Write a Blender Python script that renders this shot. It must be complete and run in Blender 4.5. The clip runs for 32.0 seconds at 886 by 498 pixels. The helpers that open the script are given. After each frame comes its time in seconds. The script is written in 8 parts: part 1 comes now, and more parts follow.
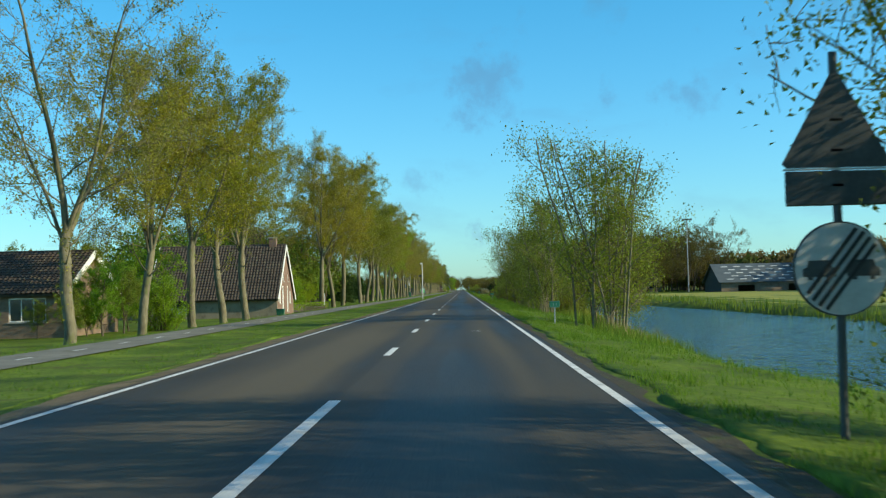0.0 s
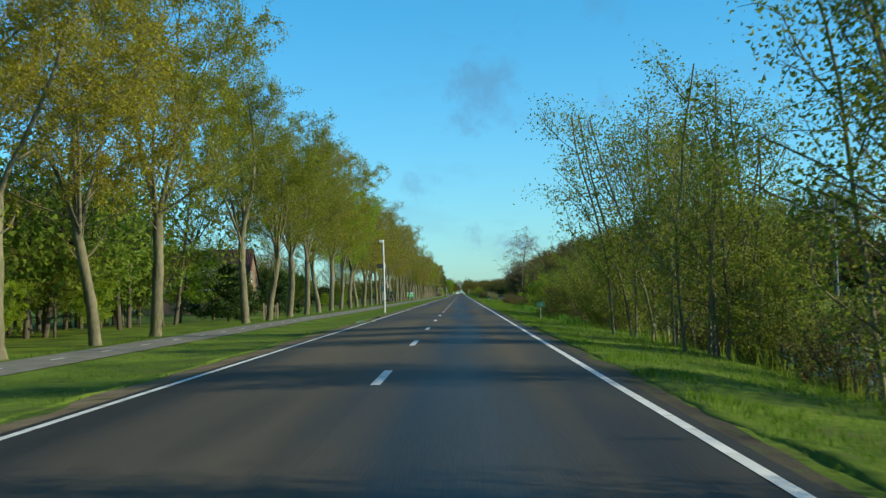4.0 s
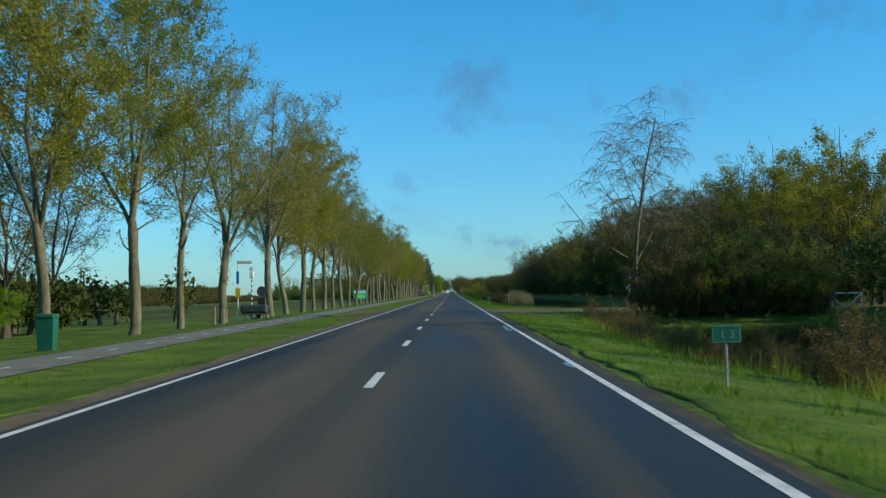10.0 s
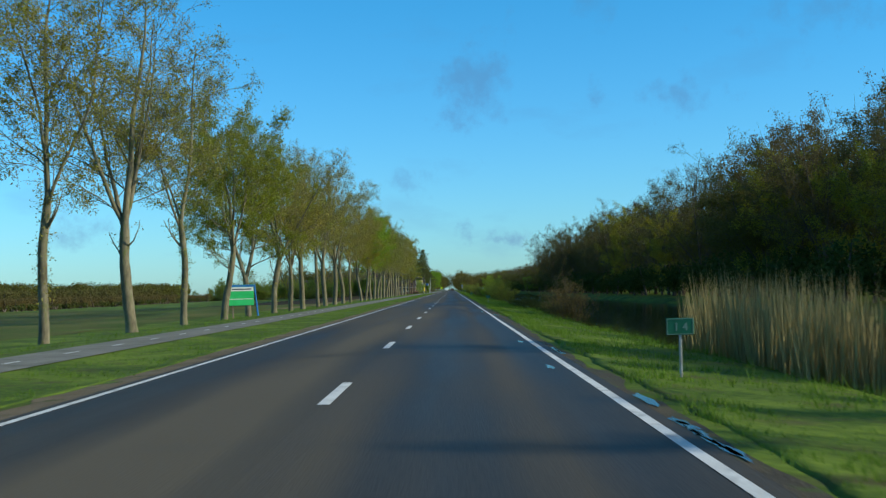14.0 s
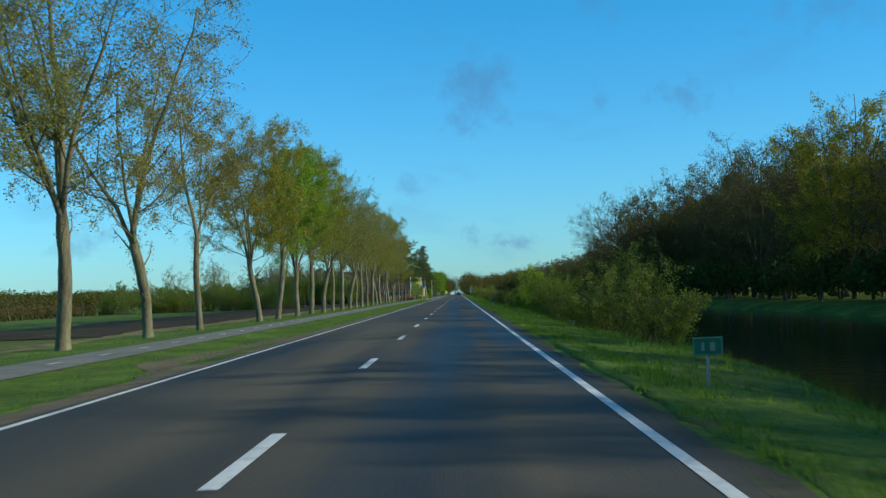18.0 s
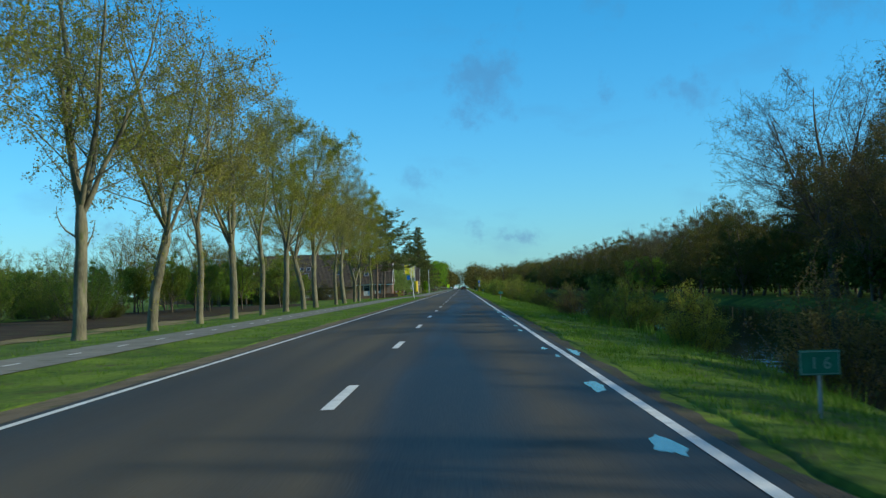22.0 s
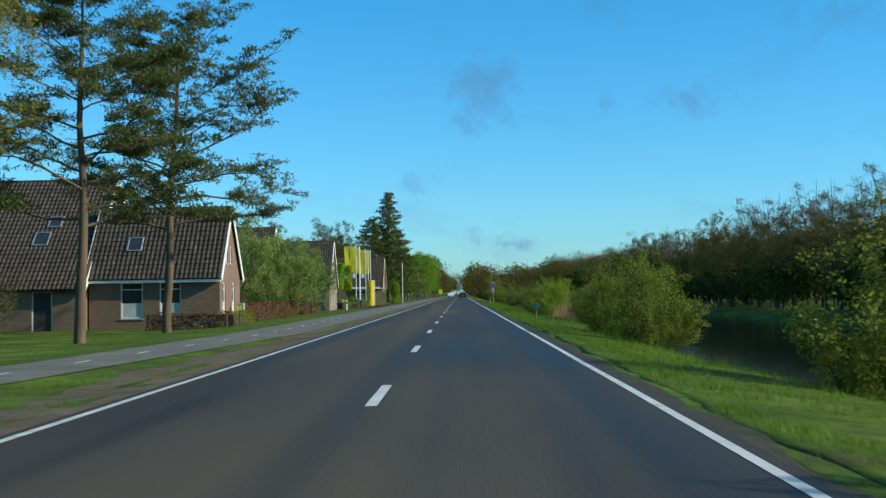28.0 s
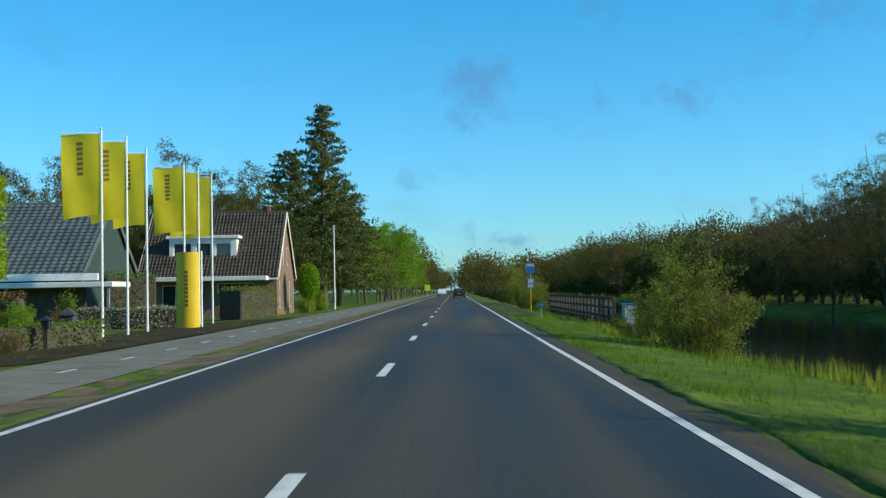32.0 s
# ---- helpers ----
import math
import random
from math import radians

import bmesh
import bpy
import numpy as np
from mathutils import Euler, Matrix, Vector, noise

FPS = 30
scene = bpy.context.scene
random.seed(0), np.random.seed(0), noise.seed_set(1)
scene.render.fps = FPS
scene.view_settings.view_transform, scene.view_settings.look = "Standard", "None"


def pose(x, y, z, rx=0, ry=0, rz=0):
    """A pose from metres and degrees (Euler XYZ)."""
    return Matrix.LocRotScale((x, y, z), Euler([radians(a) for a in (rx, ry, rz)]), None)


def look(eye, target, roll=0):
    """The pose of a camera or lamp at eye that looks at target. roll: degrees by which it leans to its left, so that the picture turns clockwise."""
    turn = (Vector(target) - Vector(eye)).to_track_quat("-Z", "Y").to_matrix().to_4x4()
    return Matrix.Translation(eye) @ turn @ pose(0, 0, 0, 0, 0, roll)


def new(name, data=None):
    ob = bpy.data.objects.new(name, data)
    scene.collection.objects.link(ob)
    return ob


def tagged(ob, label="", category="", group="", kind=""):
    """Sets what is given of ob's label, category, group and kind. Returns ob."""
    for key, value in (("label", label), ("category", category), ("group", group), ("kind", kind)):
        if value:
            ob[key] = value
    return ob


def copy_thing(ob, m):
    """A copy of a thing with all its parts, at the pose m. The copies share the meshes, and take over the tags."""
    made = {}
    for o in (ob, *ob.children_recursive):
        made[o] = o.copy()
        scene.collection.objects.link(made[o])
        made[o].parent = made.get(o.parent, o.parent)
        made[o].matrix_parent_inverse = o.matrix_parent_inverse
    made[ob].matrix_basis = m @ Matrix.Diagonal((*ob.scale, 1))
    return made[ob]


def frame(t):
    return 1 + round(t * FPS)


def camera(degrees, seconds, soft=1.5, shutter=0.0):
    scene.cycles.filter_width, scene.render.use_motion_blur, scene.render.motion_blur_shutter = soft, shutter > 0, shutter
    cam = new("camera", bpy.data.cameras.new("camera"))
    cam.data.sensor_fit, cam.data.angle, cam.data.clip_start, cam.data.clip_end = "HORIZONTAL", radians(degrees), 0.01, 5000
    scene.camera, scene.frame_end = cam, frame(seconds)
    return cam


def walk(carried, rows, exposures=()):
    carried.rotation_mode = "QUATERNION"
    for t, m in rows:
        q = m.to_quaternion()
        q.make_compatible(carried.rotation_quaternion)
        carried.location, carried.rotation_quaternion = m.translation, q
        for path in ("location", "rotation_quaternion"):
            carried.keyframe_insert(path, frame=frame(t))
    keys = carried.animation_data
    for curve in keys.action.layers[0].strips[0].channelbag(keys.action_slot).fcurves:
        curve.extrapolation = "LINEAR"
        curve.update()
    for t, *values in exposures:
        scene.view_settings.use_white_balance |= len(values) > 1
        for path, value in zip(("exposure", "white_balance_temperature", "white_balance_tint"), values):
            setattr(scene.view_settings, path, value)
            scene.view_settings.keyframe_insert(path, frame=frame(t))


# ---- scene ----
ROWS = [
    (0.0, 1.495, -0.29, 1.247, 2.024, 0.929, -1.294),
    (0.5, 1.446, 10.83, 1.237, 2.128, 0.964, -1.235),
    (1.0, 1.404, 21.94, 1.227, 2.130, 0.956, -1.192),
    (1.5, 1.376, 33.09, 1.241, 2.075, 0.987, -1.411),
    (2.0, 1.316, 44.24, 1.255, 2.075, 1.061, -1.455),
    (2.5, 1.228, 55.40, 1.247, 2.088, 1.013, -1.255),
    (3.0, 1.187, 66.57, 1.238, 2.154, 1.006, -1.346),
    (3.5, 1.208, 78.26, 1.240, 2.240, 0.951, -1.432),
    (5.5, 1.228, 125.55, 1.247, 1.998, 0.498, -1.336),
    (6.0, 1.222, 137.49, 1.248, 2.125, 0.541, -1.333),
    (6.5, 1.182, 149.28, 1.249, 2.010, 0.655, -1.049),
    (7.0, 1.116, 161.06, 1.249, 2.019, 0.678, -0.766),
    (7.5, 1.097, 173.35, 1.251, 2.116, 0.675, -0.912),
    (8.0, 1.100, 185.62, 1.253, 2.129, 0.605, -1.127),
    (8.5, 1.106, 197.79, 1.252, 2.098, 0.544, -1.180),
    (9.0, 1.113, 209.96, 1.252, 2.066, 0.471, -1.291),
    (9.5, 1.135, 222.22, 1.259, 2.096, 0.444, -1.199),
    (10.0, 1.150, 234.48, 1.267, 2.128, 0.378, -1.195),
    (10.5, 1.183, 246.85, 1.255, 2.038, 0.341, -1.262),
    (11.0, 1.201, 259.20, 1.244, 1.976, 0.312, -1.169),
    (11.5, 1.256, 271.57, 1.236, 1.975, 0.279, -1.346),
    (12.0, 1.306, 283.95, 1.227, 1.985, 0.238, -1.460),
    (12.5, 1.344, 296.21, 1.233, 1.987, 0.310, -1.399),
    (13.0, 1.382, 308.47, 1.239, 1.947, 0.313, -1.263),
    (13.5, 1.416, 320.88, 1.240, 2.009, 0.386, -1.287),
    (14.0, 1.444, 333.29, 1.240, 1.984, 0.393, -1.403),
    (14.5, 1.463, 345.81, 1.236, 2.064, 0.438, -1.432),
    (16.5, 1.653, 396.16, 1.217, 2.199, 0.585, -1.933),
    (17.0, 1.686, 408.81, 1.212, 2.189, 0.631, -2.117),
    (17.5, 1.672, 421.65, 1.217, 2.207, 0.690, -2.049),
    (18.0, 1.672, 434.49, 1.222, 2.197, 0.700, -2.068),
    (18.5, 1.662, 447.36, 1.222, 2.111, 0.664, -1.974),
    (19.0, 1.662, 460.22, 1.223, 2.000, 0.664, -1.994),
    (19.5, 1.673, 473.10, 1.226, 2.071, 0.726, -1.874),
    (20.0, 1.628, 485.96, 1.230, 2.135, 0.757, -1.830),
    (20.5, 1.608, 499.01, 1.240, 2.119, 0.787, -1.693),
    (21.0, 1.536, 512.05, 1.250, 1.964, 0.836, -1.545),
    (21.5, 1.501, 525.03, 1.244, 1.873, 0.868, -1.624),
    (22.0, 1.447, 538.01, 1.237, 1.907, 0.924, -1.699),
    (22.5, 1.406, 551.02, 1.224, 1.956, 0.887, -1.669),
    (23.0, 1.339, 564.03, 1.211, 1.934, 0.849, -1.679),
    (23.5, 1.311, 576.92, 1.229, 1.923, 0.776, -1.618),
    (24.0, 1.281, 589.82, 1.248, 1.874, 0.700, -1.566),
    (24.5, 1.278, 602.72, 1.243, 1.917, 0.563, -1.538),
    (25.0, 1.263, 615.61, 1.239, 1.900, 0.474, -1.640),
    (25.5, 1.248, 628.51, 1.243, 1.921, 0.463, -1.596),
    (27.5, 1.066, 680.06, 1.259, 2.079, 0.759, -0.974),
    (28.0, 1.030, 692.92, 1.263, 2.207, 0.808, -0.845),
    (28.5, 1.022, 705.87, 1.252, 2.000, 0.800, -1.098),
    (29.0, 1.022, 718.82, 1.241, 1.964, 0.780, -1.217),
    (29.5, 1.043, 731.77, 1.251, 1.928, 0.704, -1.227),
    (30.0, 1.053, 744.70, 1.260, 2.012, 0.696, -1.249),
    (30.5, 1.064, 757.71, 1.247, 1.978, 0.687, -1.385),
    (31.0, 1.078, 770.71, 1.235, 1.916, 0.724, -1.518),
    (31.5, 1.081, 783.84, 1.247, 2.005, 0.659, -1.248),
    (32.0, 1.121, 796.97, 1.259, 2.033, 0.563, -0.971),
]


def gaze(t, x, y, z, pitch, yaw, roll):
    return t, pose(x, y, z, 90 + pitch, 0, yaw) @ pose(0, 0, 0, 0, 0, roll)


cam = camera(42.0, 32.0, soft=1.3, shutter=0.12)
walk(cam, [gaze(*r) for r in ROWS], [(0.0, 0.19, 7300, 2), (3.5, 0.17, 7300, 2), (5.5, -0.06, 6450, 5), (9.0, -0.1, 6450, 7), (11.0, -0.24, 6350, 4), (12.2, -0.14, 6450, 7), (14.0, -0.06, 6400, 6), (17.0, -0.15, 6200, 2), (23.0, -0.14, 6200, 2), (25.5, -0.10, 6250, 3), (28.0, -0.03, 6450, 4), (32.0, 0.03, 6550, 3)])

# ---- sky and sun ----
SUN_EL, SUN_AZ = 24.5, 101.0      # degrees up; degrees from +y towards +x
world = bpy.data.worlds.new("sky")
scene.world = world
world.use_nodes = True
wt = world.node_tree
sky = wt.nodes.new("ShaderNodeTexSky")
sky.sky_type, sky.sun_disc = "NISHITA", False
sky.sun_elevation, sky.sun_rotation = radians(SUN_EL), radians(SUN_AZ)
sky.air_density, sky.dust_density, sky.ozone_density = 1.0, 0.3, 2.2
wco = wt.nodes.new("ShaderNodeTexCoord")
wmap = wt.nodes.new("ShaderNodeMapping")
wmap.inputs["Scale"].default_value = (5.2, 5.2, 13.0)
wmap.inputs["Location"].default_value = (1.3, 0.2, 0.55)
wno = wt.nodes.new("ShaderNodeTexNoise")
wno.inputs["Scale"].default_value, wno.inputs["Detail"].default_value, wno.inputs["Roughness"].default_value = 1.9, 5.0, 0.55
wra = wt.nodes.new("ShaderNodeMapRange")
wra.inputs["From Min"].default_value, wra.inputs["From Max"].default_value = 0.56, 0.70
wra.inputs["To Min"].default_value, wra.inputs["To Max"].default_value = 0.0, 0.16
wmix = wt.nodes.new("ShaderNodeMix")
wmix.data_type = "RGBA"
wmix.inputs["B"].default_value = (2.3, 2.15, 2.95, 1)
wt.links.new(wco.outputs["Generated"], wmap.inputs["Vector"])
wt.links.new(wmap.outputs["Vector"], wno.inputs["Vector"])
wt.links.new(wno.outputs["Fac"], wra.inputs["Value"])
# the few small grey clouds ahead: across, up, half width, half height
wfine = wt.nodes.new("ShaderNodeTexNoise")
wfine.inputs["Scale"].default_value, wfine.inputs["Detail"].default_value, wfine.inputs["Roughness"].default_value = 26.0, 6.0, 0.62
wt.links.new(wco.outputs["Generated"], wfine.inputs["Vector"])
cover = wra.outputs["Result"]
for ca, ce, cw, ch, cs in ((0.030, 0.172, 0.034, 0.040, 0.62), (0.048, 0.150, 0.020, 0.030, 0.5), (0.196, 0.170, 0.050, 0.020, 0.55), (-0.036, 0.088, 0.030, 0.022, 0.45), (0.046, 0.042, 0.040, 0.013, 0.65), (0.33, 0.235, 0.060, 0.030, 0.45),
                           (0.125, 0.252, 0.030, 0.02, 0.4), (-0.30, 0.060, 0.040, 0.016, 0.5), (-0.25, 0.12, 0.035, 0.012, 0.35)):
    cn = math.sqrt(1 + ca * ca + ce * ce)
    csub, csc, cle, cmr = wt.nodes.new("ShaderNodeVectorMath"), wt.nodes.new("ShaderNodeVectorMath"), wt.nodes.new("ShaderNodeVectorMath"), wt.nodes.new("ShaderNodeMath")
    csub.operation, csc.operation, cle.operation, cmr.operation = "SUBTRACT", "MULTIPLY", "LENGTH", "MULTIPLY_ADD"
    csub.inputs[1].default_value, csc.inputs[1].default_value = (ca / cn, 1 / cn, ce / cn), (1 / cw, 0.6 / cw, 1 / ch)
    wt.links.new(wco.outputs["Generated"], csub.inputs[0])
    wt.links.new(csub.outputs[0], csc.inputs[0])
    wt.links.new(csc.outputs[0], cle.inputs[0])
    wt.links.new(wfine.outputs["Fac"], cmr.inputs[0])
    cmr.inputs[1].default_value = -5.5
    wt.links.new(cle.outputs["Value"], cmr.inputs[2])
    soft_ = wt.nodes.new("ShaderNodeMapRange")
    soft_.interpolation_type = "SMOOTHSTEP"
    soft_.inputs["From Min"].default_value, soft_.inputs["From Max"].default_value = -3.3, -1.75
    soft_.inputs["To Min"].default_value, soft_.inputs["To Max"].default_value = cs, 0.0
    wt.links.new(cmr.outputs[0], soft_.inputs["Value"])
    both = wt.nodes.new("ShaderNodeMath")
    both.operation = "MAXIMUM"
    wt.links.new(cover, both.inputs[0])
    wt.links.new(soft_.outputs["Result"], both.inputs[1])
    cover = both.outputs[0]
wt.links.new(cover, wmix.inputs["Factor"])
wt.links.new(sky.outputs["Color"], wmix.inputs["A"])
wtint = wt.nodes.new("ShaderNodeMix")
wtint.data_type, wtint.blend_type = "RGBA", "MULTIPLY"
wtint.inputs["Factor"].default_value = 1.0
whigh = wt.nodes.new("ShaderNodeSeparateXYZ")
wt.links.new(wco.outputs["Generated"], whigh.inputs[0])
wup = wt.nodes.new("ShaderNodeMapRange")
wup.inputs["From Min"].default_value, wup.inputs["From Max"].default_value = 0.0, 0.24
wt.links.new(whigh.outputs["Z"], wup.inputs["Value"])
wgrad = wt.nodes.new("ShaderNodeMix")
wgrad.data_type = "RGBA"
wgrad.inputs["A"].default_value, wgrad.inputs["B"].default_value = (0.50, 0.89, 1.27, 1), (0.27, 0.98, 1.36, 1)
wt.links.new(wup.outputs["Result"], wgrad.inputs["Factor"])
wtop = wt.nodes.new("ShaderNodeMapRange")
wtop.inputs["From Min"].default_value, wtop.inputs["From Max"].default_value = 0.26, 0.62
wt.links.new(whigh.outputs["Z"], wtop.inputs["Value"])
wzen = wt.nodes.new("ShaderNodeMix")
wzen.data_type = "RGBA"
wzen.inputs["B"].default_value = (0.58, 0.97, 1.14, 1)
wt.links.new(wtop.outputs["Result"], wzen.inputs["Factor"])
wt.links.new(wgrad.outputs["Result"], wzen.inputs["A"])
wt.links.new(wzen.outputs["Result"], wtint.inputs["B"])
wt.links.new(wmix.outputs["Result"], wtint.inputs["A"])
wt.links.new(wtint.outputs["Result"], wt.nodes["Background"].inputs["Color"])
wt.nodes["Background"].inputs["Strength"].default_value = 0.145

sun = new("sun", bpy.data.lights.new("sun", "SUN"))
sun.data.energy, sun.data.angle, sun.data.color = 5.0, radians(0.6), (1.0, 0.92, 0.72)
sun.matrix_basis = look((60, 0, 40), (60 - math.sin(radians(SUN_AZ)) * math.cos(radians(SUN_EL)),
                                      -math.cos(radians(SUN_AZ)) * math.cos(radians(SUN_EL)), 40 - math.sin(radians(SUN_EL))))

# ---- materials ----
def surf(name, a, b, rough=0.8, big=0.6, fine=12.0, bump=0.25, metal=0.0, c=None, stretch=(1, 1, 1), world_space=True, rand=0.0,
         glow=0.0, through_light=0.0, spec=0.4, rough_var=0.08, mid=0.5):
    """A surface whose colour runs from a to b over two scales of noise, with stains of c."""
    m = bpy.data.materials.new(name)
    m.use_nodes = True
    nt = m.node_tree
    n, l = nt.nodes, nt.links
    bs = n["Principled BSDF"]
    if world_space:
        src = n.new("ShaderNodeNewGeometry").outputs["Position"]
    else:
        src = n.new("ShaderNodeTexCoord").outputs["Object"]
    mp = n.new("ShaderNodeMapping")
    mp.inputs["Scale"].default_value = stretch
    l.new(src, mp.inputs["Vector"])
    n1, n2 = n.new("ShaderNodeTexNoise"), n.new("ShaderNodeTexNoise")
    for q, s, d in ((n1, big, 4.0), (n2, fine, 3.0)):
        q.inputs["Scale"].default_value, q.inputs["Detail"].default_value = s, d
        l.new(mp.outputs["Vector"], q.inputs["Vector"])
    add = n.new("ShaderNodeMath")
    add.operation = "MULTIPLY_ADD"
    l.new(n2.outputs["Fac"], add.inputs[0])
    add.inputs[1].default_value = 0.6
    sub = n.new("ShaderNodeMath")
    sub.operation = "ADD"
    l.new(n1.outputs["Fac"], sub.inputs[0])
    sub.inputs[1].default_value = -0.3
    l.new(sub.outputs[0], add.inputs[2])
    mr = n.new("ShaderNodeMapRange")
    mr.inputs["From Min"].default_value, mr.inputs["From Max"].default_value = mid - 0.22, mid + 0.22
    l.new(add.outputs[0], mr.inputs["Value"])
    mx = n.new("ShaderNodeMix")
    mx.data_type = "RGBA"
    mx.inputs["A"].default_value, mx.inputs["B"].default_value = (*a, 1), (*b, 1)
    l.new(mr.outputs["Result"], mx.inputs["Factor"])
    out = mx.outputs["Result"]
    if c:
        n3 = n.new("ShaderNodeTexNoise")
        n3.inputs["Scale"].default_value, n3.inputs["Detail"].default_value = big * 2.7, 5.0
        l.new(mp.outputs["Vector"], n3.inputs["Vector"])
        m3 = n.new("ShaderNodeMapRange")
        m3.inputs["From Min"].default_value, m3.inputs["From Max"].default_value = 0.55, 0.72
        l.new(n3.outputs["Fac"], m3.inputs["Value"])
        mc = n.new("ShaderNodeMix")
        mc.data_type = "RGBA"
        mc.inputs["B"].default_value = (*c, 1)
        l.new(out, mc.inputs["A"])
        l.new(m3.outputs["Result"], mc.inputs["Factor"])
        out = mc.outputs["Result"]
    if rand:
        info = n.new("ShaderNodeObjectInfo")
        hs = n.new("ShaderNodeHueSaturation")
        rr = n.new("ShaderNodeMapRange")
        rr.inputs["To Min"].default_value, rr.inputs["To Max"].default_value = 1 - rand, 1 + rand
        l.new(info.outputs["Random"], rr.inputs["Value"])
        l.new(rr.outputs["Result"], hs.inputs["Value"])
        l.new(out, hs.inputs["Color"])
        out = hs.outputs["Color"]
    l.new(out, bs.inputs["Base Color"])
    bs.inputs["Roughness"].default_value, bs.inputs["Metallic"].default_value = rough, metal
    bs.inputs["Specular IOR Level"].default_value = spec
    if rough_var:
        rv = n.new("ShaderNodeMapRange")
        rv.inputs["To Min"].default_value, rv.inputs["To Max"].default_value = max(rough - rough_var, 0.02), min(rough + rough_var, 1)
        l.new(n1.outputs["Fac"], rv.inputs["Value"])
        l.new(rv.outputs["Result"], bs.inputs["Roughness"])
    if bump:
        bp = n.new("ShaderNodeBump")
        bp.inputs["Strength"].default_value, bp.inputs["Distance"].default_value = bump, 0.02
        l.new(n2.outputs["Fac"], bp.inputs["Height"])
        l.new(bp.outputs["Normal"], bs.inputs["Normal"])
    if glow:
        l.new(out, bs.inputs["Emission Color"])
        bs.inputs["Emission Strength"].default_value = glow
    if through_light:
        tr = n.new("ShaderNodeBsdfTranslucent")
        l.new(out, tr.inputs["Color"])
        ms = n.new("ShaderNodeMixShader")
        ms.inputs["Fac"].default_value = through_light
        l.new(bs.outputs[0], ms.inputs[1])
        l.new(tr.outputs[0], ms.inputs[2])
        l.new(ms.outputs[0], n["Material Output"].inputs["Surface"])
    return m


def leaf_mat(name, a, b, thru=0.4):
    """Leaves: each island takes its own tone between a and b."""
    m = bpy.data.materials.new(name)
    m.use_nodes = True
    n, l = m.node_tree.nodes, m.node_tree.links
    bs = n["Principled BSDF"]
    geo, info = n.new("ShaderNodeNewGeometry"), n.new("ShaderNodeObjectInfo")
    mx = n.new("ShaderNodeMix")
    mx.data_type = "RGBA"
    mx.inputs["A"].default_value, mx.inputs["B"].default_value = (*a, 1), (*b, 1)
    l.new(geo.outputs["Random Per Island"], mx.inputs["Factor"])
    hs = n.new("ShaderNodeHueSaturation")
    r1, r2 = n.new("ShaderNodeMapRange"), n.new("ShaderNodeMapRange")
    r1.inputs["To Min"].default_value, r1.inputs["To Max"].default_value = 0.475, 0.52
    r2.inputs["To Min"].default_value, r2.inputs["To Max"].default_value = 1.12, 0.85
    for r in (r1, r2):
        l.new(info.outputs["Random"], r.inputs["Value"])
    l.new(r1.outputs["Result"], hs.inputs["Hue"])
    l.new(r2.outputs["Result"], hs.inputs["Value"])
    l.new(mx.outputs["Result"], hs.inputs["Color"])
    l.new(hs.outputs["Color"], bs.inputs["Base Color"])
    bs.inputs["Roughness"].default_value, bs.inputs["Specular IOR Level"].default_value = 0.7, 0.14
    tr = n.new("ShaderNodeBsdfTranslucent")
    l.new(hs.outputs["Color"], tr.inputs["Color"])
    ms = n.new("ShaderNodeMixShader")
    ms.inputs["Fac"].default_value = thru
    l.new(bs.outputs[0], ms.inputs[1])
    l.new(tr.outputs[0], ms.inputs[2])
    l.new(ms.outputs[0], n["Material Output"].inputs["Surface"])
    return m


def brick_mat(name, a, b, mortar, scale=1.0):
    """Brickwork in real size, laid on whichever upright face it covers."""
    m = bpy.data.materials.new(name)
    m.use_nodes = True
    n, l = m.node_tree.nodes, m.node_tree.links
    bs = n["Principled BSDF"]
    geo = n.new("ShaderNodeNewGeometry")
    sp = n.new("ShaderNodeSeparateXYZ")
    l.new(geo.outputs["Position"], sp.inputs[0])
    s = n.new("ShaderNodeMath")
    s.operation = "ADD"
    l.new(sp.outputs["X"], s.inputs[0])
    l.new(sp.outputs["Y"], s.inputs[1])
    cb = n.new("ShaderNodeCombineXYZ")
    l.new(s.outputs[0], cb.inputs["X"])
    l.new(sp.outputs["Z"], cb.inputs["Y"])
    br = n.new("ShaderNodeTexBrick")
    br.inputs["Scale"].default_value = 1.0 / scale
    br.inputs["Brick Width"].default_value, br.inputs["Row Height"].default_value = 0.22, 0.065
    br.inputs["Mortar Size"].default_value = 0.006
    br.inputs["Color1"].default_value, br.inputs["Color2"].default_value, br.inputs["Mortar"].default_value = (*a, 1), (*b, 1), (*mortar, 1)
    l.new(cb.outputs[0], br.inputs["Vector"])
    no = n.new("ShaderNodeTexNoise")
    no.inputs["Scale"].default_value, no.inputs["Detail"].default_value = 1.3, 5
    l.new(geo.outputs["Position"], no.inputs["Vector"])
    hs = n.new("ShaderNodeHueSaturation")
    mr = n.new("ShaderNodeMapRange")
    mr.inputs["To Min"].default_value, mr.inputs["To Max"].default_value = 0.7, 1.3
    l.new(no.outputs["Fac"], mr.inputs["Value"])
    l.new(mr.outputs["Result"], hs.inputs["Value"])
    l.new(br.outputs["Color"], hs.inputs["Color"])
    l.new(hs.outputs["Color"], bs.inputs["Base Color"])
    bp = n.new("ShaderNodeBump")
    bp.inputs["Strength"].default_value, bp.inputs["Distance"].default_value = 0.6, 0.01
    l.new(br.outputs["Fac"], bp.inputs["Height"])
    bp.invert = True
    l.new(bp.outputs["Normal"], bs.inputs["Normal"])
    bs.inputs["Roughness"].default_value = 0.85
    return m


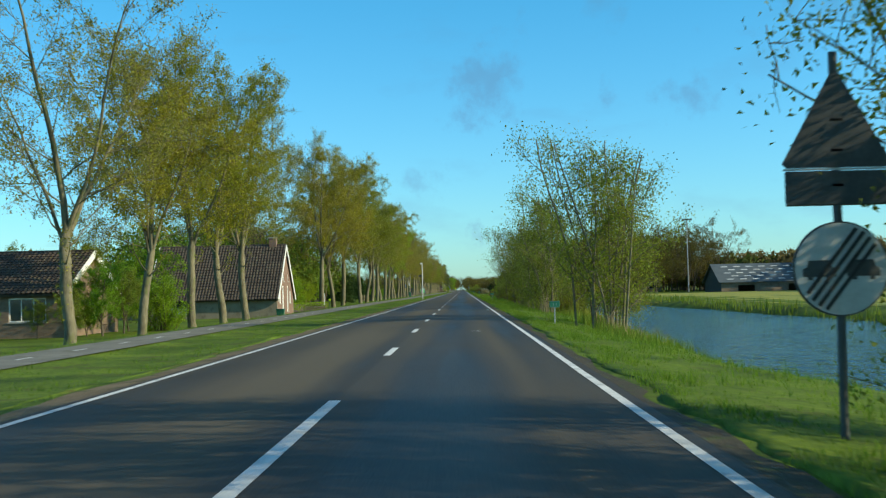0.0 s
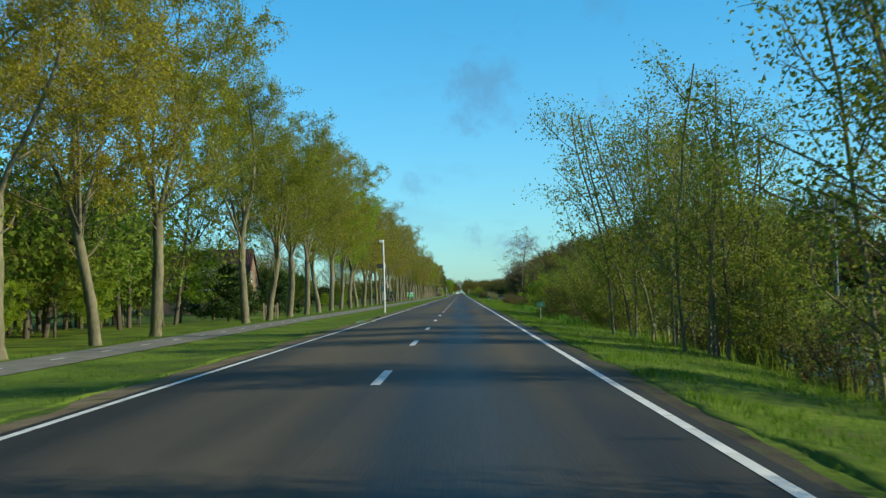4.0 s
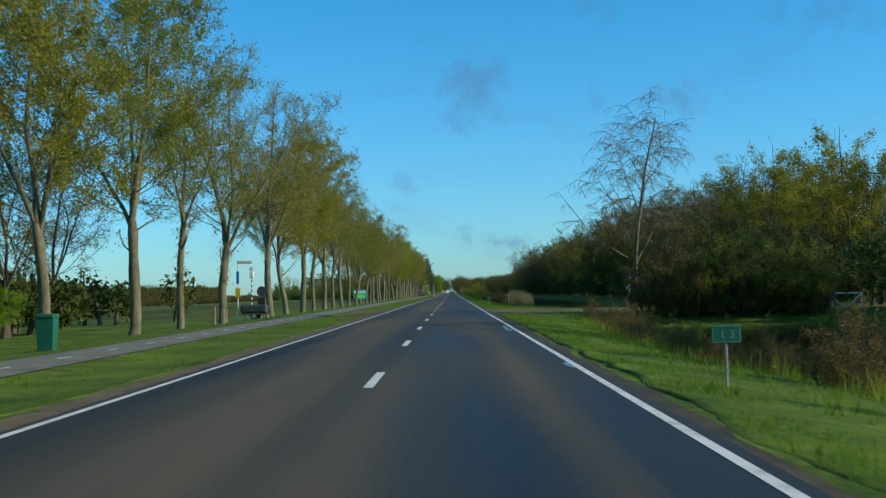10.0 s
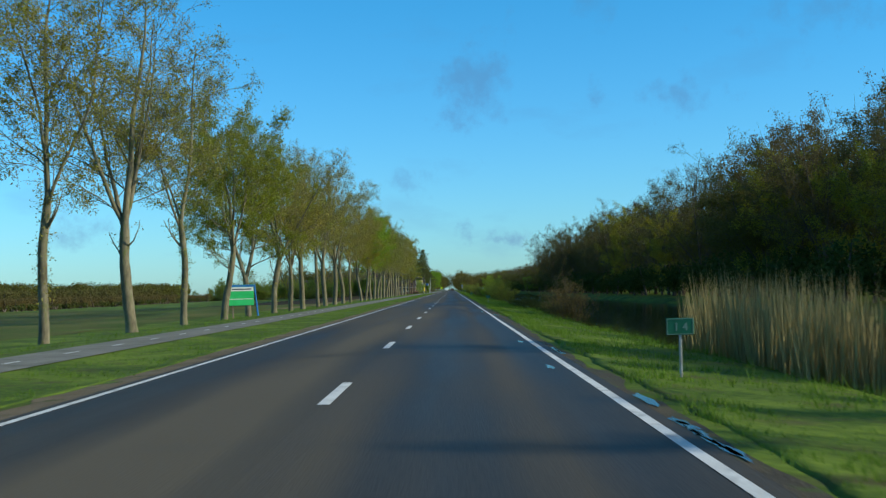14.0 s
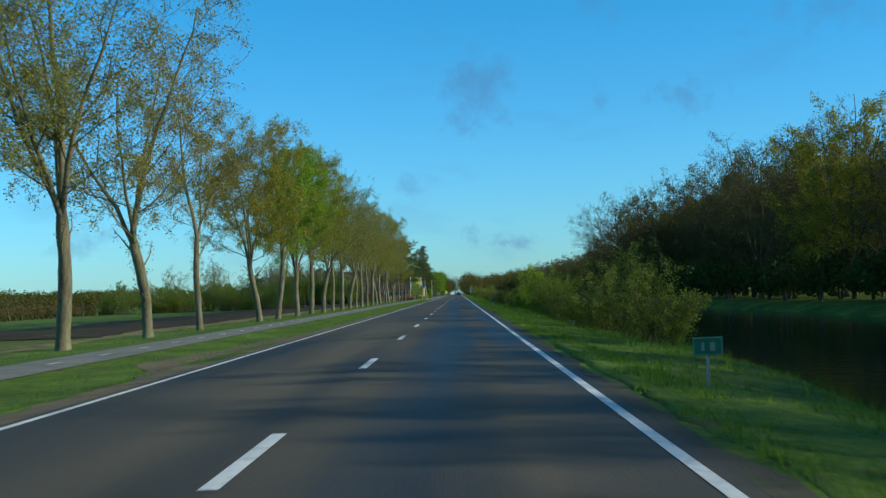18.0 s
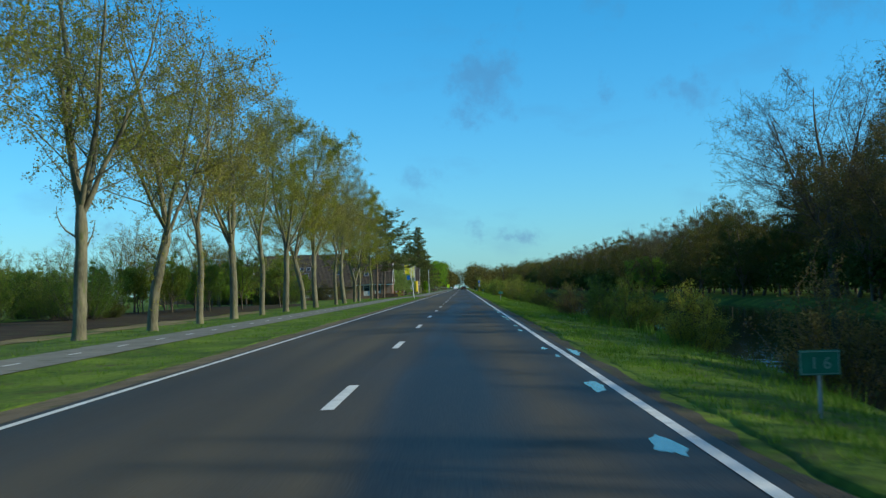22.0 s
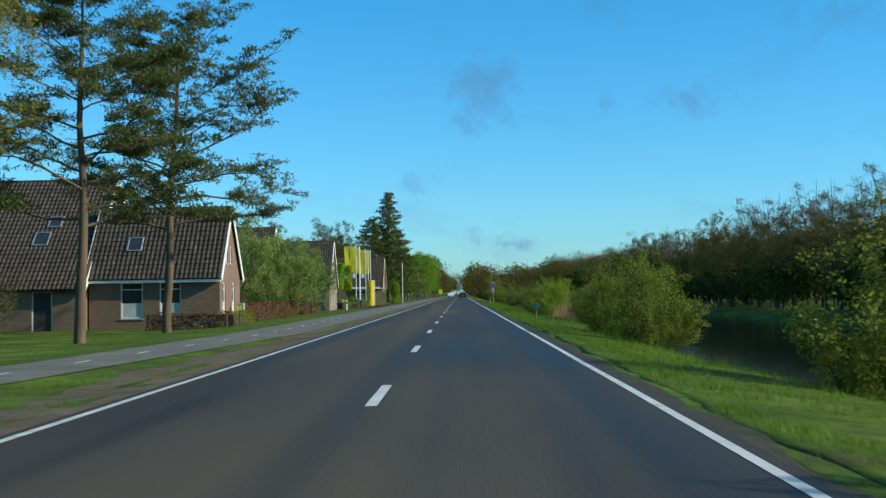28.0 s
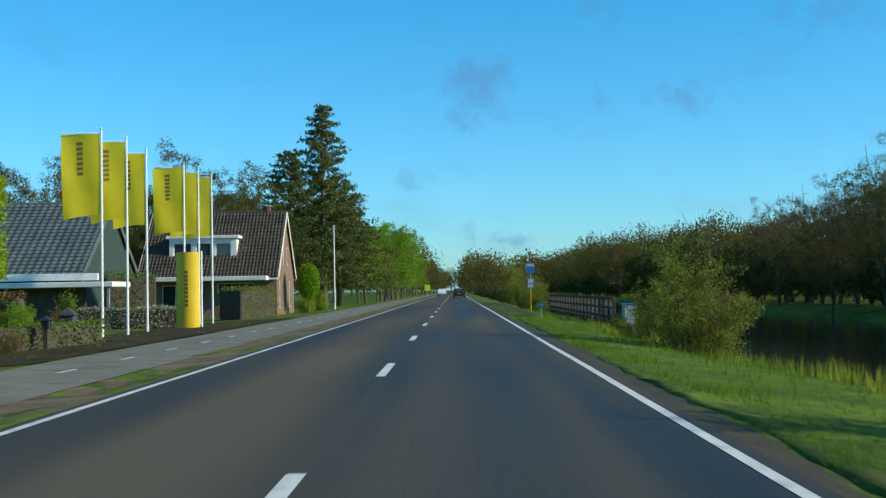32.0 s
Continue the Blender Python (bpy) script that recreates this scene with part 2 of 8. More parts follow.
def asphalt_mat():
    """Worn asphalt: long dry and damp bands along the lanes, patches across them and fine grit."""
    m = surf("asphalt", (0.015, 0.0155, 0.017), (0.044, 0.039, 0.033), rough=0.6, big=0.9, fine=55, bump=0.12, stretch=(1.0, 0.035, 1.0), rough_var=0.0, spec=0.15)
    n, l = m.node_tree.nodes, m.node_tree.links
    bs = n["Principled BSDF"]
    geo = n.new("ShaderNodeNewGeometry")
    sp = n.new("ShaderNodeSeparateXYZ")
    l.new(geo.outputs["Position"], sp.inputs[0])
    x01 = n.new("ShaderNodeMapRange")
    x01.inputs["From Min"].default_value, x01.inputs["From Max"].default_value = -3.8, 3.8
    l.new(sp.outputs["X"], x01.inputs["Value"])
    wave = n.new("ShaderNodeMapping")
    wave.inputs["Scale"].default_value = (0.55, 0.02, 1)
    n4, n5 = n.new("ShaderNodeTexNoise"), n.new("ShaderNodeTexNoise")
    n4.inputs["Scale"].default_value, n4.inputs["Detail"].default_value = 1.0, 3.0
    l.new(geo.outputs["Position"], wave.inputs["Vector"])
    l.new(wave.outputs["Vector"], n4.inputs["Vector"])
    wide = n.new("ShaderNodeMapping")
    wide.inputs["Scale"].default_value = (0.10, 0.055, 1)
    n5.inputs["Scale"].default_value, n5.inputs["Detail"].default_value = 1.0, 4.0
    l.new(geo.outputs["Position"], wide.inputs["Vector"])
    l.new(wide.outputs["Vector"], n5.inputs["Vector"])
    ramp_ = n.new("ShaderNodeValToRGB")
    el = ramp_.color_ramp.elements
    el[0].position, el[0].color = 0.0, (0.35, 0.35, 0.35, 1)
    el[1].position, el[1].color = 1.0, (0.32, 0.32, 0.32, 1)
    for p, v in ((0.12, 0.30), (0.22, 0.55), (0.29, 0.72), (0.40, 0.95), (0.47, 0.55), (0.55, 0.50), (0.60, 0.22), (0.68, 0.15), (0.75, 0.30), (0.80, 0.62), (0.85, 0.30)):
        e = el.new(p)
        e.color = (v, v, v, 1)
    l.new(x01.outputs["Result"], ramp_.inputs["Fac"])
    dry = n.new("ShaderNodeMath")
    dry.operation = "MULTIPLY_ADD"
    dry.inputs[1].default_value = 2.3
    l.new(n4.outputs["Fac"], dry.inputs[0])
    off = n.new("ShaderNodeMath")
    off.operation = "MULTIPLY_ADD"
    off.inputs[1].default_value = 1.3
    l.new(n5.outputs["Fac"], off.inputs[0])
    off.inputs[2].default_value = -1.82
    l.new(off.outputs[0], dry.inputs[2])
    tot = n.new("ShaderNodeMath")
    tot.operation = "ADD"
    tot.use_clamp = True
    l.new(ramp_.outputs["Color"], tot.inputs[0])
    l.new(dry.outputs[0], tot.inputs[1])
    mx = n.new("ShaderNodeMix")
    mx.data_type = "RGBA"
    mx.inputs["B"].default_value = (0.105, 0.088, 0.063, 1)
    l.new(bs.inputs["Base Color"].links[0].from_socket, mx.inputs["A"])
    l.new(tot.outputs[0], mx.inputs["Factor"])
    l.new(mx.outputs["Result"], bs.inputs["Base Color"])
    rg_ = n.new("ShaderNodeMapRange")
    rg_.inputs["To Min"].default_value, rg_.inputs["To Max"].default_value = 0.54, 0.9
    l.new(tot.outputs[0], rg_.inputs["Value"])
    l.new(rg_.outputs["Result"], bs.inputs["Roughness"])
    return m


def glass_mat(name, tint=(0.03, 0.04, 0.05), rough=0.05):
    m = bpy.data.materials.new(name)
    m.use_nodes = True
    bs = m.node_tree.nodes["Principled BSDF"]
    bs.inputs["Base Color"].default_value, bs.inputs["Roughness"].default_value = (*tint, 1), rough
    bs.inputs["Specular IOR Level"].default_value = 0.9
    return m


def water_mat(name, ripple):
    m = bpy.data.materials.new(name)
    m.use_nodes = True
    n, l = m.node_tree.nodes, m.node_tree.links
    bs = n["Principled BSDF"]
    bs.inputs["Base Color"].default_value, bs.inputs["Roughness"].default_value = (0.016, 0.020, 0.016, 1), 0.06
    bs.inputs["IOR"].default_value = 1.33
    geo, mp = n.new("ShaderNodeNewGeometry"), n.new("ShaderNodeMapping")
    mp.inputs["Scale"].default_value = (1.6, 0.7, 1)
    no = n.new("ShaderNodeTexNoise")
    no.inputs["Scale"].default_value, no.inputs["Detail"].default_value = 1.6, 4
    bp = n.new("ShaderNodeBump")
    bp.inputs["Strength"].default_value, bp.inputs["Distance"].default_value = ripple, 0.05 + 0.25 * (ripple > 0.5)
    l.new(geo.outputs["Position"], mp.inputs["Vector"])
    l.new(mp.outputs["Vector"], no.inputs["Vector"])
    l.new(no.outputs["Fac"], bp.inputs["Height"])
    l.new(bp.outputs["Normal"], bs.inputs["Normal"])
    return m


M = {}
M["asphalt"] = asphalt_mat()
M["path"] = surf("path_asphalt", (0.135, 0.128, 0.108), (0.215, 0.203, 0.172), rough=0.85, big=0.7, fine=40, bump=0.3, c=(0.09, 0.10, 0.06), spec=0.25)
M["gravel"] = surf("sandy_gravel", (0.115, 0.088, 0.056), (0.215, 0.165, 0.105), rough=0.95, big=0.8, fine=30, bump=0.7, c=(0.06, 0.075, 0.025), spec=0.1)
M["sand"] = surf("sandy_track", (0.105, 0.080, 0.054), (0.20, 0.155, 0.105), rough=0.95, big=0.5, fine=12, bump=0.8, c=(0.06, 0.08, 0.025), spec=0.1)
M["mud"] = surf("muddy_shoulder", (0.040, 0.033, 0.021), (0.085, 0.070, 0.045), rough=0.8, big=1.5, fine=25, bump=0.7, c=(0.06, 0.09, 0.02), rough_var=0.15, spec=0.15)
M["line"] = surf("road_paint", (0.52, 0.52, 0.50), (0.72, 0.72, 0.70), rough=0.7, big=1.2, fine=35, bump=0.2, c=(0.36, 0.36, 0.35))
M["grass"] = surf("grass_ground", (0.034, 0.068, 0.008), (0.138, 0.198, 0.024), rough=0.95, big=0.4, fine=6, bump=0.9, c=(0.075, 0.075, 0.026), spec=0.1)
M["blade"] = leaf_mat("grass_blades", (0.085, 0.165, 0.014), (0.225, 0.325, 0.038), 0.5)
M["lime_leaf"] = leaf_mat("lime_green_leaves", (0.20, 0.32, 0.016), (0.38, 0.52, 0.035), 0.5)
M["iris"] = leaf_mat("iris_leaves", (0.085, 0.18, 0.018), (0.165, 0.29, 0.04), 0.4)
M["reed"] = leaf_mat("dry_reed", (0.26, 0.19, 0.085), (0.48, 0.37, 0.18), 0.3)
M["water"] = water_mat("canal_water", 0.3)
M["lake"] = water_mat("lake_water", 1.0)
M["bark"] = surf("grey_bark", (0.085, 0.073, 0.045), (0.24, 0.208, 0.13), rough=0.95, big=1.7, fine=11, bump=0.7, c=(0.115, 0.130, 0.040), world_space=False, stretch=(1, 1, 0.35))
M["bark_dark"] = surf("dark_bark", (0.060, 0.048, 0.034), (0.125, 0.10, 0.07), rough=0.95, big=2.5, fine=18, bump=0.8, world_space=False, stretch=(1, 1, 0.35))
M["pine_bark"] = surf("pine_bark", (0.075, 0.052, 0.036), (0.17, 0.112, 0.072), rough=0.95, big=2.0, fine=14, bump=0.9, world_space=False, stretch=(1, 1, 0.35))
M["leaf_olive"] = leaf_mat("olive_spring_leaves", (0.195, 0.192, 0.017), (0.345, 0.345, 0.035), 0.5)
M["leaf_green"] = leaf_mat("bright_spring_leaves", (0.15, 0.27, 0.015), (0.28, 0.42, 0.035), 0.5)
M["leaf_mid"] = leaf_mat("mid_green_leaves", (0.110, 0.165, 0.019), (0.225, 0.295, 0.042), 0.5)
M["leaf_grey"] = leaf_mat("grey_budding_leaves", (0.205, 0.190, 0.030), (0.35, 0.33, 0.06), 0.5)
# Leaf colour kept dark, so the wood's shaded side is partly in the tone.
M["leaf_wood_shade"] = leaf_mat("shade_toned_woodland_leaves", (0.088, 0.082, 0.018), (0.172, 0.158, 0.033), 0.45)
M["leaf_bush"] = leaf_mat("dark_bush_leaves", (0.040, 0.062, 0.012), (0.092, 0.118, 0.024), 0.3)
M["leaf_pale"] = leaf_mat("pale_whitebeam_leaves", (0.14, 0.22, 0.035), (0.34, 0.42, 0.13), 0.45)
M["leaf_umber"] = leaf_mat("umber_budding_leaves", (0.098, 0.084, 0.026), (0.185, 0.158, 0.046), 0.45)
M["leaf_sallow"] = leaf_mat("dull_sallow_leaves", (0.15, 0.18, 0.026), (0.30, 0.33, 0.055), 0.52)
M["leaf_brown"] = leaf_mat("budding_brown_leaves", (0.125, 0.10, 0.032), (0.21, 0.175, 0.055), 0.45)
M["leaf_dark"] = leaf_mat("dark_evergreen", (0.024, 0.048, 0.012), (0.075, 0.125, 0.030), 0.3)
M["leaf_beech"] = leaf_mat("copper_beech_leaves", (0.13, 0.038, 0.028), (0.25, 0.085, 0.055), 0.45)
M["needle"] = leaf_mat("pine_needles", (0.065, 0.085, 0.022), (0.15, 0.175, 0.055), 0.35)
M["blossom"] = leaf_mat("pale_blossom", (0.50, 0.46, 0.40), (0.72, 0.68, 0.62), 0.4)
M["hedge_brown"] = leaf_mat("beech_hedge_leaves", (0.12, 0.058, 0.024), (0.21, 0.112, 0.044), 0.2)
M["hedge_pale"] = leaf_mat("variegated_leaves", (0.20, 0.22, 0.10), (0.48, 0.48, 0.30), 0.3)
M["brick_brown"] = brick_mat("brown_brick", (0.16, 0.10, 0.065), (0.22, 0.14, 0.09), (0.22, 0.19, 0.15))
M["brick_red"] = brick_mat("red_brick", (0.165, 0.088, 0.058), (0.235, 0.125, 0.083), (0.24, 0.20, 0.16))
M["brick_tan"] = brick_mat("tan_brick", (0.22, 0.145, 0.095), (0.29, 0.195, 0.13), (0.28, 0.24, 0.19))
M["render"] = surf("weathered_stucco", (0.20, 0.165, 0.115), (0.28, 0.235, 0.165), rough=0.9, big=0.9, fine=20, bump=0.3, c=(0.15, 0.12, 0.085))
M["tile"] = surf("brown_pantile", (0.034, 0.025, 0.019), (0.074, 0.054, 0.040), rough=0.7, big=1.6, fine=14, bump=0.3, c=(0.10, 0.095, 0.055), rand=0.16)
M["tile_red"] = surf("dull_red_tile", (0.040, 0.019, 0.022), (0.070, 0.034, 0.036), rough=0.75, big=1.6, fine=14, bump=0.3)
M["tile_grey"] = surf("slate_grey_roof", (0.070, 0.085, 0.088), (0.11, 0.128, 0.130), rough=0.55, big=1.0, fine=14, bump=0.15)
M["white"] = surf("white_paint", (0.68, 0.67, 0.63), (0.82, 0.81, 0.78), rough=0.5, big=1.4, fine=16, bump=0.08, c=(0.58, 0.57, 0.52))
M["cream"] = surf("cream_paint", (0.55, 0.50, 0.38), (0.68, 0.62, 0.50), rough=0.55, big=1.4, fine=16, bump=0.08)
M["grey_metal"] = surf("galvanised_steel", (0.30, 0.31, 0.32), (0.44, 0.45, 0.46), rough=0.45, metal=0.7, big=3, fine=30, bump=0.08, world_space=False)
M["white_metal"] = surf("white_coated_steel", (0.70, 0.70, 0.69), (0.82, 0.82, 0.81), rough=0.35, big=3, fine=30, bump=0.04, world_space=False)
M["sign_back"] = surf("dull_grey_sign_back", (0.055, 0.060, 0.060), (0.085, 0.09, 0.09), rough=0.6, metal=0.3, big=3, fine=25, bump=0.06, world_space=False)
M["sign_white"] = surf("sign_white_film", (0.42, 0.42, 0.40), (0.52, 0.52, 0.50), rough=0.45, big=4, fine=25, bump=0.03, world_space=False)
M["sign_black"] = surf("sign_black_film", (0.02, 0.02, 0.02), (0.035, 0.035, 0.035), rough=0.45, big=4, fine=25, bump=0.03, world_space=False)
# White film of the distance plates, its shade painted in as darker teal.
M["plate_shaded_white"] = surf("shaded_white_film", (0.14, 0.24, 0.20), (0.20, 0.30, 0.25), rough=0.5, big=4, fine=25, bump=0.03, world_space=False)
M["sign_green"] = surf("sign_green_film", (0.010, 0.11, 0.065), (0.016, 0.15, 0.085), rough=0.4, big=4, fine=25, bump=0.03, world_space=False)
M["board_green"] = surf("billboard_green", (0.03, 0.45, 0.12), (0.05, 0.55, 0.16), rough=0.45, big=2, fine=20, bump=0.03)
M["sign_blue"] = surf("sign_blue_film", (0.02, 0.13, 0.42), (0.03, 0.18, 0.52), rough=0.4, big=4, fine=25, bump=0.03, world_space=False)
M["yellow"] = surf("yellow_cloth", (0.82, 0.62, 0.02), (0.90, 0.70, 0.04), rough=0.75, big=2, fine=40, bump=0.15, through_light=0.6)
M["yellow_sign"] = surf("yellow_panel", (0.60, 0.40, 0.012), (0.70, 0.48, 0.02), rough=0.45, big=2, fine=20, bump=0.04)
M["lime"] = surf("reflective_lime", (0.55, 0.75, 0.02), (0.65, 0.85, 0.03), rough=0.4, big=4, fine=20, bump=0.02)
M["print"] = surf("brown_print", (0.10, 0.075, 0.02), (0.15, 0.11, 0.03), rough=0.7, big=4, fine=20, bump=0)
M["wood"] = surf("weathered_wood", (0.17, 0.13, 0.085), (0.30, 0.24, 0.165), rough=0.9, big=2, fine=25, bump=0.5, world_space=False, stretch=(1, 1, 0.3))
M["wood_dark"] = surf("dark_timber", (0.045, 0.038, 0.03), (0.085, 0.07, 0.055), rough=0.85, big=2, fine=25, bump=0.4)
M["glass"] = glass_mat("window_glass")
M["blind"] = surf("pale_curtain", (0.42, 0.45, 0.46), (0.58, 0.60, 0.60), rough=0.9, big=2, fine=20, bump=0.1)
M["rubber"] = surf("black_rubber", (0.018, 0.018, 0.018), (0.03, 0.03, 0.03), rough=0.85, big=4, fine=30, bump=0.1, world_space=False)
M["car_dark"] = surf("dark_car_paint", (0.012, 0.012, 0.016), (0.02, 0.02, 0.026), rough=0.22, big=1, fine=8, bump=0, world_space=False, spec=0.7)
M["car_white"] = surf("white_car_paint", (0.62, 0.63, 0.64), (0.7, 0.7, 0.7), rough=0.25, big=1, fine=8, bump=0, world_space=False, spec=0.6)
M["bin_green"] = surf("green_plastic", (0.012, 0.10, 0.06), (0.02, 0.14, 0.085), rough=0.5, big=3, fine=20, bump=0.05, world_space=False)
M["tarp"] = surf("dark_green_tarp", (0.025, 0.042, 0.035), (0.05, 0.07, 0.06), rough=0.6, big=3, fine=20, bump=0.3, world_space=False)
M["concrete"] = surf("concrete", (0.27, 0.26, 0.24), (0.38, 0.37, 0.34), rough=0.9, big=1.5, fine=20, bump=0.3)
M["soil"] = surf("ploughed_soil", (0.034, 0.024, 0.015), (0.072, 0.052, 0.032), rough=0.95, big=0.5, fine=6, bump=1.0, c=(0.06, 0.075, 0.025), spec=0.05)
M["straw"] = surf("withered_grass", (0.13, 0.105, 0.05), (0.24, 0.195, 0.095), rough=0.95, big=0.35, fine=9, bump=0.9, c=(0.06, 0.10, 0.02), spec=0.05, stretch=(1, 0.4, 1))
M["rough_meadow"] = surf("rough_meadow", (0.050, 0.090, 0.012), (0.140, 0.130, 0.042), rough=0.95, big=0.16, fine=5, bump=0.9, c=(0.095, 0.075, 0.032), stretch=(1, 0.4, 1), spec=0.05)
M["yflower"] = surf("yellow_flower_meadow", (0.10, 0.15, 0.02), (0.36, 0.32, 0.03), rough=0.95, big=0.25, fine=3, bump=0.5)
M["tail"] = surf("red_lamp", (0.35, 0.01, 0.01), (0.45, 0.015, 0.015), rough=0.3, big=4, fine=20, bump=0)
M["puddle"] = surf("puddle_water", (0.012, 0.012, 0.012), (0.03, 0.028, 0.025), rough=0.10, big=2.2, fine=14, bump=0.22, rough_var=0.06, spec=0.6)

# ---- geometry helpers ----
from mathutils.geometry import tessellate_polygon


class Geo:
    """Collects vertices and faces for one mesh."""

    def __init__(self):
        self.v, self.f = [], []

    def add(self, verts, faces):
        k = len(self.v)
        self.v.extend([tuple(p) for p in verts])
        self.f.extend([tuple(i + k for i in q) for q in faces])
        return self

    def box(self, x0, y0, z0, x1, y1, z1, m=None):
        p = [Vector((x, y, z)) for z in (z0, z1) for y in (y0, y1) for x in (x0, x1)]
        if m:
            p = [m @ q for q in p]
        return self.add(p, [(0, 2, 3, 1), (4, 5, 7, 6), (0, 1, 5, 4), (2, 6, 7, 3), (0, 4, 6, 2), (1, 3, 7, 5)])

    def slab(self, x0, y0, z0, x1, y1, z1, c=0.02, m=None):
        """A box with chamfered edges."""
        p, idx = [], {}
        for sx in (0, 1):
            for sy in (0, 1):
                for sz in (0, 1):
                    x, y, z = (x0, x1)[sx], (y0, y1)[sy], (z0, z1)[sz]
                    dx, dy, dz = c * (1 - 2 * sx), c * (1 - 2 * sy), c * (1 - 2 * sz)
                    for a, q in (("x", (x, y + dy, z + dz)), ("y", (x + dx, y, z + dz)), ("z", (x + dx, y + dy, z))):
                        idx[sx, sy, sz, a] = len(p)
                        p.append(m @ Vector(q) if m else Vector(q))
        f = []
        for s in (0, 1):
            f.append([idx[s, a, b, "x"] for a, b in ((0, 0), (1, 0), (1, 1), (0, 1))][::1 if s else -1])
            f.append([idx[a, s, b, "y"] for a, b in ((0, 0), (1, 0), (1, 1), (0, 1))][::-1 if s else 1])
            f.append([idx[a, b, s, "z"] for a, b in ((0, 0), (1, 0), (1, 1), (0, 1))][::1 if s else -1])
        for a in (0, 1):
            for b in (0, 1):
                f.append([idx[a, b, 0, "x"], idx[a, b, 1, "x"], idx[a, b, 1, "y"], idx[a, b, 0, "y"]])
                f.append([idx[a, 0, b, "x"], idx[a, 1, b, "x"], idx[a, 1, b, "z"], idx[a, 0, b, "z"]])
                f.append([idx[0, a, b, "y"], idx[1, a, b, "y"], idx[1, a, b, "z"], idx[0, a, b, "z"]])
                for d in (0, 1):
                    f.append([idx[a, b, d, "x"], idx[a, b, d, "y"], idx[a, b, d, "z"]])
        return self.add(p, f)

    def tube(self, pts, radii, n=6, cap=True):
        pts = [Vector(p) for p in pts]
        k0 = len(self.v)
        for i, p in enumerate(pts):
            d = (pts[min(i + 1, len(pts) - 1)] - pts[max(i - 1, 0)]).normalized()
            s = d.cross(Vector((0.31, 0.95, 0.02)) if abs(d.z) > 0.5 else Vector((0, 0, 1))).normalized()
            u = s.cross(d)
            for j in range(n):
                a = 2 * math.pi * j / n
                q = p + (s * math.cos(a) + u * math.sin(a)) * radii[i]
                self.v.append((q.x, q.y, q.z))
        for i in range(len(pts) - 1):
            for j in range(n):
                a, b = k0 + i * n + j, k0 + i * n + (j + 1) % n
                self.f.append((a, b, b + n, a + n))
        if cap:
            self.f.append(tuple(range(k0, k0 + n))[::-1])
            self.f.append(tuple(range(k0 + (len(pts) - 1) * n, k0 + len(pts) * n)))
        return self

    def disc(self, c, r, axis="y", depth=0.02, n=28):
        a = {"x": Vector((1, 0, 0)), "y": Vector((0, 1, 0)), "z": Vector((0, 0, 1))}[axis] * depth / 2
        return self.tube([Vector(c) - a, Vector(c) + a], [r, r], n)

    def prism(self, outline, y0, y1, m=None):
        """An outline of (x, z) drawn through from y0 to y1."""
        n = len(outline)
        p = [Vector((x, y, z)) for y in (y0, y1) for x, z in outline]
        if m:
            p = [m @ q for q in p]
        f = [tuple(range(n)), tuple(range(2 * n - 1, n - 1, -1))]
        f += [(i, i + n, (i + 1) % n + n, (i + 1) % n) for i in range(n)]
        return self.add(p, f)

    def wall(self, outline, holes, m, thick=0.25):
        """A wall from an outline of (u, z) with holes, in the plane of m's x and z, its depth along m's y."""
        loops = [outline] + [[(a, c), (b, c), (b, d), (a, d)] for a, c, b, d in holes]
        tri = tessellate_polygon([[Vector((u, z, 0)) for u, z in lp] for lp in loops])
        flat = [q for lp in loops for q in lp]
        n = len(flat)
        p = [m @ Vector((u, 0, z)) for u, z in flat] + [m @ Vector((u, thick, z)) for u, z in flat]
        f = [tuple(t) for t in tri] + [tuple(i + n for i in reversed(t)) for t in tri]
        k = 0
        for lp in loops:
            c = len(lp)
            f += [(k + i, k + (i + 1) % c, k + (i + 1) % c + n, k + i + n) for i in range(c)]
            k += c
        return self.add(p, f)

    def mesh(self, name, mat, smooth=False):
        me = bpy.data.meshes.new(name)
        me.from_pydata(self.v, [], self.f)
        me.materials.append(mat)
        if smooth:
            me.polygons.foreach_set("use_smooth", [True] * len(me.polygons))
        else:
            b = bmesh.new()
            b.from_mesh(me)
            bmesh.ops.recalc_face_normals(b, faces=b.faces)
            b.to_mesh(me)
            b.free()
        me.update()
        return me


def part(name, geo, mat, parent, label="", smooth=False):
    ob = new(name, geo.mesh(name, mat, smooth))
    ob.parent = parent
    return tagged(ob, label)


def thing(name, label, category, at=(0, 0, 0), group="", turn=0.0):
    ob = new(name)
    ob.empty_display_size = 0.2
    ob.matrix_basis = pose(*at, 0, 0, turn)
    return tagged(ob, label, category, group)


def setting(name, geo, mat, label, category, smooth=False):
    return tagged(new(name, geo.mesh(name, mat, smooth)), label, category, kind="structure")


def quads(name, v, mat, per=4):
    """A mesh of loose faces with per corners each, from an array of corners."""
    n = len(v) // per
    me = bpy.data.meshes.new(name)
    me.vertices.add(len(v))
    me.vertices.foreach_set("co", np.ascontiguousarray(v, dtype=np.float32).ravel())
    me.loops.add(n * per)
    me.loops.foreach_set("vertex_index", np.arange(n * per, dtype=np.int32))
    me.polygons.add(n)
    me.polygons.foreach_set("loop_start", np.arange(0, n * per, per, dtype=np.int32))
    me.materials.append(mat)
    me.update(calc_edges=True)
    return me


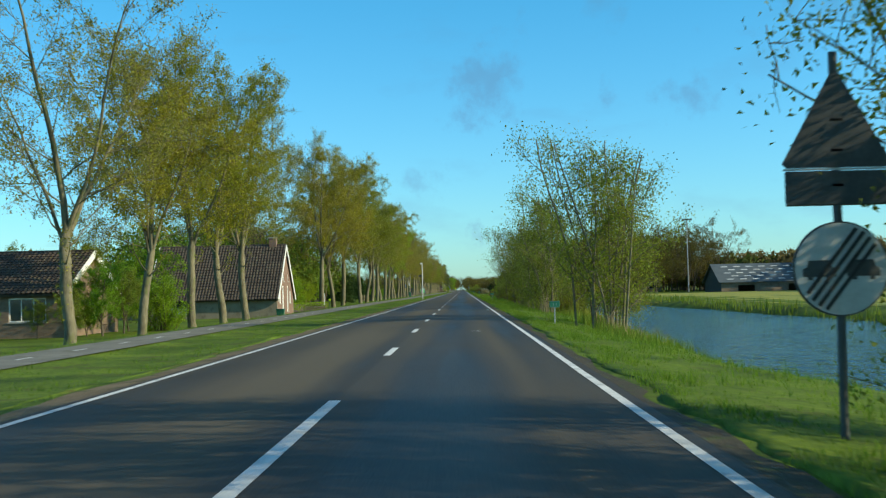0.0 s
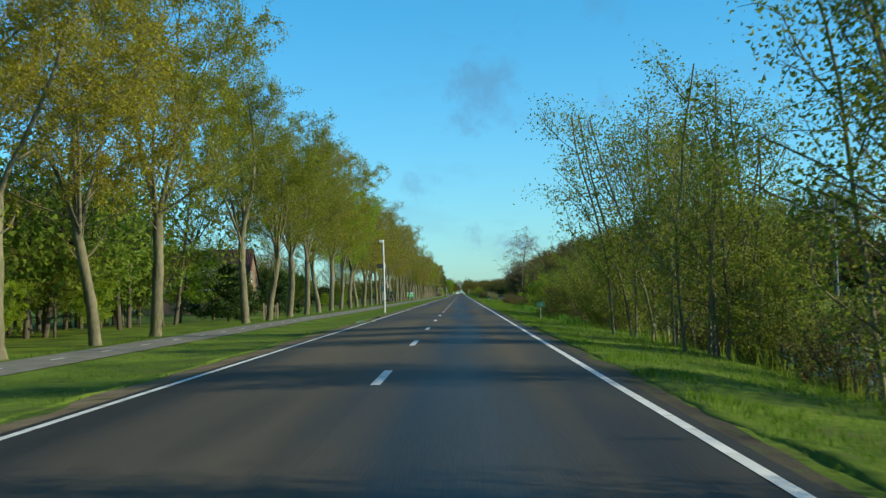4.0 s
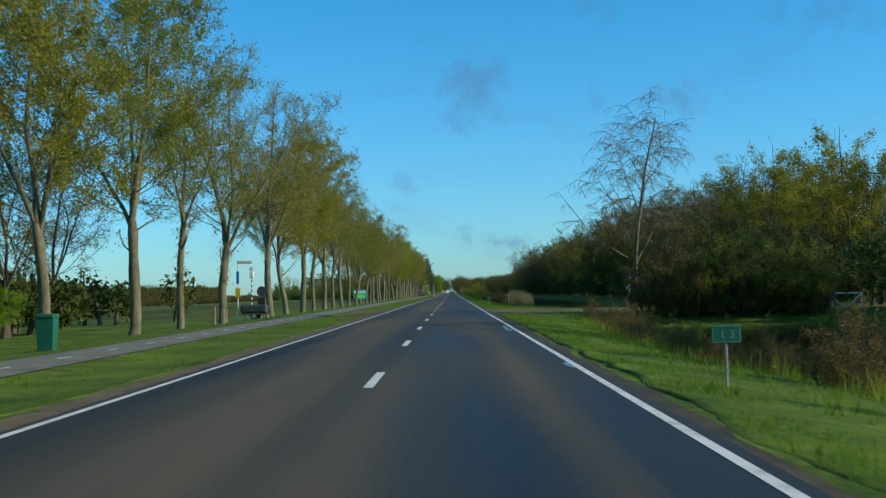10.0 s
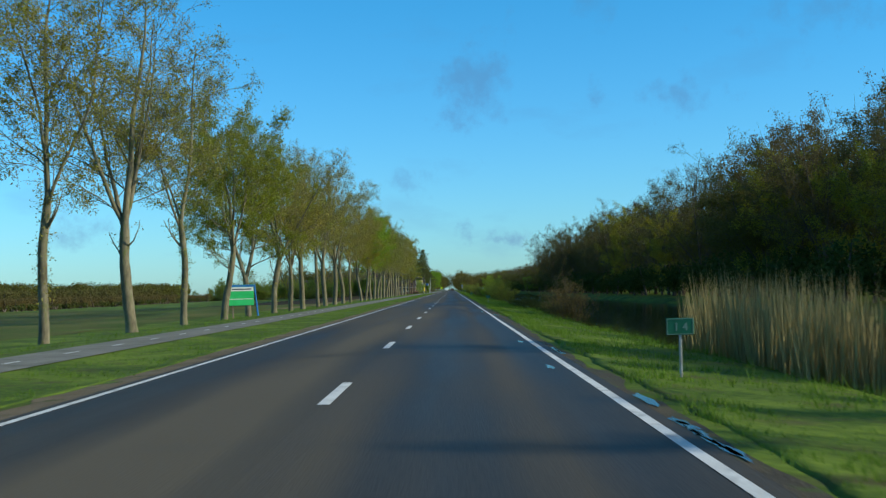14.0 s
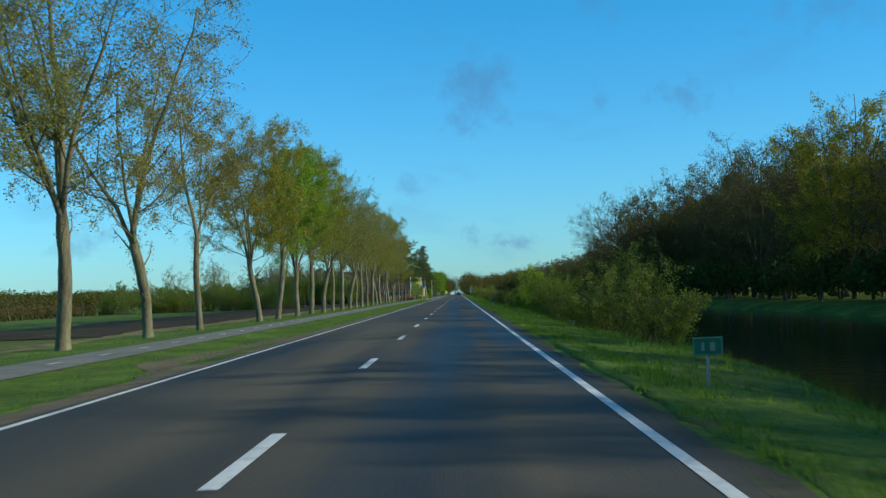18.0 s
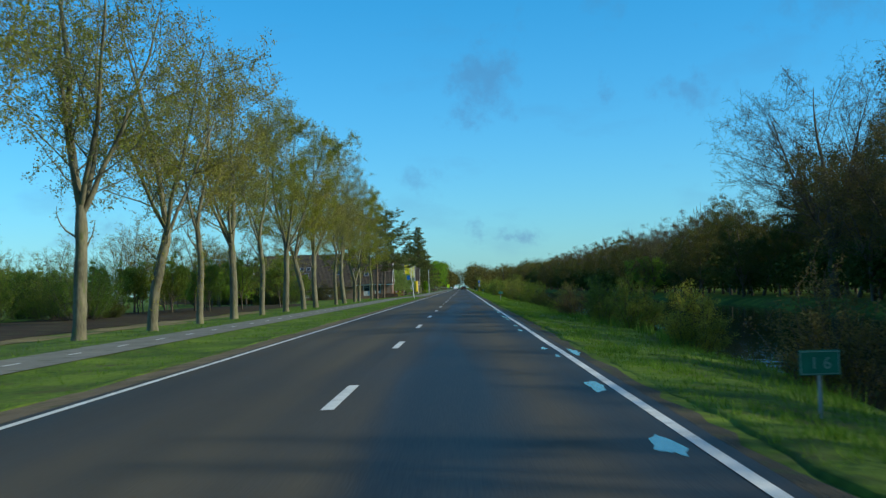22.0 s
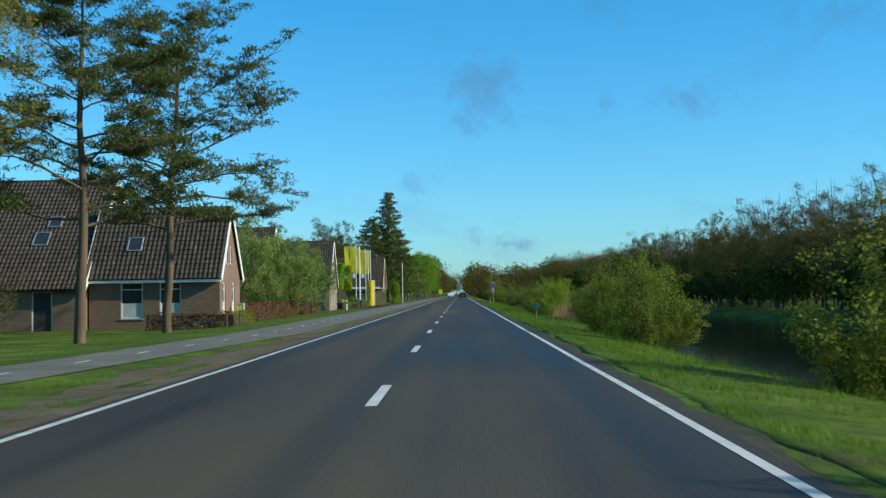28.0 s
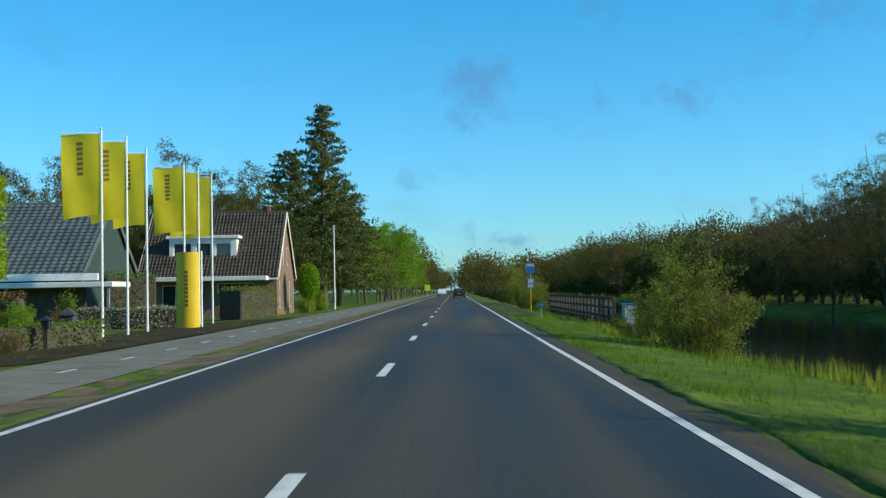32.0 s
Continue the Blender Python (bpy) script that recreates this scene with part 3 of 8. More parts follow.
def leaf_quads(rng, centres, size, droop=0.0, long=1.5):
    """Corners of one small pointed leaf at each centre."""
    n = len(centres)
    a = rng.normal(size=(n, 3))
    a[:, 2] -= droop
    a /= np.linalg.norm(a, axis=1)[:, None]
    b = np.cross(a, rng.normal(size=(n, 3)))
    b /= np.linalg.norm(b, axis=1)[:, None] + 1e-9
    s = size * rng.uniform(0.6, 1.35, (n, 1))
    out = np.empty((n, 4, 3))
    out[:, 0] = centres - a * s * long * 0.5
    out[:, 1] = centres + b * s * 0.45 + a * s * 0.05
    out[:, 2] = centres + a * s * long * 0.5
    out[:, 3] = centres - b * s * 0.45 + a * s * 0.05
    return out.reshape(-1, 3)


def leaf_tris(rng, centres, size, droop=0.0, long=1.5):
    """Corners of one three-cornered leaf at each centre."""
    n = len(centres)
    a = rng.normal(size=(n, 3))
    a[:, 2] -= droop
    a /= np.linalg.norm(a, axis=1)[:, None]
    b = np.cross(a, rng.normal(size=(n, 3)))
    b /= np.linalg.norm(b, axis=1)[:, None] + 1e-9
    s = size * rng.uniform(0.6, 1.35, (n, 1))
    out = np.empty((n, 3, 3))
    out[:, 0] = centres - a * s * long * 0.45 + b * s * 0.3
    out[:, 1] = centres + a * s * long * 0.1 - b * s * 0.55
    out[:, 2] = centres + a * s * long * 0.6 + b * s * 0.2
    return out.reshape(-1, 3)


def smoothstep(a, b, x):
    t = min(max((x - a) / (b - a), 0.0), 1.0)
    return t * t * (3 - 2 * t)


def ramp(x, pts):
    """Straight lines between (x, value) pairs."""
    if x <= pts[0][0]:
        return pts[0][1]
    for (x0, v0), (x1, v1) in zip(pts, pts[1:]):
        if x <= x1:
            return v0 + (v1 - v0) * (x - x0) / (x1 - x0)
    return pts[-1][1]


# ---- lie of the land ----
WATER = -0.95


def bank(y):
    """Where the near edge of the canal runs."""
    return 8.7 + 3.6 * smoothstep(300, 312, y) * (1 - smoothstep(340, 352, y)) + 0.5 * math.sin(y * 0.11) + 0.25 * math.sin(y * 0.37 + 1)


def far_bank(y):
    return 22.0 + 2.2 * smoothstep(150, 280, y) + 1.2 * math.sin(y * 0.03) + 0.4 * math.sin(y * 0.21)


def dam(y):
    """1 on the side road's embankment, 0 elsewhere."""
    return smoothstep(297, 303, y) * (1 - smoothstep(324, 330, y))


def path_x(y):
    return ramp(y, [(0, -8.75), (150, -8.8), (200, -8.2), (300, -8.3), (330, -8.2), (705, -8.2), (735, -6.3), (815, -6.15), (1600, -6.0)])


def path_w(y):
    return ramp(y, [(0, 1.05), (705, 1.05), (735, 1.4), (1600, 1.35)])


def left_low(y):
    return ramp(y, [(0, -0.62), (40, -0.68), (100, -0.72), (140, -0.55), (200, -0.42), (1600, -0.4)])


def ground_z(x, y):
    n = 0.05 * noise.noise((x * 0.35, y * 0.18, 0)) + 0.02 * noise.noise((x * 1.3, y * 0.9, 5))
    if x < 0:
        lo, p, w = left_low(y), path_x(y), path_w(y)
        z = ramp(x, [(-4000, -0.6), (-60, -0.55), (-22, lo - 0.02), (-13.5, lo), (p - w - 0.9, -0.2), (p - w, -0.15), (p + w, -0.15), (p + w + 0.5, -0.21),
                     (-4.7, -0.19), (-4.15, -0.12), (-3.52, -0.083), (-3.40, -0.3), (0, -0.3)])
        if p - w - 0.3 < x < p + w + 0.2 or x > -4.2:
            n *= 0.15
        return z + n
    b, fb = bank(y), far_bank(y)
    z = ramp(x, [(0, -0.3), (3.40, -0.3), (3.52, -0.083), (4.3, -0.13), (5.4, -0.24), (b - 2.0, -0.42), (b - 0.9, -0.62), (b, WATER + 0.02), (b + 1.2, -1.6), (fb - 1.2, -1.6),
                 (fb, WATER + 0.02), (fb + 1.4, -0.45), (fb + 4, -0.3), (fb + 30, -0.25), (4000, -0.3)])
    if x > 3.55:
        d = dam(y) * (1 - smoothstep(fb + 6, fb + 10, x))
        z = z * (1 - d) + (-0.14 - 0.002 * x) * d
    if x < 4.2:
        n *= 0.15
    return z + n


# ---- ground, road and water ----
def ribbon(xs, ys, zf):
    g = Geo()
    g.v = [(x(y) if callable(x) else x, y, zf(x(y) if callable(x) else x, y)) for y in ys for x in xs]
    n = len(xs)
    g.f = [(j * n + i, j * n + i + 1, (j + 1) * n + i + 1, (j + 1) * n + i) for j in range(len(ys) - 1) for i in range(n - 1)]
    return g


def spaced(a, b, s):
    k = max(1, round((b - a) / s))
    return [a + (b - a) * i / k for i in range(k + 1)]


GX = [-4000, -1500, -600, -250, -120, -70, -45, -34] + spaced(-26, -14.5, 1.9) + spaced(-13.5, -3.9, 0.4) + [-3.7, -3.52, -3.4, 0, 3.4, 3.52, 3.7] + spaced(4.0, 15, 0.45) + \
    spaced(16, 30, 1.0) + [33, 38, 45, 60, 90, 150, 300, 700, 1500, 4000]
GY = [-600, -200, -80] + spaced(-40, 960, 2.5) + spaced(965, 1200, 15) + [1260, 1350, 1500, 1800, 2400, 3200, 4500]
setting("ground", ribbon(GX, GY, ground_z), M["grass"], "green grassy verges, meadow and canal banks", "ground", smooth=True)


def crown_z(x, y=0):
    return -0.021 * abs(x)


ROAD_Y = [-80] + spaced(-40, 960, 20) + [1100, 1300, 1640]
rg = ribbon([-3.62, -3.53, -3.3, -1.6, 0, 1.6, 3.3, 3.53, 3.62], ROAD_Y, lambda x, y: crown_z(x) if abs(x) < 3.57 else -0.32)
road = setting("road", rg, M["asphalt"], "straight two-lane asphalt road, patchy and damp, with white markings", "road")


def line_strip(x0, x1, y0, y1, lift, wob=0.0):
    ys = spaced(y0, y1, 6.0)
    g = Geo()
    for i, y in enumerate(ys):
        w = wob * noise.noise((x0, y * 0.4, 3))
        g.v += [(x0 + w, y, crown_z(x0) + lift), (x1 + w, y, crown_z(x1) + lift)]
    g.f = [(2 * i, 2 * i + 1, 2 * i + 3, 2 * i + 2) for i in range(len(ys) - 1)]
    return g


for s in (-1, 1):
    part("edge_line", line_strip(min(s * 3.245, s * 3.365), max(s * 3.245, s * 3.365), -60, 1640, 0.005, 0.02), M["line"], road, "solid white edge line")
dash_me = None
for k in range(-3, 105):
    y1 = 1.0 + 12 * k
    if not dash_me:
        dash_me = Geo().add([(-0.07, -3.0, 0.004), (0.07, -3.0, 0.004), (0.07, 0, 0.004), (-0.07, 0, 0.004), (0, -3.0, 0.0055), (0, 0, 0.0055)],
                            [(0, 4, 5, 3), (4, 1, 2, 5)]).mesh("lane_dash", M["line"])
    d = new("lane_dash", dash_me)
    d.parent, d.location = road, (0, y1, 0)


def loose_strip(inner, outer, ys, zf, amp, seed):
    """A strip with an uneven outer edge."""
    g = Geo()
    for y in ys:
        w = amp * (noise.noise((seed, y * 0.35, 0)) + 0.6 * noise.noise((seed, y * 1.3, 7)))
        for q in (0, 0.5, 1):
            x = inner(y) + (outer(y) + w - inner(y)) * q
            g.v.append((x, y, zf(x, y)))
    g.f = [(3 * j + i, 3 * j + i + 1, 3 * j + i + 4, 3 * j + i + 3) for j in range(len(ys) - 1) for i in (0, 1)]
    return g


YS = spaced(-40, 960, 0.8)
setting("shoulder_right", loose_strip(lambda y: 3.51, lambda y: 3.72 + 0.22 * smoothstep(0, 1, noise.noise((2, y * 0.03, 1)) + 0.3), YS,
        lambda x, y: max(ground_z(x, y), -0.079 if x < 3.56 else -9) + 0.006, 0.24, 3.1), M["mud"], "strip of bare muddy soil along the asphalt", "shoulder")
setting("shoulder_left", loose_strip(lambda y: -3.51, lambda y: ramp(y, [(0, -4.0), (40, -4.05), (300, -4.1), (306, -6.4), (312, -6.6), (317, -4.6), (321, -6.9), (331, -7.0), (336, -5.4), (343, -4.15), (455, -4.15),
        (462, -5.8), (470, -5.4), (478, -4.15), (640, -4.15), (700, -4.3), (712, -5.4), (730, -5.0), (1000, -4.9)]), YS,
        lambda x, y: max(ground_z(x, y), -0.079 if x > -3.56 else -9) + 0.006, 0.34, 8.2), M["gravel"], "strip of sandy soil and gravel along the asphalt", "shoulder")
PY = spaced(-40, 960, 2.0) + spaced(965, 1500, 20)
path = setting("bicycle_path", ribbon([lambda y: path_x(y) - path_w(y), path_x, lambda y: path_x(y) + path_w(y)], PY, lambda x, y: -0.138),
               M["path"], "narrow grey asphalt cycle path with a dashed white line", "cycle path")
pdash = Geo().add([(-0.05, 0, 0.005), (0.05, 0, 0.005), (0.05, 1.0, 0.005), (-0.05, 1.0, 0.005)], [(0, 1, 2, 3)]).mesh("path_dash", M["line"])
for k in range(230):
    y = 6 + 4.0 * k
    d = new("path_dash", pdash)
    d.parent, d.location = path, (path_x(y), y, -0.138)
track = Geo()
for x in [3.50, 4.3, 5, 6, 7.5, 9, 11, 13, 16, 19, 22, 26, 30, 36, 42]:
    flare = 3.4 * (1 - smoothstep(3.6, 9.0, x))
    w0, w1 = 0.7 * noise.noise((x * 0.6, 1.5, 0)), 0.7 * noise.noise((x * 0.6, 7.5, 0))
    for q in range(9):
        y = (308.6 - flare + w0) + (318.4 + flare + w1 - (308.6 - flare + w0)) * q / 8
        track.v.append((x, y, (-0.0765 - 0.016 * (x - 3.5) if x < 6 else -0.115 - 0.002 * x) + (0.02 if x > 4 else 0) * noise.noise((x, y, 2)) - (0.06 if q in (0, 8) else 0)))
track.f = [(i * 9 + q, i * 9 + q + 1, (i + 1) * 9 + q + 1, (i + 1) * 9 + q) for i in range(14) for q in range(8)]
setting("side_road", track, M["sand"], "brown sandy side road on a low dam across the canal", "side road", smooth=True)

wg = ribbon([lambda y: bank(y) - 0.5, lambda y: (bank(y) + far_bank(y)) / 2, lambda y: far_bank(y) + 0.5], spaced(130, 1100, 6), lambda x, y: WATER)
setting("water", wg, M["water"], "calm dark canal water that mirrors sky and wood", "water", smooth=True)

setting("lake", ribbon([lambda y: bank(y) - 0.5, lambda y: (bank(y) + far_bank(y)) / 2, lambda y: far_bank(y) + 0.5], spaced(-60, 130, 5), lambda x, y: WATER), M["lake"],
        "rippled blue lake water", "water", smooth=True)
long_dash = Geo().add([(-0.07, 0.9, 0.004), (0.07, 0.9, 0.004), (0.07, 10.1, 0.004), (-0.07, 10.1, 0.004), (0, 0.9, 0.0055), (0, 10.1, 0.0055)], [(0, 4, 5, 3), (4, 1, 2, 5)])
part("lane_dash", long_dash, M["line"], road, "long white centre dash")
for mx_, my_ in ((1.86, 35.2), (-1.79, 77.1)):
    mark = Geo()
    for strokes in (((-0.15, -0.05), (0.17, 0.01), (0.17, 0.09), (-0.15, 0.01)), ((0.02, -0.22), (0.07, -0.22), (0.19, 0.0), (0.14, 0.0)), ((-0.04, 0.06), (0.0, 0.04), (0.10, 0.11), (0.06, 0.13))):
        mark.add([(mx_ + a, my_ + b, crown_z(mx_ + a) + 0.005 + 0.001 * len(mark.f)) for a, b in strokes], [(0, 1, 2, 3)])
    part("survey_mark", mark, M["line"], road, "small white painted survey mark")
# ---- trees ----
def grow(rng, p, d, length, r0, r1, seg, wob, lift, out):
    """A wandering limb; returns its points and widths."""
    pts, rad = [p.copy()], [r0]
    d = d / np.linalg.norm(d)
    for i in range(seg):
        d = d + rng.normal(size=3) * wob + np.array([0, 0, lift])
        d /= np.linalg.norm(d)
        p = p + d * length / seg
        pts.append(p.copy())
        rad.append(r0 + (r1 - r0) * (i + 1) / seg)
    out.append((pts, rad))
    return pts, rad


def make_tree(seed, H=14.0, fork=5.2, r=0.19, limbs=9, spread=0.6, subs=6, twigs=5, leaves=4200, leaf=0.12, curve=0.03):
    """Limbs as polylines and the places of the leaves."""
    rng = np.random.default_rng(seed)
    limbs_out, tips = [], []
    base = np.array([0.0, 0, -0.35])
    trunk, trad = grow(rng, base, np.array([0.0, rng.normal() * 0.03, 1.0]), fork + 0.35, r * 1.12, r * 0.80, 12, curve * 0.75, 0.035, limbs_out)
    for i in range(2, 12):
        trad[i] *= rng.uniform(0.90, 1.16)
    trad[0], trad[1] = r * 1.5, r * 1.1
    top = trunk[-1]
    a = 2 * math.pi * rng.random() * 0.2
    pts, rad = grow(rng, top, np.array([math.cos(a) * 0.04, math.sin(a) * 0.04, 1.0]), (H - fork) * rng.uniform(0.82, 1.0), r * 0.78, 0.025, 7, 0.07, 0.05, limbs_out)
    for k in range(limbs):
        q = (k + rng.random() * 0.8) / limbs * 0.93
        f = q * (len(pts) - 1)
        i = min(int(f), len(pts) - 2)
        p = pts[i] + (pts[i + 1] - pts[i]) * (f - i)
        rr = (rad[i] + (rad[i + 1] - rad[i]) * (f - i)) * 0.6
        a = 2.4 * k + rng.random() * 0.9
        reach = (H - fork) * spread * math.sin(math.pi * (0.22 + 0.70 * q)) * rng.uniform(0.75, 1.2)
        up = rng.uniform(0.35, 0.9) + 0.35 * q
        lp, lr = grow(rng, p, np.array([math.cos(a), math.sin(a), up]), reach, rr, 0.016, 5, 0.11, 0.05, limbs_out)
        for s in range(subs):
            f2 = (0.2 + 0.8 * (s + rng.random()) / subs) * 5
            j = min(int(f2), 4)
            sp = lp[j] + (lp[j + 1] - lp[j]) * (f2 - j)
            dd = (lp[j + 1] - lp[j]) / np.linalg.norm(lp[j + 1] - lp[j]) + rng.normal(size=3) * 0.6
            dd[2] += 0.1
            tp, _ = grow(rng, sp, dd, reach * rng.uniform(0.28, 0.5), max(rr * 0.35, 0.013), 0.008, 3, 0.16, 0.03, limbs_out)
            tips += tp[1:]
            for w in range(twigs):
                j2 = rng.integers(1, 4)
                dd2 = rng.normal(size=3)
                dd2[2] += 0.3
                wp, _ = grow(rng, tp[j2], dd2, rng.uniform(0.5, 1.05) * (0.5 + H / 28), 0.009, 0.005, 2, 0.2, 0.0, limbs_out)
                tips += wp[1:]
    tips = np.array(tips)
    c = tips[rng.integers(0, len(tips), leaves)] + rng.normal(size=(leaves, 3)) * 0.24
    return limbs_out, leaf_tris(rng, c, leaf, 0.3)


def limb_mesh(name, limbs, mat):
    g = Geo()
    for pts, rad in limbs:
        g.tube(pts, rad, 9 if rad[0] > 0.15 else 5 if rad[0] > 0.05 else 3, cap=False)
    return g.mesh(name, mat, smooth=True)


def spot(x, y, turn=0.0, s=1.0, dz=0.0, sz=None):
    return Matrix.Translation((x, y, ground_z(x, y) + dz)) @ pose(0, 0, 0, 0, 0, turn) @ Matrix.Diagonal((s, s, sz or s, 1))


def branching(seed, H=14.0, fork=4.6, r=0.25, leaders=4, R=4.3, sides=9, subs=7, twigs=5, leaves=28000, leaf=0.07, open_=0.42, bend=0.03, hang=0.0, lift=0.06, tuft=0.12, bare=0.0, shoots=0, dead_low=2, base=0.50):
    """A broadleaf tree: a knotty trunk, steep leaders, then three orders of finer wood with leaves strung along the last."""
    rng = np.random.default_rng(seed)
    out, strings = [], []
    trunk, trad = grow(rng, np.array([0.0, 0, -0.35]), np.array([rng.normal() * 0.04, rng.normal() * 0.04, 1.0]), fork + 0.35, r * 0.98, r * 0.80, 14, bend, 0.03, out)
    for i in range(2, 14):
        trad[i] *= rng.uniform(0.93, 1.10)
    trad[0], trad[1], trad[-2], trad[-1] = r * 1.5, r * 1.1, r * 0.74, r * 0.50
    top, span = trunk[-1], H - fork
    mid = np.array([top[0], top[1], fork + span * base])

    def inside(p, d):
        """Turns a limb inwards where it would leave the crown."""
        v = (p - mid) / np.array([R, R, span * 0.54])
        q = np.linalg.norm(v)
        return d - (v / max(q, 1e-6)) * max(0.0, q - 0.9) * 1.3

    def limb(p, d, L, r0, r1, seg, wob, up):
        pts, rad = [p.copy()], [r0]
        d = d / np.linalg.norm(d)
        for i in range(seg):
            d = inside(p, d + rng.normal(size=3) * wob + np.array([0, 0, up]))
            d /= np.linalg.norm(d)
            p = p + d * L / seg
            pts.append(p.copy())
            rad.append(r0 + (r1 - r0) * (i + 1) / seg)
        out.append((pts, rad))
        return pts, rad

    def along(pts, q):
        f = min(max(q, 0.0), 0.999) * (len(pts) - 1)
        i = int(f)
        step = pts[i + 1] - pts[i]
        return pts[i] + step * (f - i), step / np.linalg.norm(step), i

    lead = []
    for k in range(leaders):
        a = 2 * math.pi * (k + rng.uniform(-0.25, 0.25)) / leaders
        s = 0.06 if k == 0 and leaders != 2 else open_ * rng.uniform(0.65, 1.25)
        p0, _, i0 = along(trunk, 0.96 - (0.0 if k < 2 else rng.uniform(0.0, 0.14)))
        lead.append(limb(p0, np.array([math.cos(a) * s, math.sin(a) * s, 1.0]), span * (0.98 if k == 0 else rng.uniform(0.70, 0.95)), r * (0.62 if k == 0 or leaders == 2 else rng.uniform(0.34, 0.48)), 0.02, 9, 0.075, lift))
    for n_, (pts, rad) in enumerate(lead):
        for k in range(sides):
            q = 0.05 + 0.90 * (k + rng.random() * 0.9) / sides
            p, d, i = along(pts, q)
            away = p - mid
            away[2] = 0
            away = away / (np.linalg.norm(away) + 0.4)
            a = 2.4 * k + n_ * 1.3 + rng.random()
            dd = d * rng.uniform(0.45, 0.8) + np.array([math.cos(a), math.sin(a), 0.0]) * 0.8 + away * 0.6
            dd[2] -= hang * (1 - q)
            L = R * rng.uniform(0.6, 1.0) * (1.05 - 0.5 * q)
            sp, sr = limb(p, dd, L, max(rad[i] * rng.uniform(0.26, 0.42), 0.018), 0.009, 6, 0.12, 0.03 - hang * 0.1)
            for m in range(subs):
                p2, d2, j = along(sp, 0.18 + 0.82 * (m + rng.random()) / subs)
                d3 = d2 * 0.8 + rng.normal(size=3) * 0.55
                d3[2] += 0.12
                tp, _ = limb(p2, d3, L * rng.uniform(0.22, 0.46), max(sr[j] * 0.45, 0.011), 0.006, 4, 0.17, 0.03)
                strings.append(tp[1:])
                for w in range(twigs):
                    p4, d4, _ = along(tp, 0.2 + 0.8 * rng.random())
                    wp, _ = limb(p4, d4 * 0.7 + rng.normal(size=3) * 0.6, rng.uniform(0.35, 0.85), 0.0075, 0.004, 2, 0.22, 0.02)
                    strings.append(wp)
    for k in range(dead_low):
        p, d, i = along(trunk, rng.uniform(0.62, 0.95))
        a = rng.uniform(0, 2 * math.pi)
        sp, _ = limb(p, np.array([math.cos(a), math.sin(a), 0.35]), rng.uniform(0.8, 2.4), 0.05, 0.012, 5, 0.15, -0.01)
        strings.append(sp[2:])
    for k in range(shoots):
        p, d, i = along(trunk, rng.uniform(0.25, 0.98))
        sp, _ = limb(p, rng.normal(size=3) * np.array([1, 1, 0.4]), rng.uniform(0.25, 0.6), 0.008, 0.004, 2, 0.2, 0.05)
        strings.append(sp)
    seg = np.array([(s[i], s[i + 1]) for s in strings for i in range(len(s) - 1)])
    if bare:
        rel = (seg[:, 0, 2] - fork) / span
        seg = seg[rng.random(len(seg)) > bare * np.clip(rel * 2.2 - 0.5, 0, 1)]
    pick = seg[rng.integers(0, len(seg), leaves)]
    c = pick[:, 0] + (pick[:, 1] - pick[:, 0]) * rng.random((leaves, 1)) + rng.normal(size=(leaves, 3)) * tuft
    return out, leaf_tris(rng, c, leaf, 0.3)


def broadleaf(name, label, category, bark, leafm, at=(0, 0, 0), group="", kinds=("trunk", "crown"), **kw):
    limbs, lv = branching(**kw)
    t = thing(name, label, category, at, group)
    a = new(kinds[0], limb_mesh(kinds[0], limbs, bark))
    b = new(kinds[1], quads(kinds[1], lv, leafm, 3))
    a.parent = b.parent = t
    return t


ROW = "row of roadside trees"
row_kinds = []
for i, (lm, lab, kw) in enumerate((
        ("leaf_olive", "tall roadside tree with pale trunk and fresh olive-green leaves", dict(H=15.0, fork=4.8, leaders=4, sides=11, leaves=44000, R=5.3, r=0.235)),
        ("leaf_olive", "tall forked roadside tree with olive-green spring leaves", dict(H=14.6, fork=3.6, leaders=2, sides=19, leaves=44000, R=5.5, r=0.27, open_=0.26, lift=0.09)),
        ("leaf_grey", "tall roadside tree still budding, thin grey-green leaves", dict(H=15.6, fork=4.9, leaders=5, sides=10, subs=8, leaves=24000, leaf=0.062, R=5.2, r=0.255, bare=0.6, open_=0.5)),
        ("leaf_olive", "roadside tree with yellow-green crown and knotty trunk", dict(H=14.0, fork=4.2, leaders=4, sides=11, leaves=46000, R=5.5, r=0.22, hang=0.12, base=0.46)),
        ("leaf_grey", "slender roadside tree with sparse budding crown", dict(H=14.2, fork=5.2, leaders=3, sides=12, leaves=17000, leaf=0.062, R=4.3, r=0.18, open_=0.36, bare=0.4, shoots=40, bend=0.04)),
        ("leaf_green", "roadside tree in bright fresh green leaf", dict(H=13.8, fork=4.7, leaders=4, sides=10, leaves=44000, leaf=0.075, R=4.6, r=0.22)),
        ("leaf_olive", "roadside tree with a double stem and olive leaves", dict(H=14.6, fork=2.9, leaders=2, sides=19, leaves=44000, R=5.2, r=0.25, open_=0.36, lift=0.1, bend=0.04)),
        ("leaf_grey", "crooked roadside tree with a wide half-bare crown", dict(H=14.6, fork=4.4, leaders=4, sides=11, leaves=26000, leaf=0.064, R=5.8, r=0.235, open_=0.6, hang=0.1, bare=0.5, bend=0.06, shoots=25)))):
    row_kinds.append(broadleaf("roadside_tree", lab, "tree", M["bark"], M[lm], group=ROW, seed=140 + i, **kw))
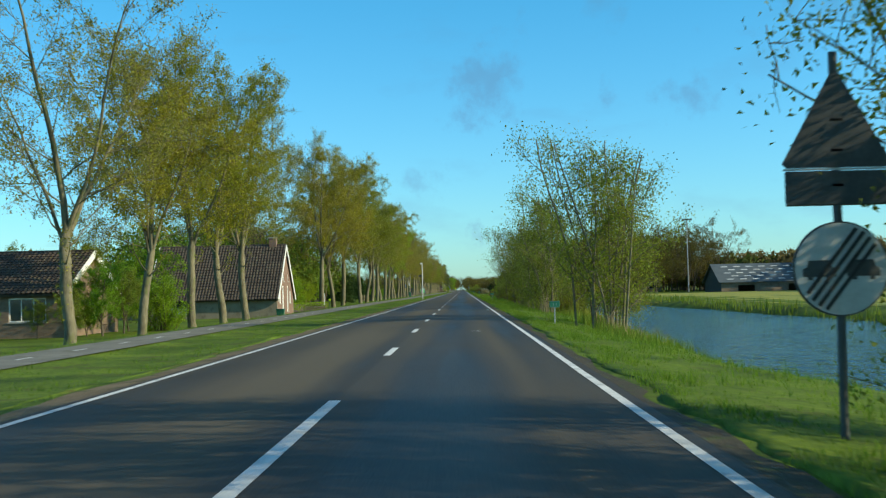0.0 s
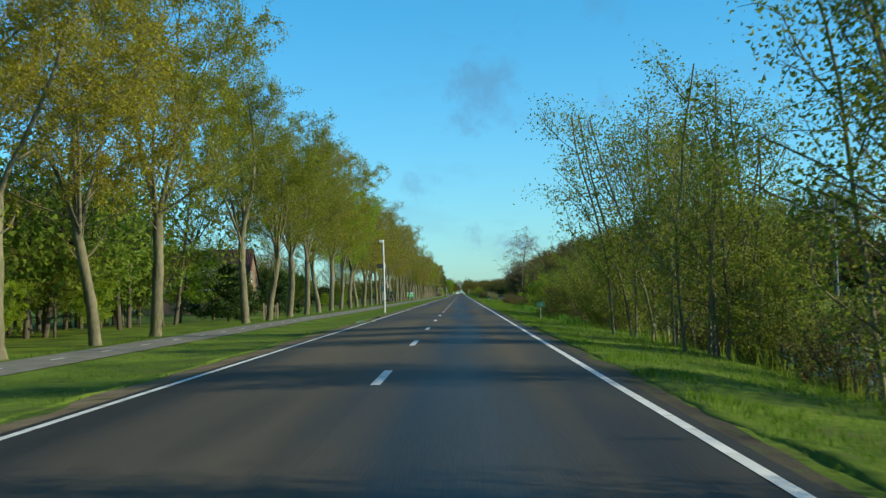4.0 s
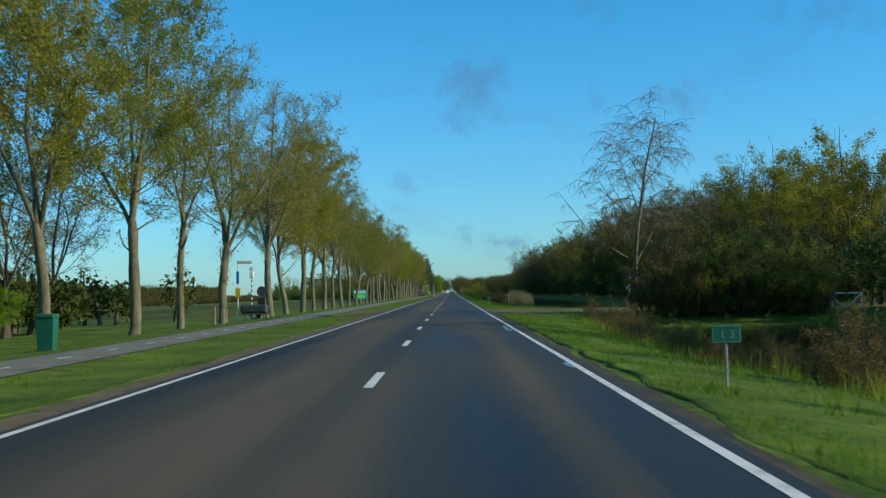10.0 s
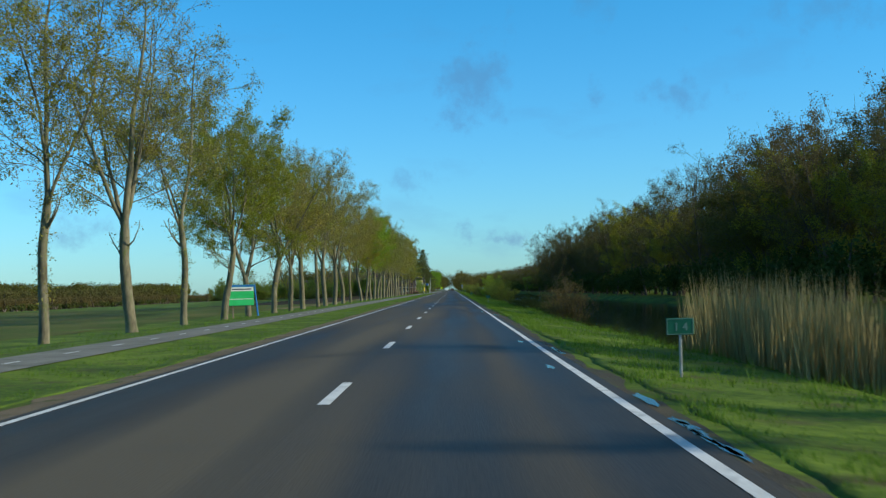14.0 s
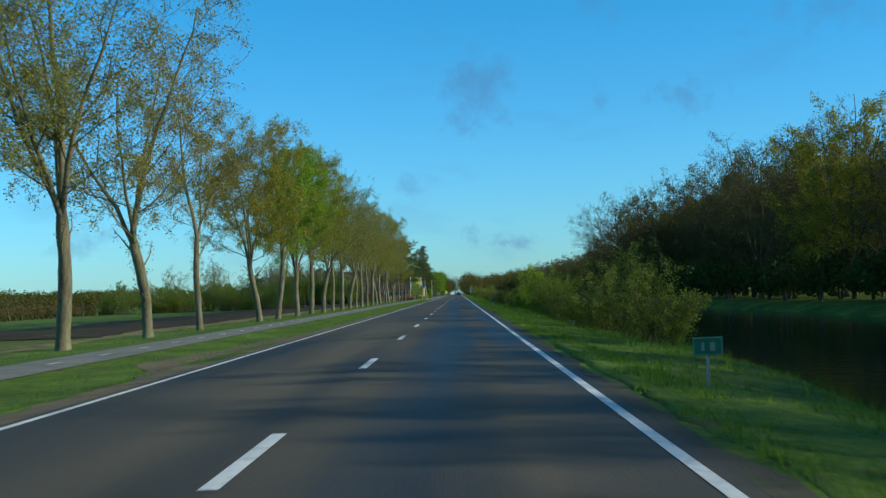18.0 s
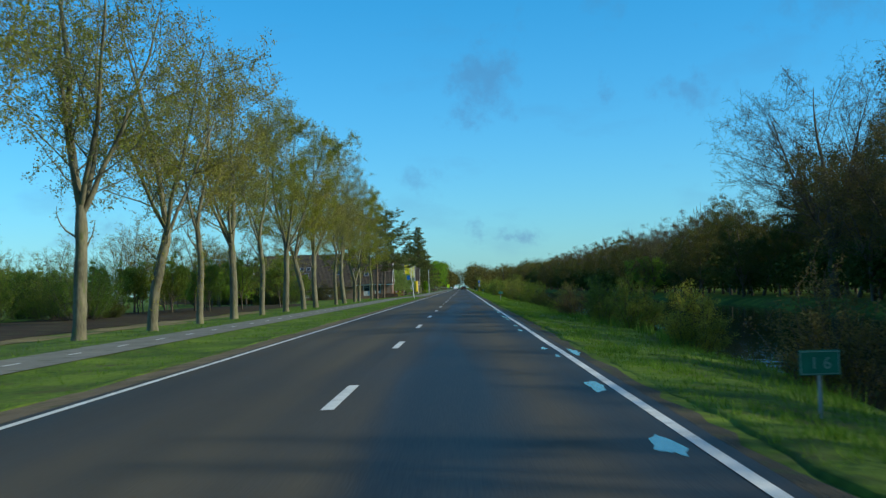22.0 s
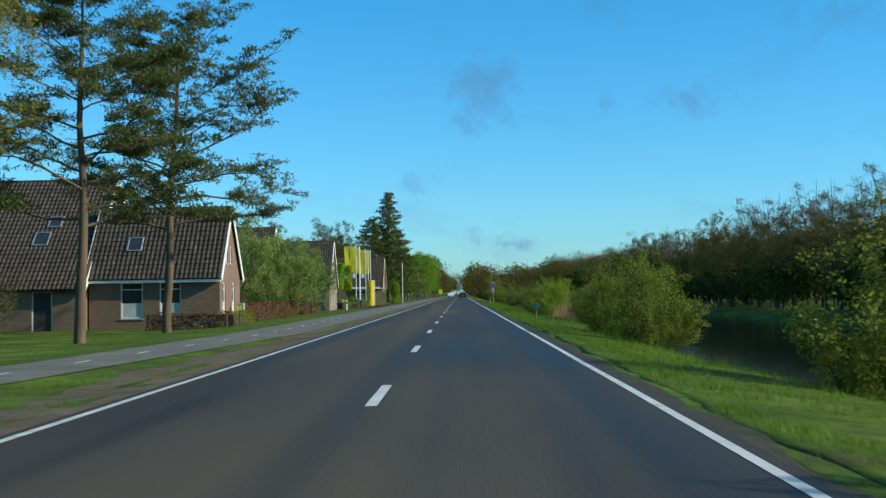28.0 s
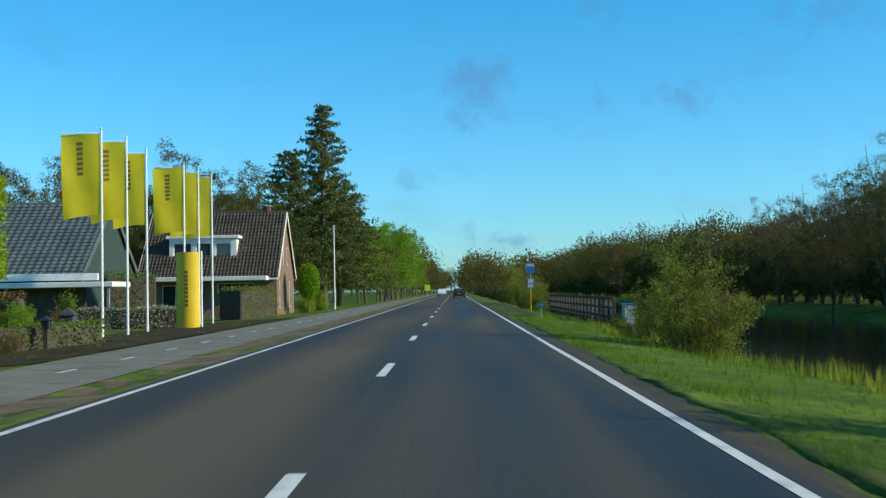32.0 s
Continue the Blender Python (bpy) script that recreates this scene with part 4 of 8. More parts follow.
# each tree's place along the road and its kind
ROW_Y = [45.6, 55.9, 66.8, 75.3, 83.3, 128.2, 137.8, 146.5, 168.5, 177.2, 187.1, 197.4, 207.5, 218.3, 228.7, 240.4, 250.5, 261.4, 275.4, 286.7, 295.8, 307.1, 326.4, 335.2, 345.8,
         354.8, 365.3, 374.8, 386.3, 396.6, 407.6, 416.7, 428.5, 438.6, 447.2, 459.8, 467.8, 477.8, 489.8, 500.7, 521.0, 529.3, 541, 550.6, 561.6, 571.4, 581.9, 592.5, 602.4,
         612.0, 622.5, 633.8, 644.5, 653.2, 671.6, 681.3, 694.6, 702.0, 724.2]
ROW_K = [7, 3, 0, 3, 2, 0, 3, 0, 0, 3, 2, 0, 3, 0, 5, 7, 3, 1, 3, 0, 4, 7, 2, 3, 0, 4, 2, 4, 2, 4, 3, 6, 7, 3, 2, 4, 2, 2, 7, 4, 3, 5, 3, 0, 7, 4, 2, 7, 4, 2, 4, 0, 7, 2, 4, 2, 6, 4, 4]
first = {}
rr_ = np.random.default_rng(7)
for y, k in zip(ROW_Y, ROW_K):
    x = -13.28 - 0.95 * (1 - smoothstep(110, 190, y))
    m = spot(x, y, rr_.uniform(0, 360), rr_.uniform(0.95, 1.04) * ramp(y, [(80, 1.08), (120, 1.16), (145, 1.14), (175, 1.08), (320, 1.06), (360, 1.02), (800, 1.0)]))
    if k in first:
        copy_thing(row_kinds[k], m)
    else:
        first[k] = True
        row_kinds[k].matrix_basis = m

# ---- trees and shrubs on the canal side and behind the row ----
def clump(name, label, category, bark, leafm, seed, stems=7, H=9.0, width=1.6, leaves=5000, leaf=0.13, at=(0, 0, 0), group="", low=0.05, spread=0.29):
    """Several slender stems from one foot."""
    rng = np.random.default_rng(seed)
    limbs, lv = [], []
    for k in range(stems):
        a = 2 * math.pi * k / stems + rng.random()
        d = rng.uniform(0.1, 1.0) * width * 0.5
        l2, q = make_tree(seed * 31 + k, H=H * rng.uniform(0.7, 1.0), fork=H * low, r=0.03 + 0.0042 * H, limbs=7, spread=spread, subs=3, twigs=3, leaves=leaves // stems, leaf=leaf, curve=0.03)
        off = np.array([math.cos(a) * d, math.sin(a) * d, 0])
        tilt = np.array([math.cos(a), math.sin(a), 0]) * rng.uniform(0.01, 0.06)
        for pts, rad in l2:
            limbs.append(([p + off + tilt * p[2] for p in pts], rad))
        lv.append(q + off + tilt * q[:, 2:3])
    t = thing(name, label, category, at, group)
    a, b = new("woody_frame", limb_mesh("woody_frame", limbs, bark)), new("foliage", quads("foliage", np.concatenate(lv), leafm, 3))
    a.parent = b.parent = t
    return t


def shrub(name, label, bark, leafm, seed, H=2.6, width=2.6, stems=34, leaves=15000, leaf=0.044, at=(0, 0, 0), group="", tips=True):
    """A bush of arching stems, leafy to the ground, with shoots that stand out."""
    rng = np.random.default_rng(seed)
    limbs, c = [], []
    for k in range(stems):
        a, s = rng.uniform(0, 2 * math.pi), rng.uniform(0.05, 1.0) ** 0.7
        h = H * (1.0 - 0.55 * s * s) * rng.uniform(0.7, 1.2)
        base = np.array([math.cos(a) * s * width * 0.22, math.sin(a) * s * width * 0.22, -0.3])
        pts, _ = grow(rng, base, np.array([math.cos(a) * s * width * 0.42, math.sin(a) * s * width * 0.42, h]), math.hypot(h + 0.3, s * width * 0.4), 0.022, 0.006, 5, 0.08, 0.03, limbs)
        P = np.array(pts)
        for j in range(4):
            f = rng.uniform(1.2, 4.9)
            q = P[int(f)] + (P[int(f) + 1] - P[int(f)]) * (f % 1)
            w, _ = grow(rng, q, np.array([rng.normal() * 0.7, rng.normal() * 0.7, 0.55]), h * rng.uniform(0.15, 0.34), 0.010, 0.004, 2, 0.15, 0.02, limbs)
            c += [w[1], w[2], (w[1] + w[2]) / 2]
        c += [P[i] + (P[i + 1] - P[i]) * rng.random() for i in range(1, 5) for _ in range(2)]
    c = np.array(c)
    p = c[rng.integers(0, len(c), leaves)] + rng.normal(size=(leaves, 3)) * 0.055 * (1 + H * 0.2)
    p[:, 2] = np.maximum(p[:, 2], 0.03)
    t = thing(name, label, "shrub", at, group)
    a, b = new("woody_frame", limb_mesh("woody_frame", limbs, bark)), new("foliage", quads("foliage", leaf_quads(rng, p, leaf), leafm))
    a.parent = b.parent = t
    return t


def place(src, spots, used):
    """Puts a thing at its first spot and copies at the rest."""
    for m in spots:
        if used.get(src):
            copy_thing(src, m)
        else:
            used[src] = True
            src.matrix_basis = m


used = {}
rs = np.random.default_rng(21)
ALD = "alders on the canal bank"
alders = [clump("alder", "slender many-stemmed alder with small fresh leaves on the canal bank", "tree", M["bark"], M["leaf_mid"], 5, stems=9, H=9.8, width=2.8, leaves=20000, leaf=0.068, group=ALD),
          clump("alder", "airy many-stemmed alder, half in leaf, on the canal bank", "tree", M["bark"], M["leaf_sallow"], 6, stems=8, H=9.4, width=2.6, leaves=18500, leaf=0.066, group=ALD)]
place(alders[0], [spot(7.6, 48.5, 20, 0.98), spot(8.2, 86, 80, 1.06), spot(8.3, 107, 200, 1.0), spot(7.9, 131, 30, 0.98)], used)
# Those below y 11 are mostly unseen, placed to shade road and sign.
place(alders[1], [spot(8.4, 53.5, 0, 0.86), spot(7.2, 77, 140, 0.98), spot(7.9, 95, 60, 0.96), spot(7.8, 119, 10, 1.0), spot(7.3, 10.6, 70, 0.92), spot(7.9, 3.0, 200, 0.95), spot(8.2, -9, 100, 1.0), spot(7.8, 6.8, 20, 1.0), spot(8.1, -0.6, 130, 1.0), spot(7.7, -4.6, 250, 1.0), spot(9.3, 171, 220, 0.66), spot(9.4, 178, 310, 0.5), spot(8.4, 125, 75, 0.95)], used)

SHR = "shrubs along the canal"
sh = [shrub("willow_shrub", "dense green shrub with upright leafy shoots on the canal bank", M["bark_dark"], M["leaf_mid"], 11, group=SHR),
      shrub("willow_shrub", "olive-green shrub with bare upright twigs on the canal bank", M["bark_dark"], M["leaf_sallow"], 12, leaves=16000, group=SHR),
      shrub("willow_shrub", "bright green young shrub on the grassy canal bank", M["bark_dark"], M["leaf_green"], 13, leaves=16000, group=SHR),
      shrub("willow_shrub", "brownish half-bare shrub with fine twigs on the canal bank", M["bark_dark"], M["leaf_brown"], 14, leaves=9000, stems=44, group=SHR)]
sh += [shrub("tall_shrub", "tall airy shrub with dark stems and small olive leaves by water", M["bark_dark"], M["leaf_mid"], 15, H=5.4, width=6.4, stems=70, leaves=26000, leaf=0.05, group=SHR),
       shrub("tall_shrub", "dense dark green shrub with brown shoots on the canal bank", M["bark_dark"], M["leaf_bush"], 16, H=3.0, width=3.9, stems=50, leaves=24000, leaf=0.048, group=SHR)]
SH = [(140, 8.0, 1, 1.2), (147, 8.6, 3, 1.3), (157.5, 9.0, 4, 0.95), (163.5, 9.3, 4, 1.0), (170, 9.2, 4, 0.85), (160.5, 8.2, 3, 1.0), (167, 8.0, 1, 0.9), (192, 8.1, 2, 1.15), (203, 9.0, 3, 0.9), (226, 9.2, 3, 0.4), (262, 9.3, 3, 0.4),
      (268, 9.0, 3, 0.42), (275, 9.4, 1, 0.42), (290, 9.5, 3, 0.3), (297, 9.8, 3, 0.42), (299, 10.8, 5, 0.4), (300, 9.2, 3, 0.4), (398, 7.9, 3, 0.9), (406, 7.6, 0, 1.0), (415, 8.0, 0, 1.1), (424, 7.5, 1, 1.1), (433, 7.8, 0, 1.2), (441, 7.4, 0, 1.2),
      (481, 7.2, 1, 0.95), (484, 8.3, 3, 0.8), (505, 7.8, 1, 0.8), (513, 8.1, 0, 1.35), (530.5, 8.3, 2, 1.5), (533, 8.2, 3, 0.9), (541, 7.5, 1, 0.9), (548, 8.0, 0, 0.8), (559, 8.1, 3, 0.8),
      (571, 8.0, 3, 0.9), (580, 7.7, 1, 0.9), (588.5, 7.6, 1, 0.95), (596, 8.3, 3, 0.9), (604, 7.6, 3, 0.9), (613, 8.0, 1, 0.9), (622, 8.3, 5, 0.8), (631, 8.6, 5, 0.9), (636, 8.1, 5, 0.95), (642, 8.3, 5, 1.15), (648, 8.0, 0, 0.95), (655, 8.5, 5, 0.95),
      (660, 7.6, 1, 0.9), (668, 8.1, 3, 0.9), (677, 7.6, 1, 0.8), (686, 8.0, 3, 0.8), (700, 7.9, 1, 0.9), (714, 9.1, 1, 1.1), (732, 7.6, 1, 0.9), (737, 8.2, 2, 0.95), (742, 7.4, 1, 0.85), (755, 8.5, 1, 0.8), (761, 8.8, 0, 0.9), (771, 9.2, 2, 0.9),
      (777, 8.0, 2, 0.95), (783, 8.6, 1, 0.95), (789, 7.9, 1, 0.85), (795, 8.4, 1, 0.8), (801, 7.8, 0, 0.8), (808, 8.4, 1, 0.9), (829, 7.7, 1, 0.9), (831.5, 8.5, 3, 0.8), (840, 8.2, 1, 0.7),
      (896, 7.6, 0, 0.9), (906, 8.2, 0, 1.2), (918, 7.9, 1, 1.4), (930, 8.5, 5, 1.4), (945, 8.2, 5, 1.5), (962, 8.6, 5, 1.7), (985, 8.4, 5, 2.0), (1010, 9, 5, 2.2), (1045, 9, 5, 2.4), (1090, 9, 5, 2.5), (1150, 9, 5, 2.6)]
SH += [(y, 8.9 + 0.5 * math.sin(y), 5, 0.82 + 0.14 * math.sin(1.7 * y)) for y in (399, 404, 409, 413, 418, 422, 427, 431, 436, 440)]
SH += [(471, 7.7, 1, 1.1)]
SH += [(y, 9.4 + 0.4 * math.sin(y), 3 if y % 2 else 1, 0.78 + 0.15 * math.sin(2.3 * y)) for y in (80, 84, 87, 91, 96, 99, 104, 109, 113, 118, 123, 127)]
SH += [(y, 9.1 + 0.4 * math.sin(2 * y), 5, (0.9 if 632 < y < 668 else 0.6) * (1 + 0.12 * math.sin(3 * y))) for y in range(566, 702, 11)]
SH += [(519, 8.6, 0, 1.2), (524, 8.9, 1, 1.2), (517, 7.7, 0, 0.9)]
for y, x, k, s in SH:
    k = 5 if 398 <= y < 465 and k != 3 else 1 if 560 < y < 705 and k == 3 and int(y) % 2 else k
    place(sh[k], [spot(x, y, rs.uniform(0, 360), s * (0.84 if 395 < y < 465 else 0.98 if k == 5 else 0.62 if 560 <= y < 632 else 0.8 if 465 <= y < 705 else 1.0))], used)

place(sh[5], [spot(far_bank(y) + 0.9 + 0.6 * math.sin(y), y, 40 * y, 0.42 + 0.16 * math.sin(1.7 * y)) for y in range(232, 300, 3) if not 262 < y < 268], used)
place(sh[3], [spot(far_bank(y) + 1.6 + math.sin(y), y, 25 * y, 0.62 + 0.2 * math.sin(2.3 * y)) for y in range(234, 300, 7)], used)
place(sh[3], [spot(8.5 + 0.5 * math.sin(y), y, 31 * y, 0.40 + 0.12 * math.sin(1.9 * y)) for y in range(219, 300, 6)], used)

# brown thicket on the dam's bank
place(sh[3], [spot(13.2 + 1.55 * q, 302.6 + 0.7 * math.sin(4 * q), 47 * q, 1.15 + 0.3 * math.sin(3 * q)) for q in range(7)], used)
place(sh[1], [spot(16.4, 302.2, 20, 1.2), spot(18.8, 302.6, 130, 1.4), spot(21.5, 302.4, 60, 1.3), spot(14.2, 302.0, 60, 0.9)], used)
place(sh[5], [spot(14.6, 303.8, 100, 0.9), spot(20.6, 303.2, 10, 0.8)], used)

# the bare tree at the side road
rng9 = np.random.default_rng(99)
bl, ends = [], []
stem, _ = grow(rng9, np.array([0.0, 0, -0.3]), np.array([0.0, 0.0, 1.0]), 12.4, 0.17, 0.03, 12, 0.05, 0.04, bl)
for k in range(34):
    f = 2.8 + 9.0 * (k + rng9.random()) / 34
    p = stem[int(f)] + (stem[int(f) + 1] - stem[int(f)]) * (f % 1)
    a = 2.4 * k + rng9.random()
    L = (7.4 * (1.08 - f / 12.5) * rng9.uniform(0.65, 1.1) + 0.6) * (1.15 if math.cos(a) < -0.4 else 0.9)
    lp, _ = grow(rng9, p, np.array([math.cos(a), math.sin(a), rng9.uniform(1.0, 2.0)]), L, 0.055 * (1.15 - f / 13), 0.013, 6, 0.17, -0.13, bl)
    for s in range(13):
        q = lp[rng9.integers(2, 7)]
        tp, _ = grow(rng9, q, np.array([math.cos(a) * 0.6 + rng9.normal() * 0.4, math.sin(a) * 0.6 + rng9.normal() * 0.4, 0.1]), rng9.uniform(0.8, 2.2), 0.014, 0.007, 5, 0.2, -0.20, bl)
        for w in range(3):
            v, _ = grow(rng9, tp[rng9.integers(1, 4)], np.array([rng9.normal(), rng9.normal(), -0.5]), rng9.uniform(0.4, 1.0), 0.009, 0.006, 2, 0.2, -0.2, bl)
            ends += v[1:]
bq = leaf_quads(rng9, np.array(ends)[rng9.integers(0, len(ends), 420)], 0.05)
bare = thing("bare_tree", "bare tree with thin drooping twigs by the side road", "tree", (12.6, 306.8, ground_z(12.6, 306.8)))
for nm, me in (("trunk", limb_mesh("trunk", bl, M["bark"])), ("foliage", quads("foliage", bq, M["leaf_brown"]))):
    o = new(nm, me)
    o.parent = bare

# ---- the wood beyond the canal ----
WOOD = "trees at the edge of the wood"
wood_kinds = []
for i, (lm, lab, kw) in enumerate((
        ("leaf_wood_shade", "tall woodland oak with brown-green budding crown", dict(H=15.5, fork=2.8, leaves=19000, leaf=0.115)),
        ("leaf_wood_shade", "woodland tree with a broad dull olive crown", dict(H=15.0, fork=2.4, leaves=21000, leaf=0.115, R=6.0)),
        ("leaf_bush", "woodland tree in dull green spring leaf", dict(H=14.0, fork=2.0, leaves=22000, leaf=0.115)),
        ("leaf_wood_shade", "woodland tree with bare grey upper branches", dict(H=15.5, fork=3.2, leaves=7500, leaf=0.09, bare=0.5, twigs=6, R=6.2, open_=0.6)),
        # Lighter leaf colour stands in for crowns that catch the sun.
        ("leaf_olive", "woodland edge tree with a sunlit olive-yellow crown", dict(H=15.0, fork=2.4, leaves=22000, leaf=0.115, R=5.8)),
        ("leaf_umber", "dark woodland oak with budding brown crown beyond the canal", dict(H=15.0, fork=2.8, leaves=14000, leaf=0.10, twigs=6, R=6.2, open_=0.6)),
        ("leaf_brown", "slender bare tree with fine grey upright twigs", dict(H=15.0, fork=3.0, r=0.13, leaves=2600, leaf=0.07, twigs=7, subs=7, R=3.4, open_=0.35, hang=0.0, dead_low=0)))):
    kw = {**dict(R=5.4, r=0.22, leaders=5, sides=9, subs=6, twigs=4, open_=0.5, hang=0.15, tuft=0.17, dead_low=4, base=0.44), **kw}
    wood_kinds.append(broadleaf("slender_tree" if i == 6 else "woodland_oak" if i in (0, 5) else "woodland_tree", lab, "tree", M["bark_dark"], M[lm], group=WOOD, seed=300 + i, **kw))


def wood_h(y):
    return ramp(y, [(200, 0.8), (290, 0.93), (330, 0.96), (380, 1.0), (430, 1.10), (480, 1.08), (520, 0.96), (540, 0.95), (590, 1.0), (612, 0.72), (622, 0.64), (700, 0.62), (780, 0.62), (830, 0.56), (868, 0.66), (905, 0.56), (1000, 0.8), (1500, 0.9)])


y = 232.0
while y < 1180:
    k = int(rs.choice([4, 4, 1, 0])) if y < 345 else int(rs.choice([3, 6, 4])) if 486 < y < 524 else int(rs.choice([3, 5, 5])) if 515 < y < 632 else int(rs.choice([5, 0, 3, 0, 4])) if 385 < y < 560 else int(rs.choice([0, 4, 1, 2, 3])) if y < 560 else int(rs.choice([0, 1, 2, 2, 3]))
    x = (26.5 if y > 575 else 30.0) + rs.uniform(-1.0, 2.5)
    if y < 300:
        x += 9 * (1 - smoothstep(270, 300, y))
    x += 12 * smoothstep(312, 318, y) * (1 - smoothstep(358, 366, y))
    x += 15 if 285 <= y < 300 else 0
    if not (250 < y < 285 or 300 < y < 320 or 611 < y < 629):
        place(wood_kinds[k], [spot(x, y, rs.uniform(0, 360), wood_h(y) * rs.uniform(0.85, 1.08))], used)
    y += rs.uniform(6.5, 9.5) * (1.0 if y < 950 else 2.0)


place(wood_kinds[4], [spot(33.5, 352, 40, 1.42), spot(37, 338, 200, 1.4), spot(39, 361, 120, 1.32)], used)
# Deeper trees added on the sun's side to shade lawn and wood floor.
place(wood_kinds[1], [spot(40 + 9 * (q % 2), 230 + 8.5 * q, 70 * q, 0.92 + 0.12 * math.sin(3 * q)) for q in range(8)], used)
place(wood_kinds[5], [spot(47 + 8 * (q % 2), 234 + 9 * q, 50 * q, 0.98 + 0.1 * math.sin(2 * q)) for q in range(8)], used)


def wood_mass(name, label, spots, seed, leafm, per=480, leaf=0.4, wide=0.30):
    """Deeper rows of the wood in one mesh: trunks and loose crowns."""
    rng = np.random.default_rng(seed)
    g, lv = Geo(), []
    for x, y, h in spots:
        z = ground_z(x, y)
        tx, ty = x + rng.normal() * 0.5, y + rng.normal() * 0.5
        g.tube([(x, y, z - 0.3), ((x + tx) / 2, (y + ty) / 2, z + h * 0.4), (tx, ty, z + h * 0.85)], [0.18, 0.13, 0.03], 5, cap=False)
        u = rng.normal(size=(per, 3))
        u /= np.linalg.norm(u, axis=1)[:, None]
        u *= (0.45 + 0.55 * rng.random((per, 1)))
        for _ in range(12 if h > 6 else 0):
            w = np.clip(rng.normal(size=3), -1.5, 1.5) * np.array([wide * 0.6, wide * 0.6, 0.16]) * h
            e = np.array([tx, ty, z + h * 0.70]) + w * 0.9 + np.array([0, 0, h * 0.08])
            g.tube([(tx, ty, z + h * 0.45), (np.array([tx, ty, z + h * 0.6]) + w * 0.6 + rng.normal(size=3) * 0.25), e], [0.05, 0.035, 0.012], 3, cap=False)
        lump = 0.94 + 0.14 * np.sin(u[:, :1] * 5 + x) * np.cos(u[:, 1:2] * 4 + y)
        c = np.array([tx, ty, z + h * 0.52]) + u * lump * np.array([h * wide, h * wide, h * 0.44])
        lv.append(leaf_tris(rng, c, leaf))
    t = tagged(new(name), label, "wood", kind="stuff")
    a, b = new("trunks", g.mesh("trunks", M["bark_dark"], smooth=True)), new("crowns", quads("crowns", np.concatenate(lv), leafm, 3))
    a.parent = b.parent = t
    return t


spots = []
for row in range(4):
    yy = 300.0 + row * 2
    while yy < 1250:
        back = 12 * smoothstep(312, 318, yy) * (1 - smoothstep(358, 366, yy))
        if not 300 < yy < 320:
            # Rows hidden behind the edge get extra height from y 330, to shade the road.
            sx, sh_ = (31 if yy > 575 else 35) + back + row * 5.0 + rs.uniform(-1.5, 1.5), (0.9 if back > 2 else 1.0) * wood_h(yy) * rs.uniform(0.88, 1.10) * (1.03 + (0.085 * row if 330 < yy < 595 else 0))
            if row < 2 and yy < 900:
                k = int(rs.choice([0, 2, 5])) if 535 < yy < 632 else int(rs.choice([3, 6])) if 484 < yy < 526 else int(rs.choice([5, 5, 0, 3])) if 385 < yy < 600 else int(rs.choice([0, 1, 5, 3])) if yy < 385 else int(rs.choice([0, 1, 2, 3]))
                place(wood_kinds[k], [spot(sx, yy, rs.uniform(0, 360), sh_)], used)
            else:
                spots.append((sx, yy, 15.5 * sh_))
        yy += rs.uniform(6.5, 9.5) * (1 if yy < 950 else 1.8)
wood_mass("deep_wood", "dark interior of the spring wood behind its edge", [q for q in spots if not 390 < q[1] < 600], 41, M["leaf_wood_shade"], per=1500, leaf=0.22, wide=0.33)
wood_mass("deep_wood", "brown budding oaks deep in the wood", [q for q in spots if 390 < q[1] < 600], 45, M["leaf_umber"], per=1500, leaf=0.20, wide=0.33)
# Dark backing added behind the wood, to block bright sky between the trunks.
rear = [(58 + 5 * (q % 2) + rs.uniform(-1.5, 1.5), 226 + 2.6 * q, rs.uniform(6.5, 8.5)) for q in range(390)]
wood_mass("wood_interior", "dense dark backing growth that closes gaps deep inside the wood", rear, 44, M["leaf_bush"], per=150, leaf=0.85, wide=0.5)
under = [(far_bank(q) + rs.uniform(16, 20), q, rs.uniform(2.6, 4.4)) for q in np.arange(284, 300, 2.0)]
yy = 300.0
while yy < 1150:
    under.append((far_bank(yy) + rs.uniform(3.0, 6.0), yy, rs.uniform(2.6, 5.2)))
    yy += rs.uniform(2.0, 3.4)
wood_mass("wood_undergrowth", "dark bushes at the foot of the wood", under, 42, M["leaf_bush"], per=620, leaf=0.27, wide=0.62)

# far end of the road
far = [(s * (8.5 + 50 * rs.random() ** 2), y, rs.uniform(12, 18)) for s in (-1, 1) for y in np.linspace(1120, 1750, 90)]
far += [(rs.uniform(-70, 90), rs.uniform(1850, 1950), rs.uniform(12, 18)) for _ in range(30)]
far = [q for q in far if not (abs(q[0]) < 7)]
far += [(rs.uniform(-45, 45), rs.uniform(1655, 1730), rs.uniform(15, 22)) for _ in range(46)]
wood_mass("far_wood", "hazy green woods where the road meets the horizon", far, 43, M["leaf_wood_shade"], per=900, leaf=0.5, wide=0.42)

broadleaf("bare_oak", "broad bare oak with fine grey twigs beyond the canal", "tree", M["bark_dark"], M["leaf_brown"], at=(27.8, 620, ground_z(27.8, 620)), seed=333, H=17.0, fork=4.0, r=0.36,
          leaders=7, R=8.8, sides=13, subs=10, twigs=8, leaves=15000, leaf=0.06, open_=0.75, hang=0.1, dead_low=5, kinds=("trunk", "foliage"))

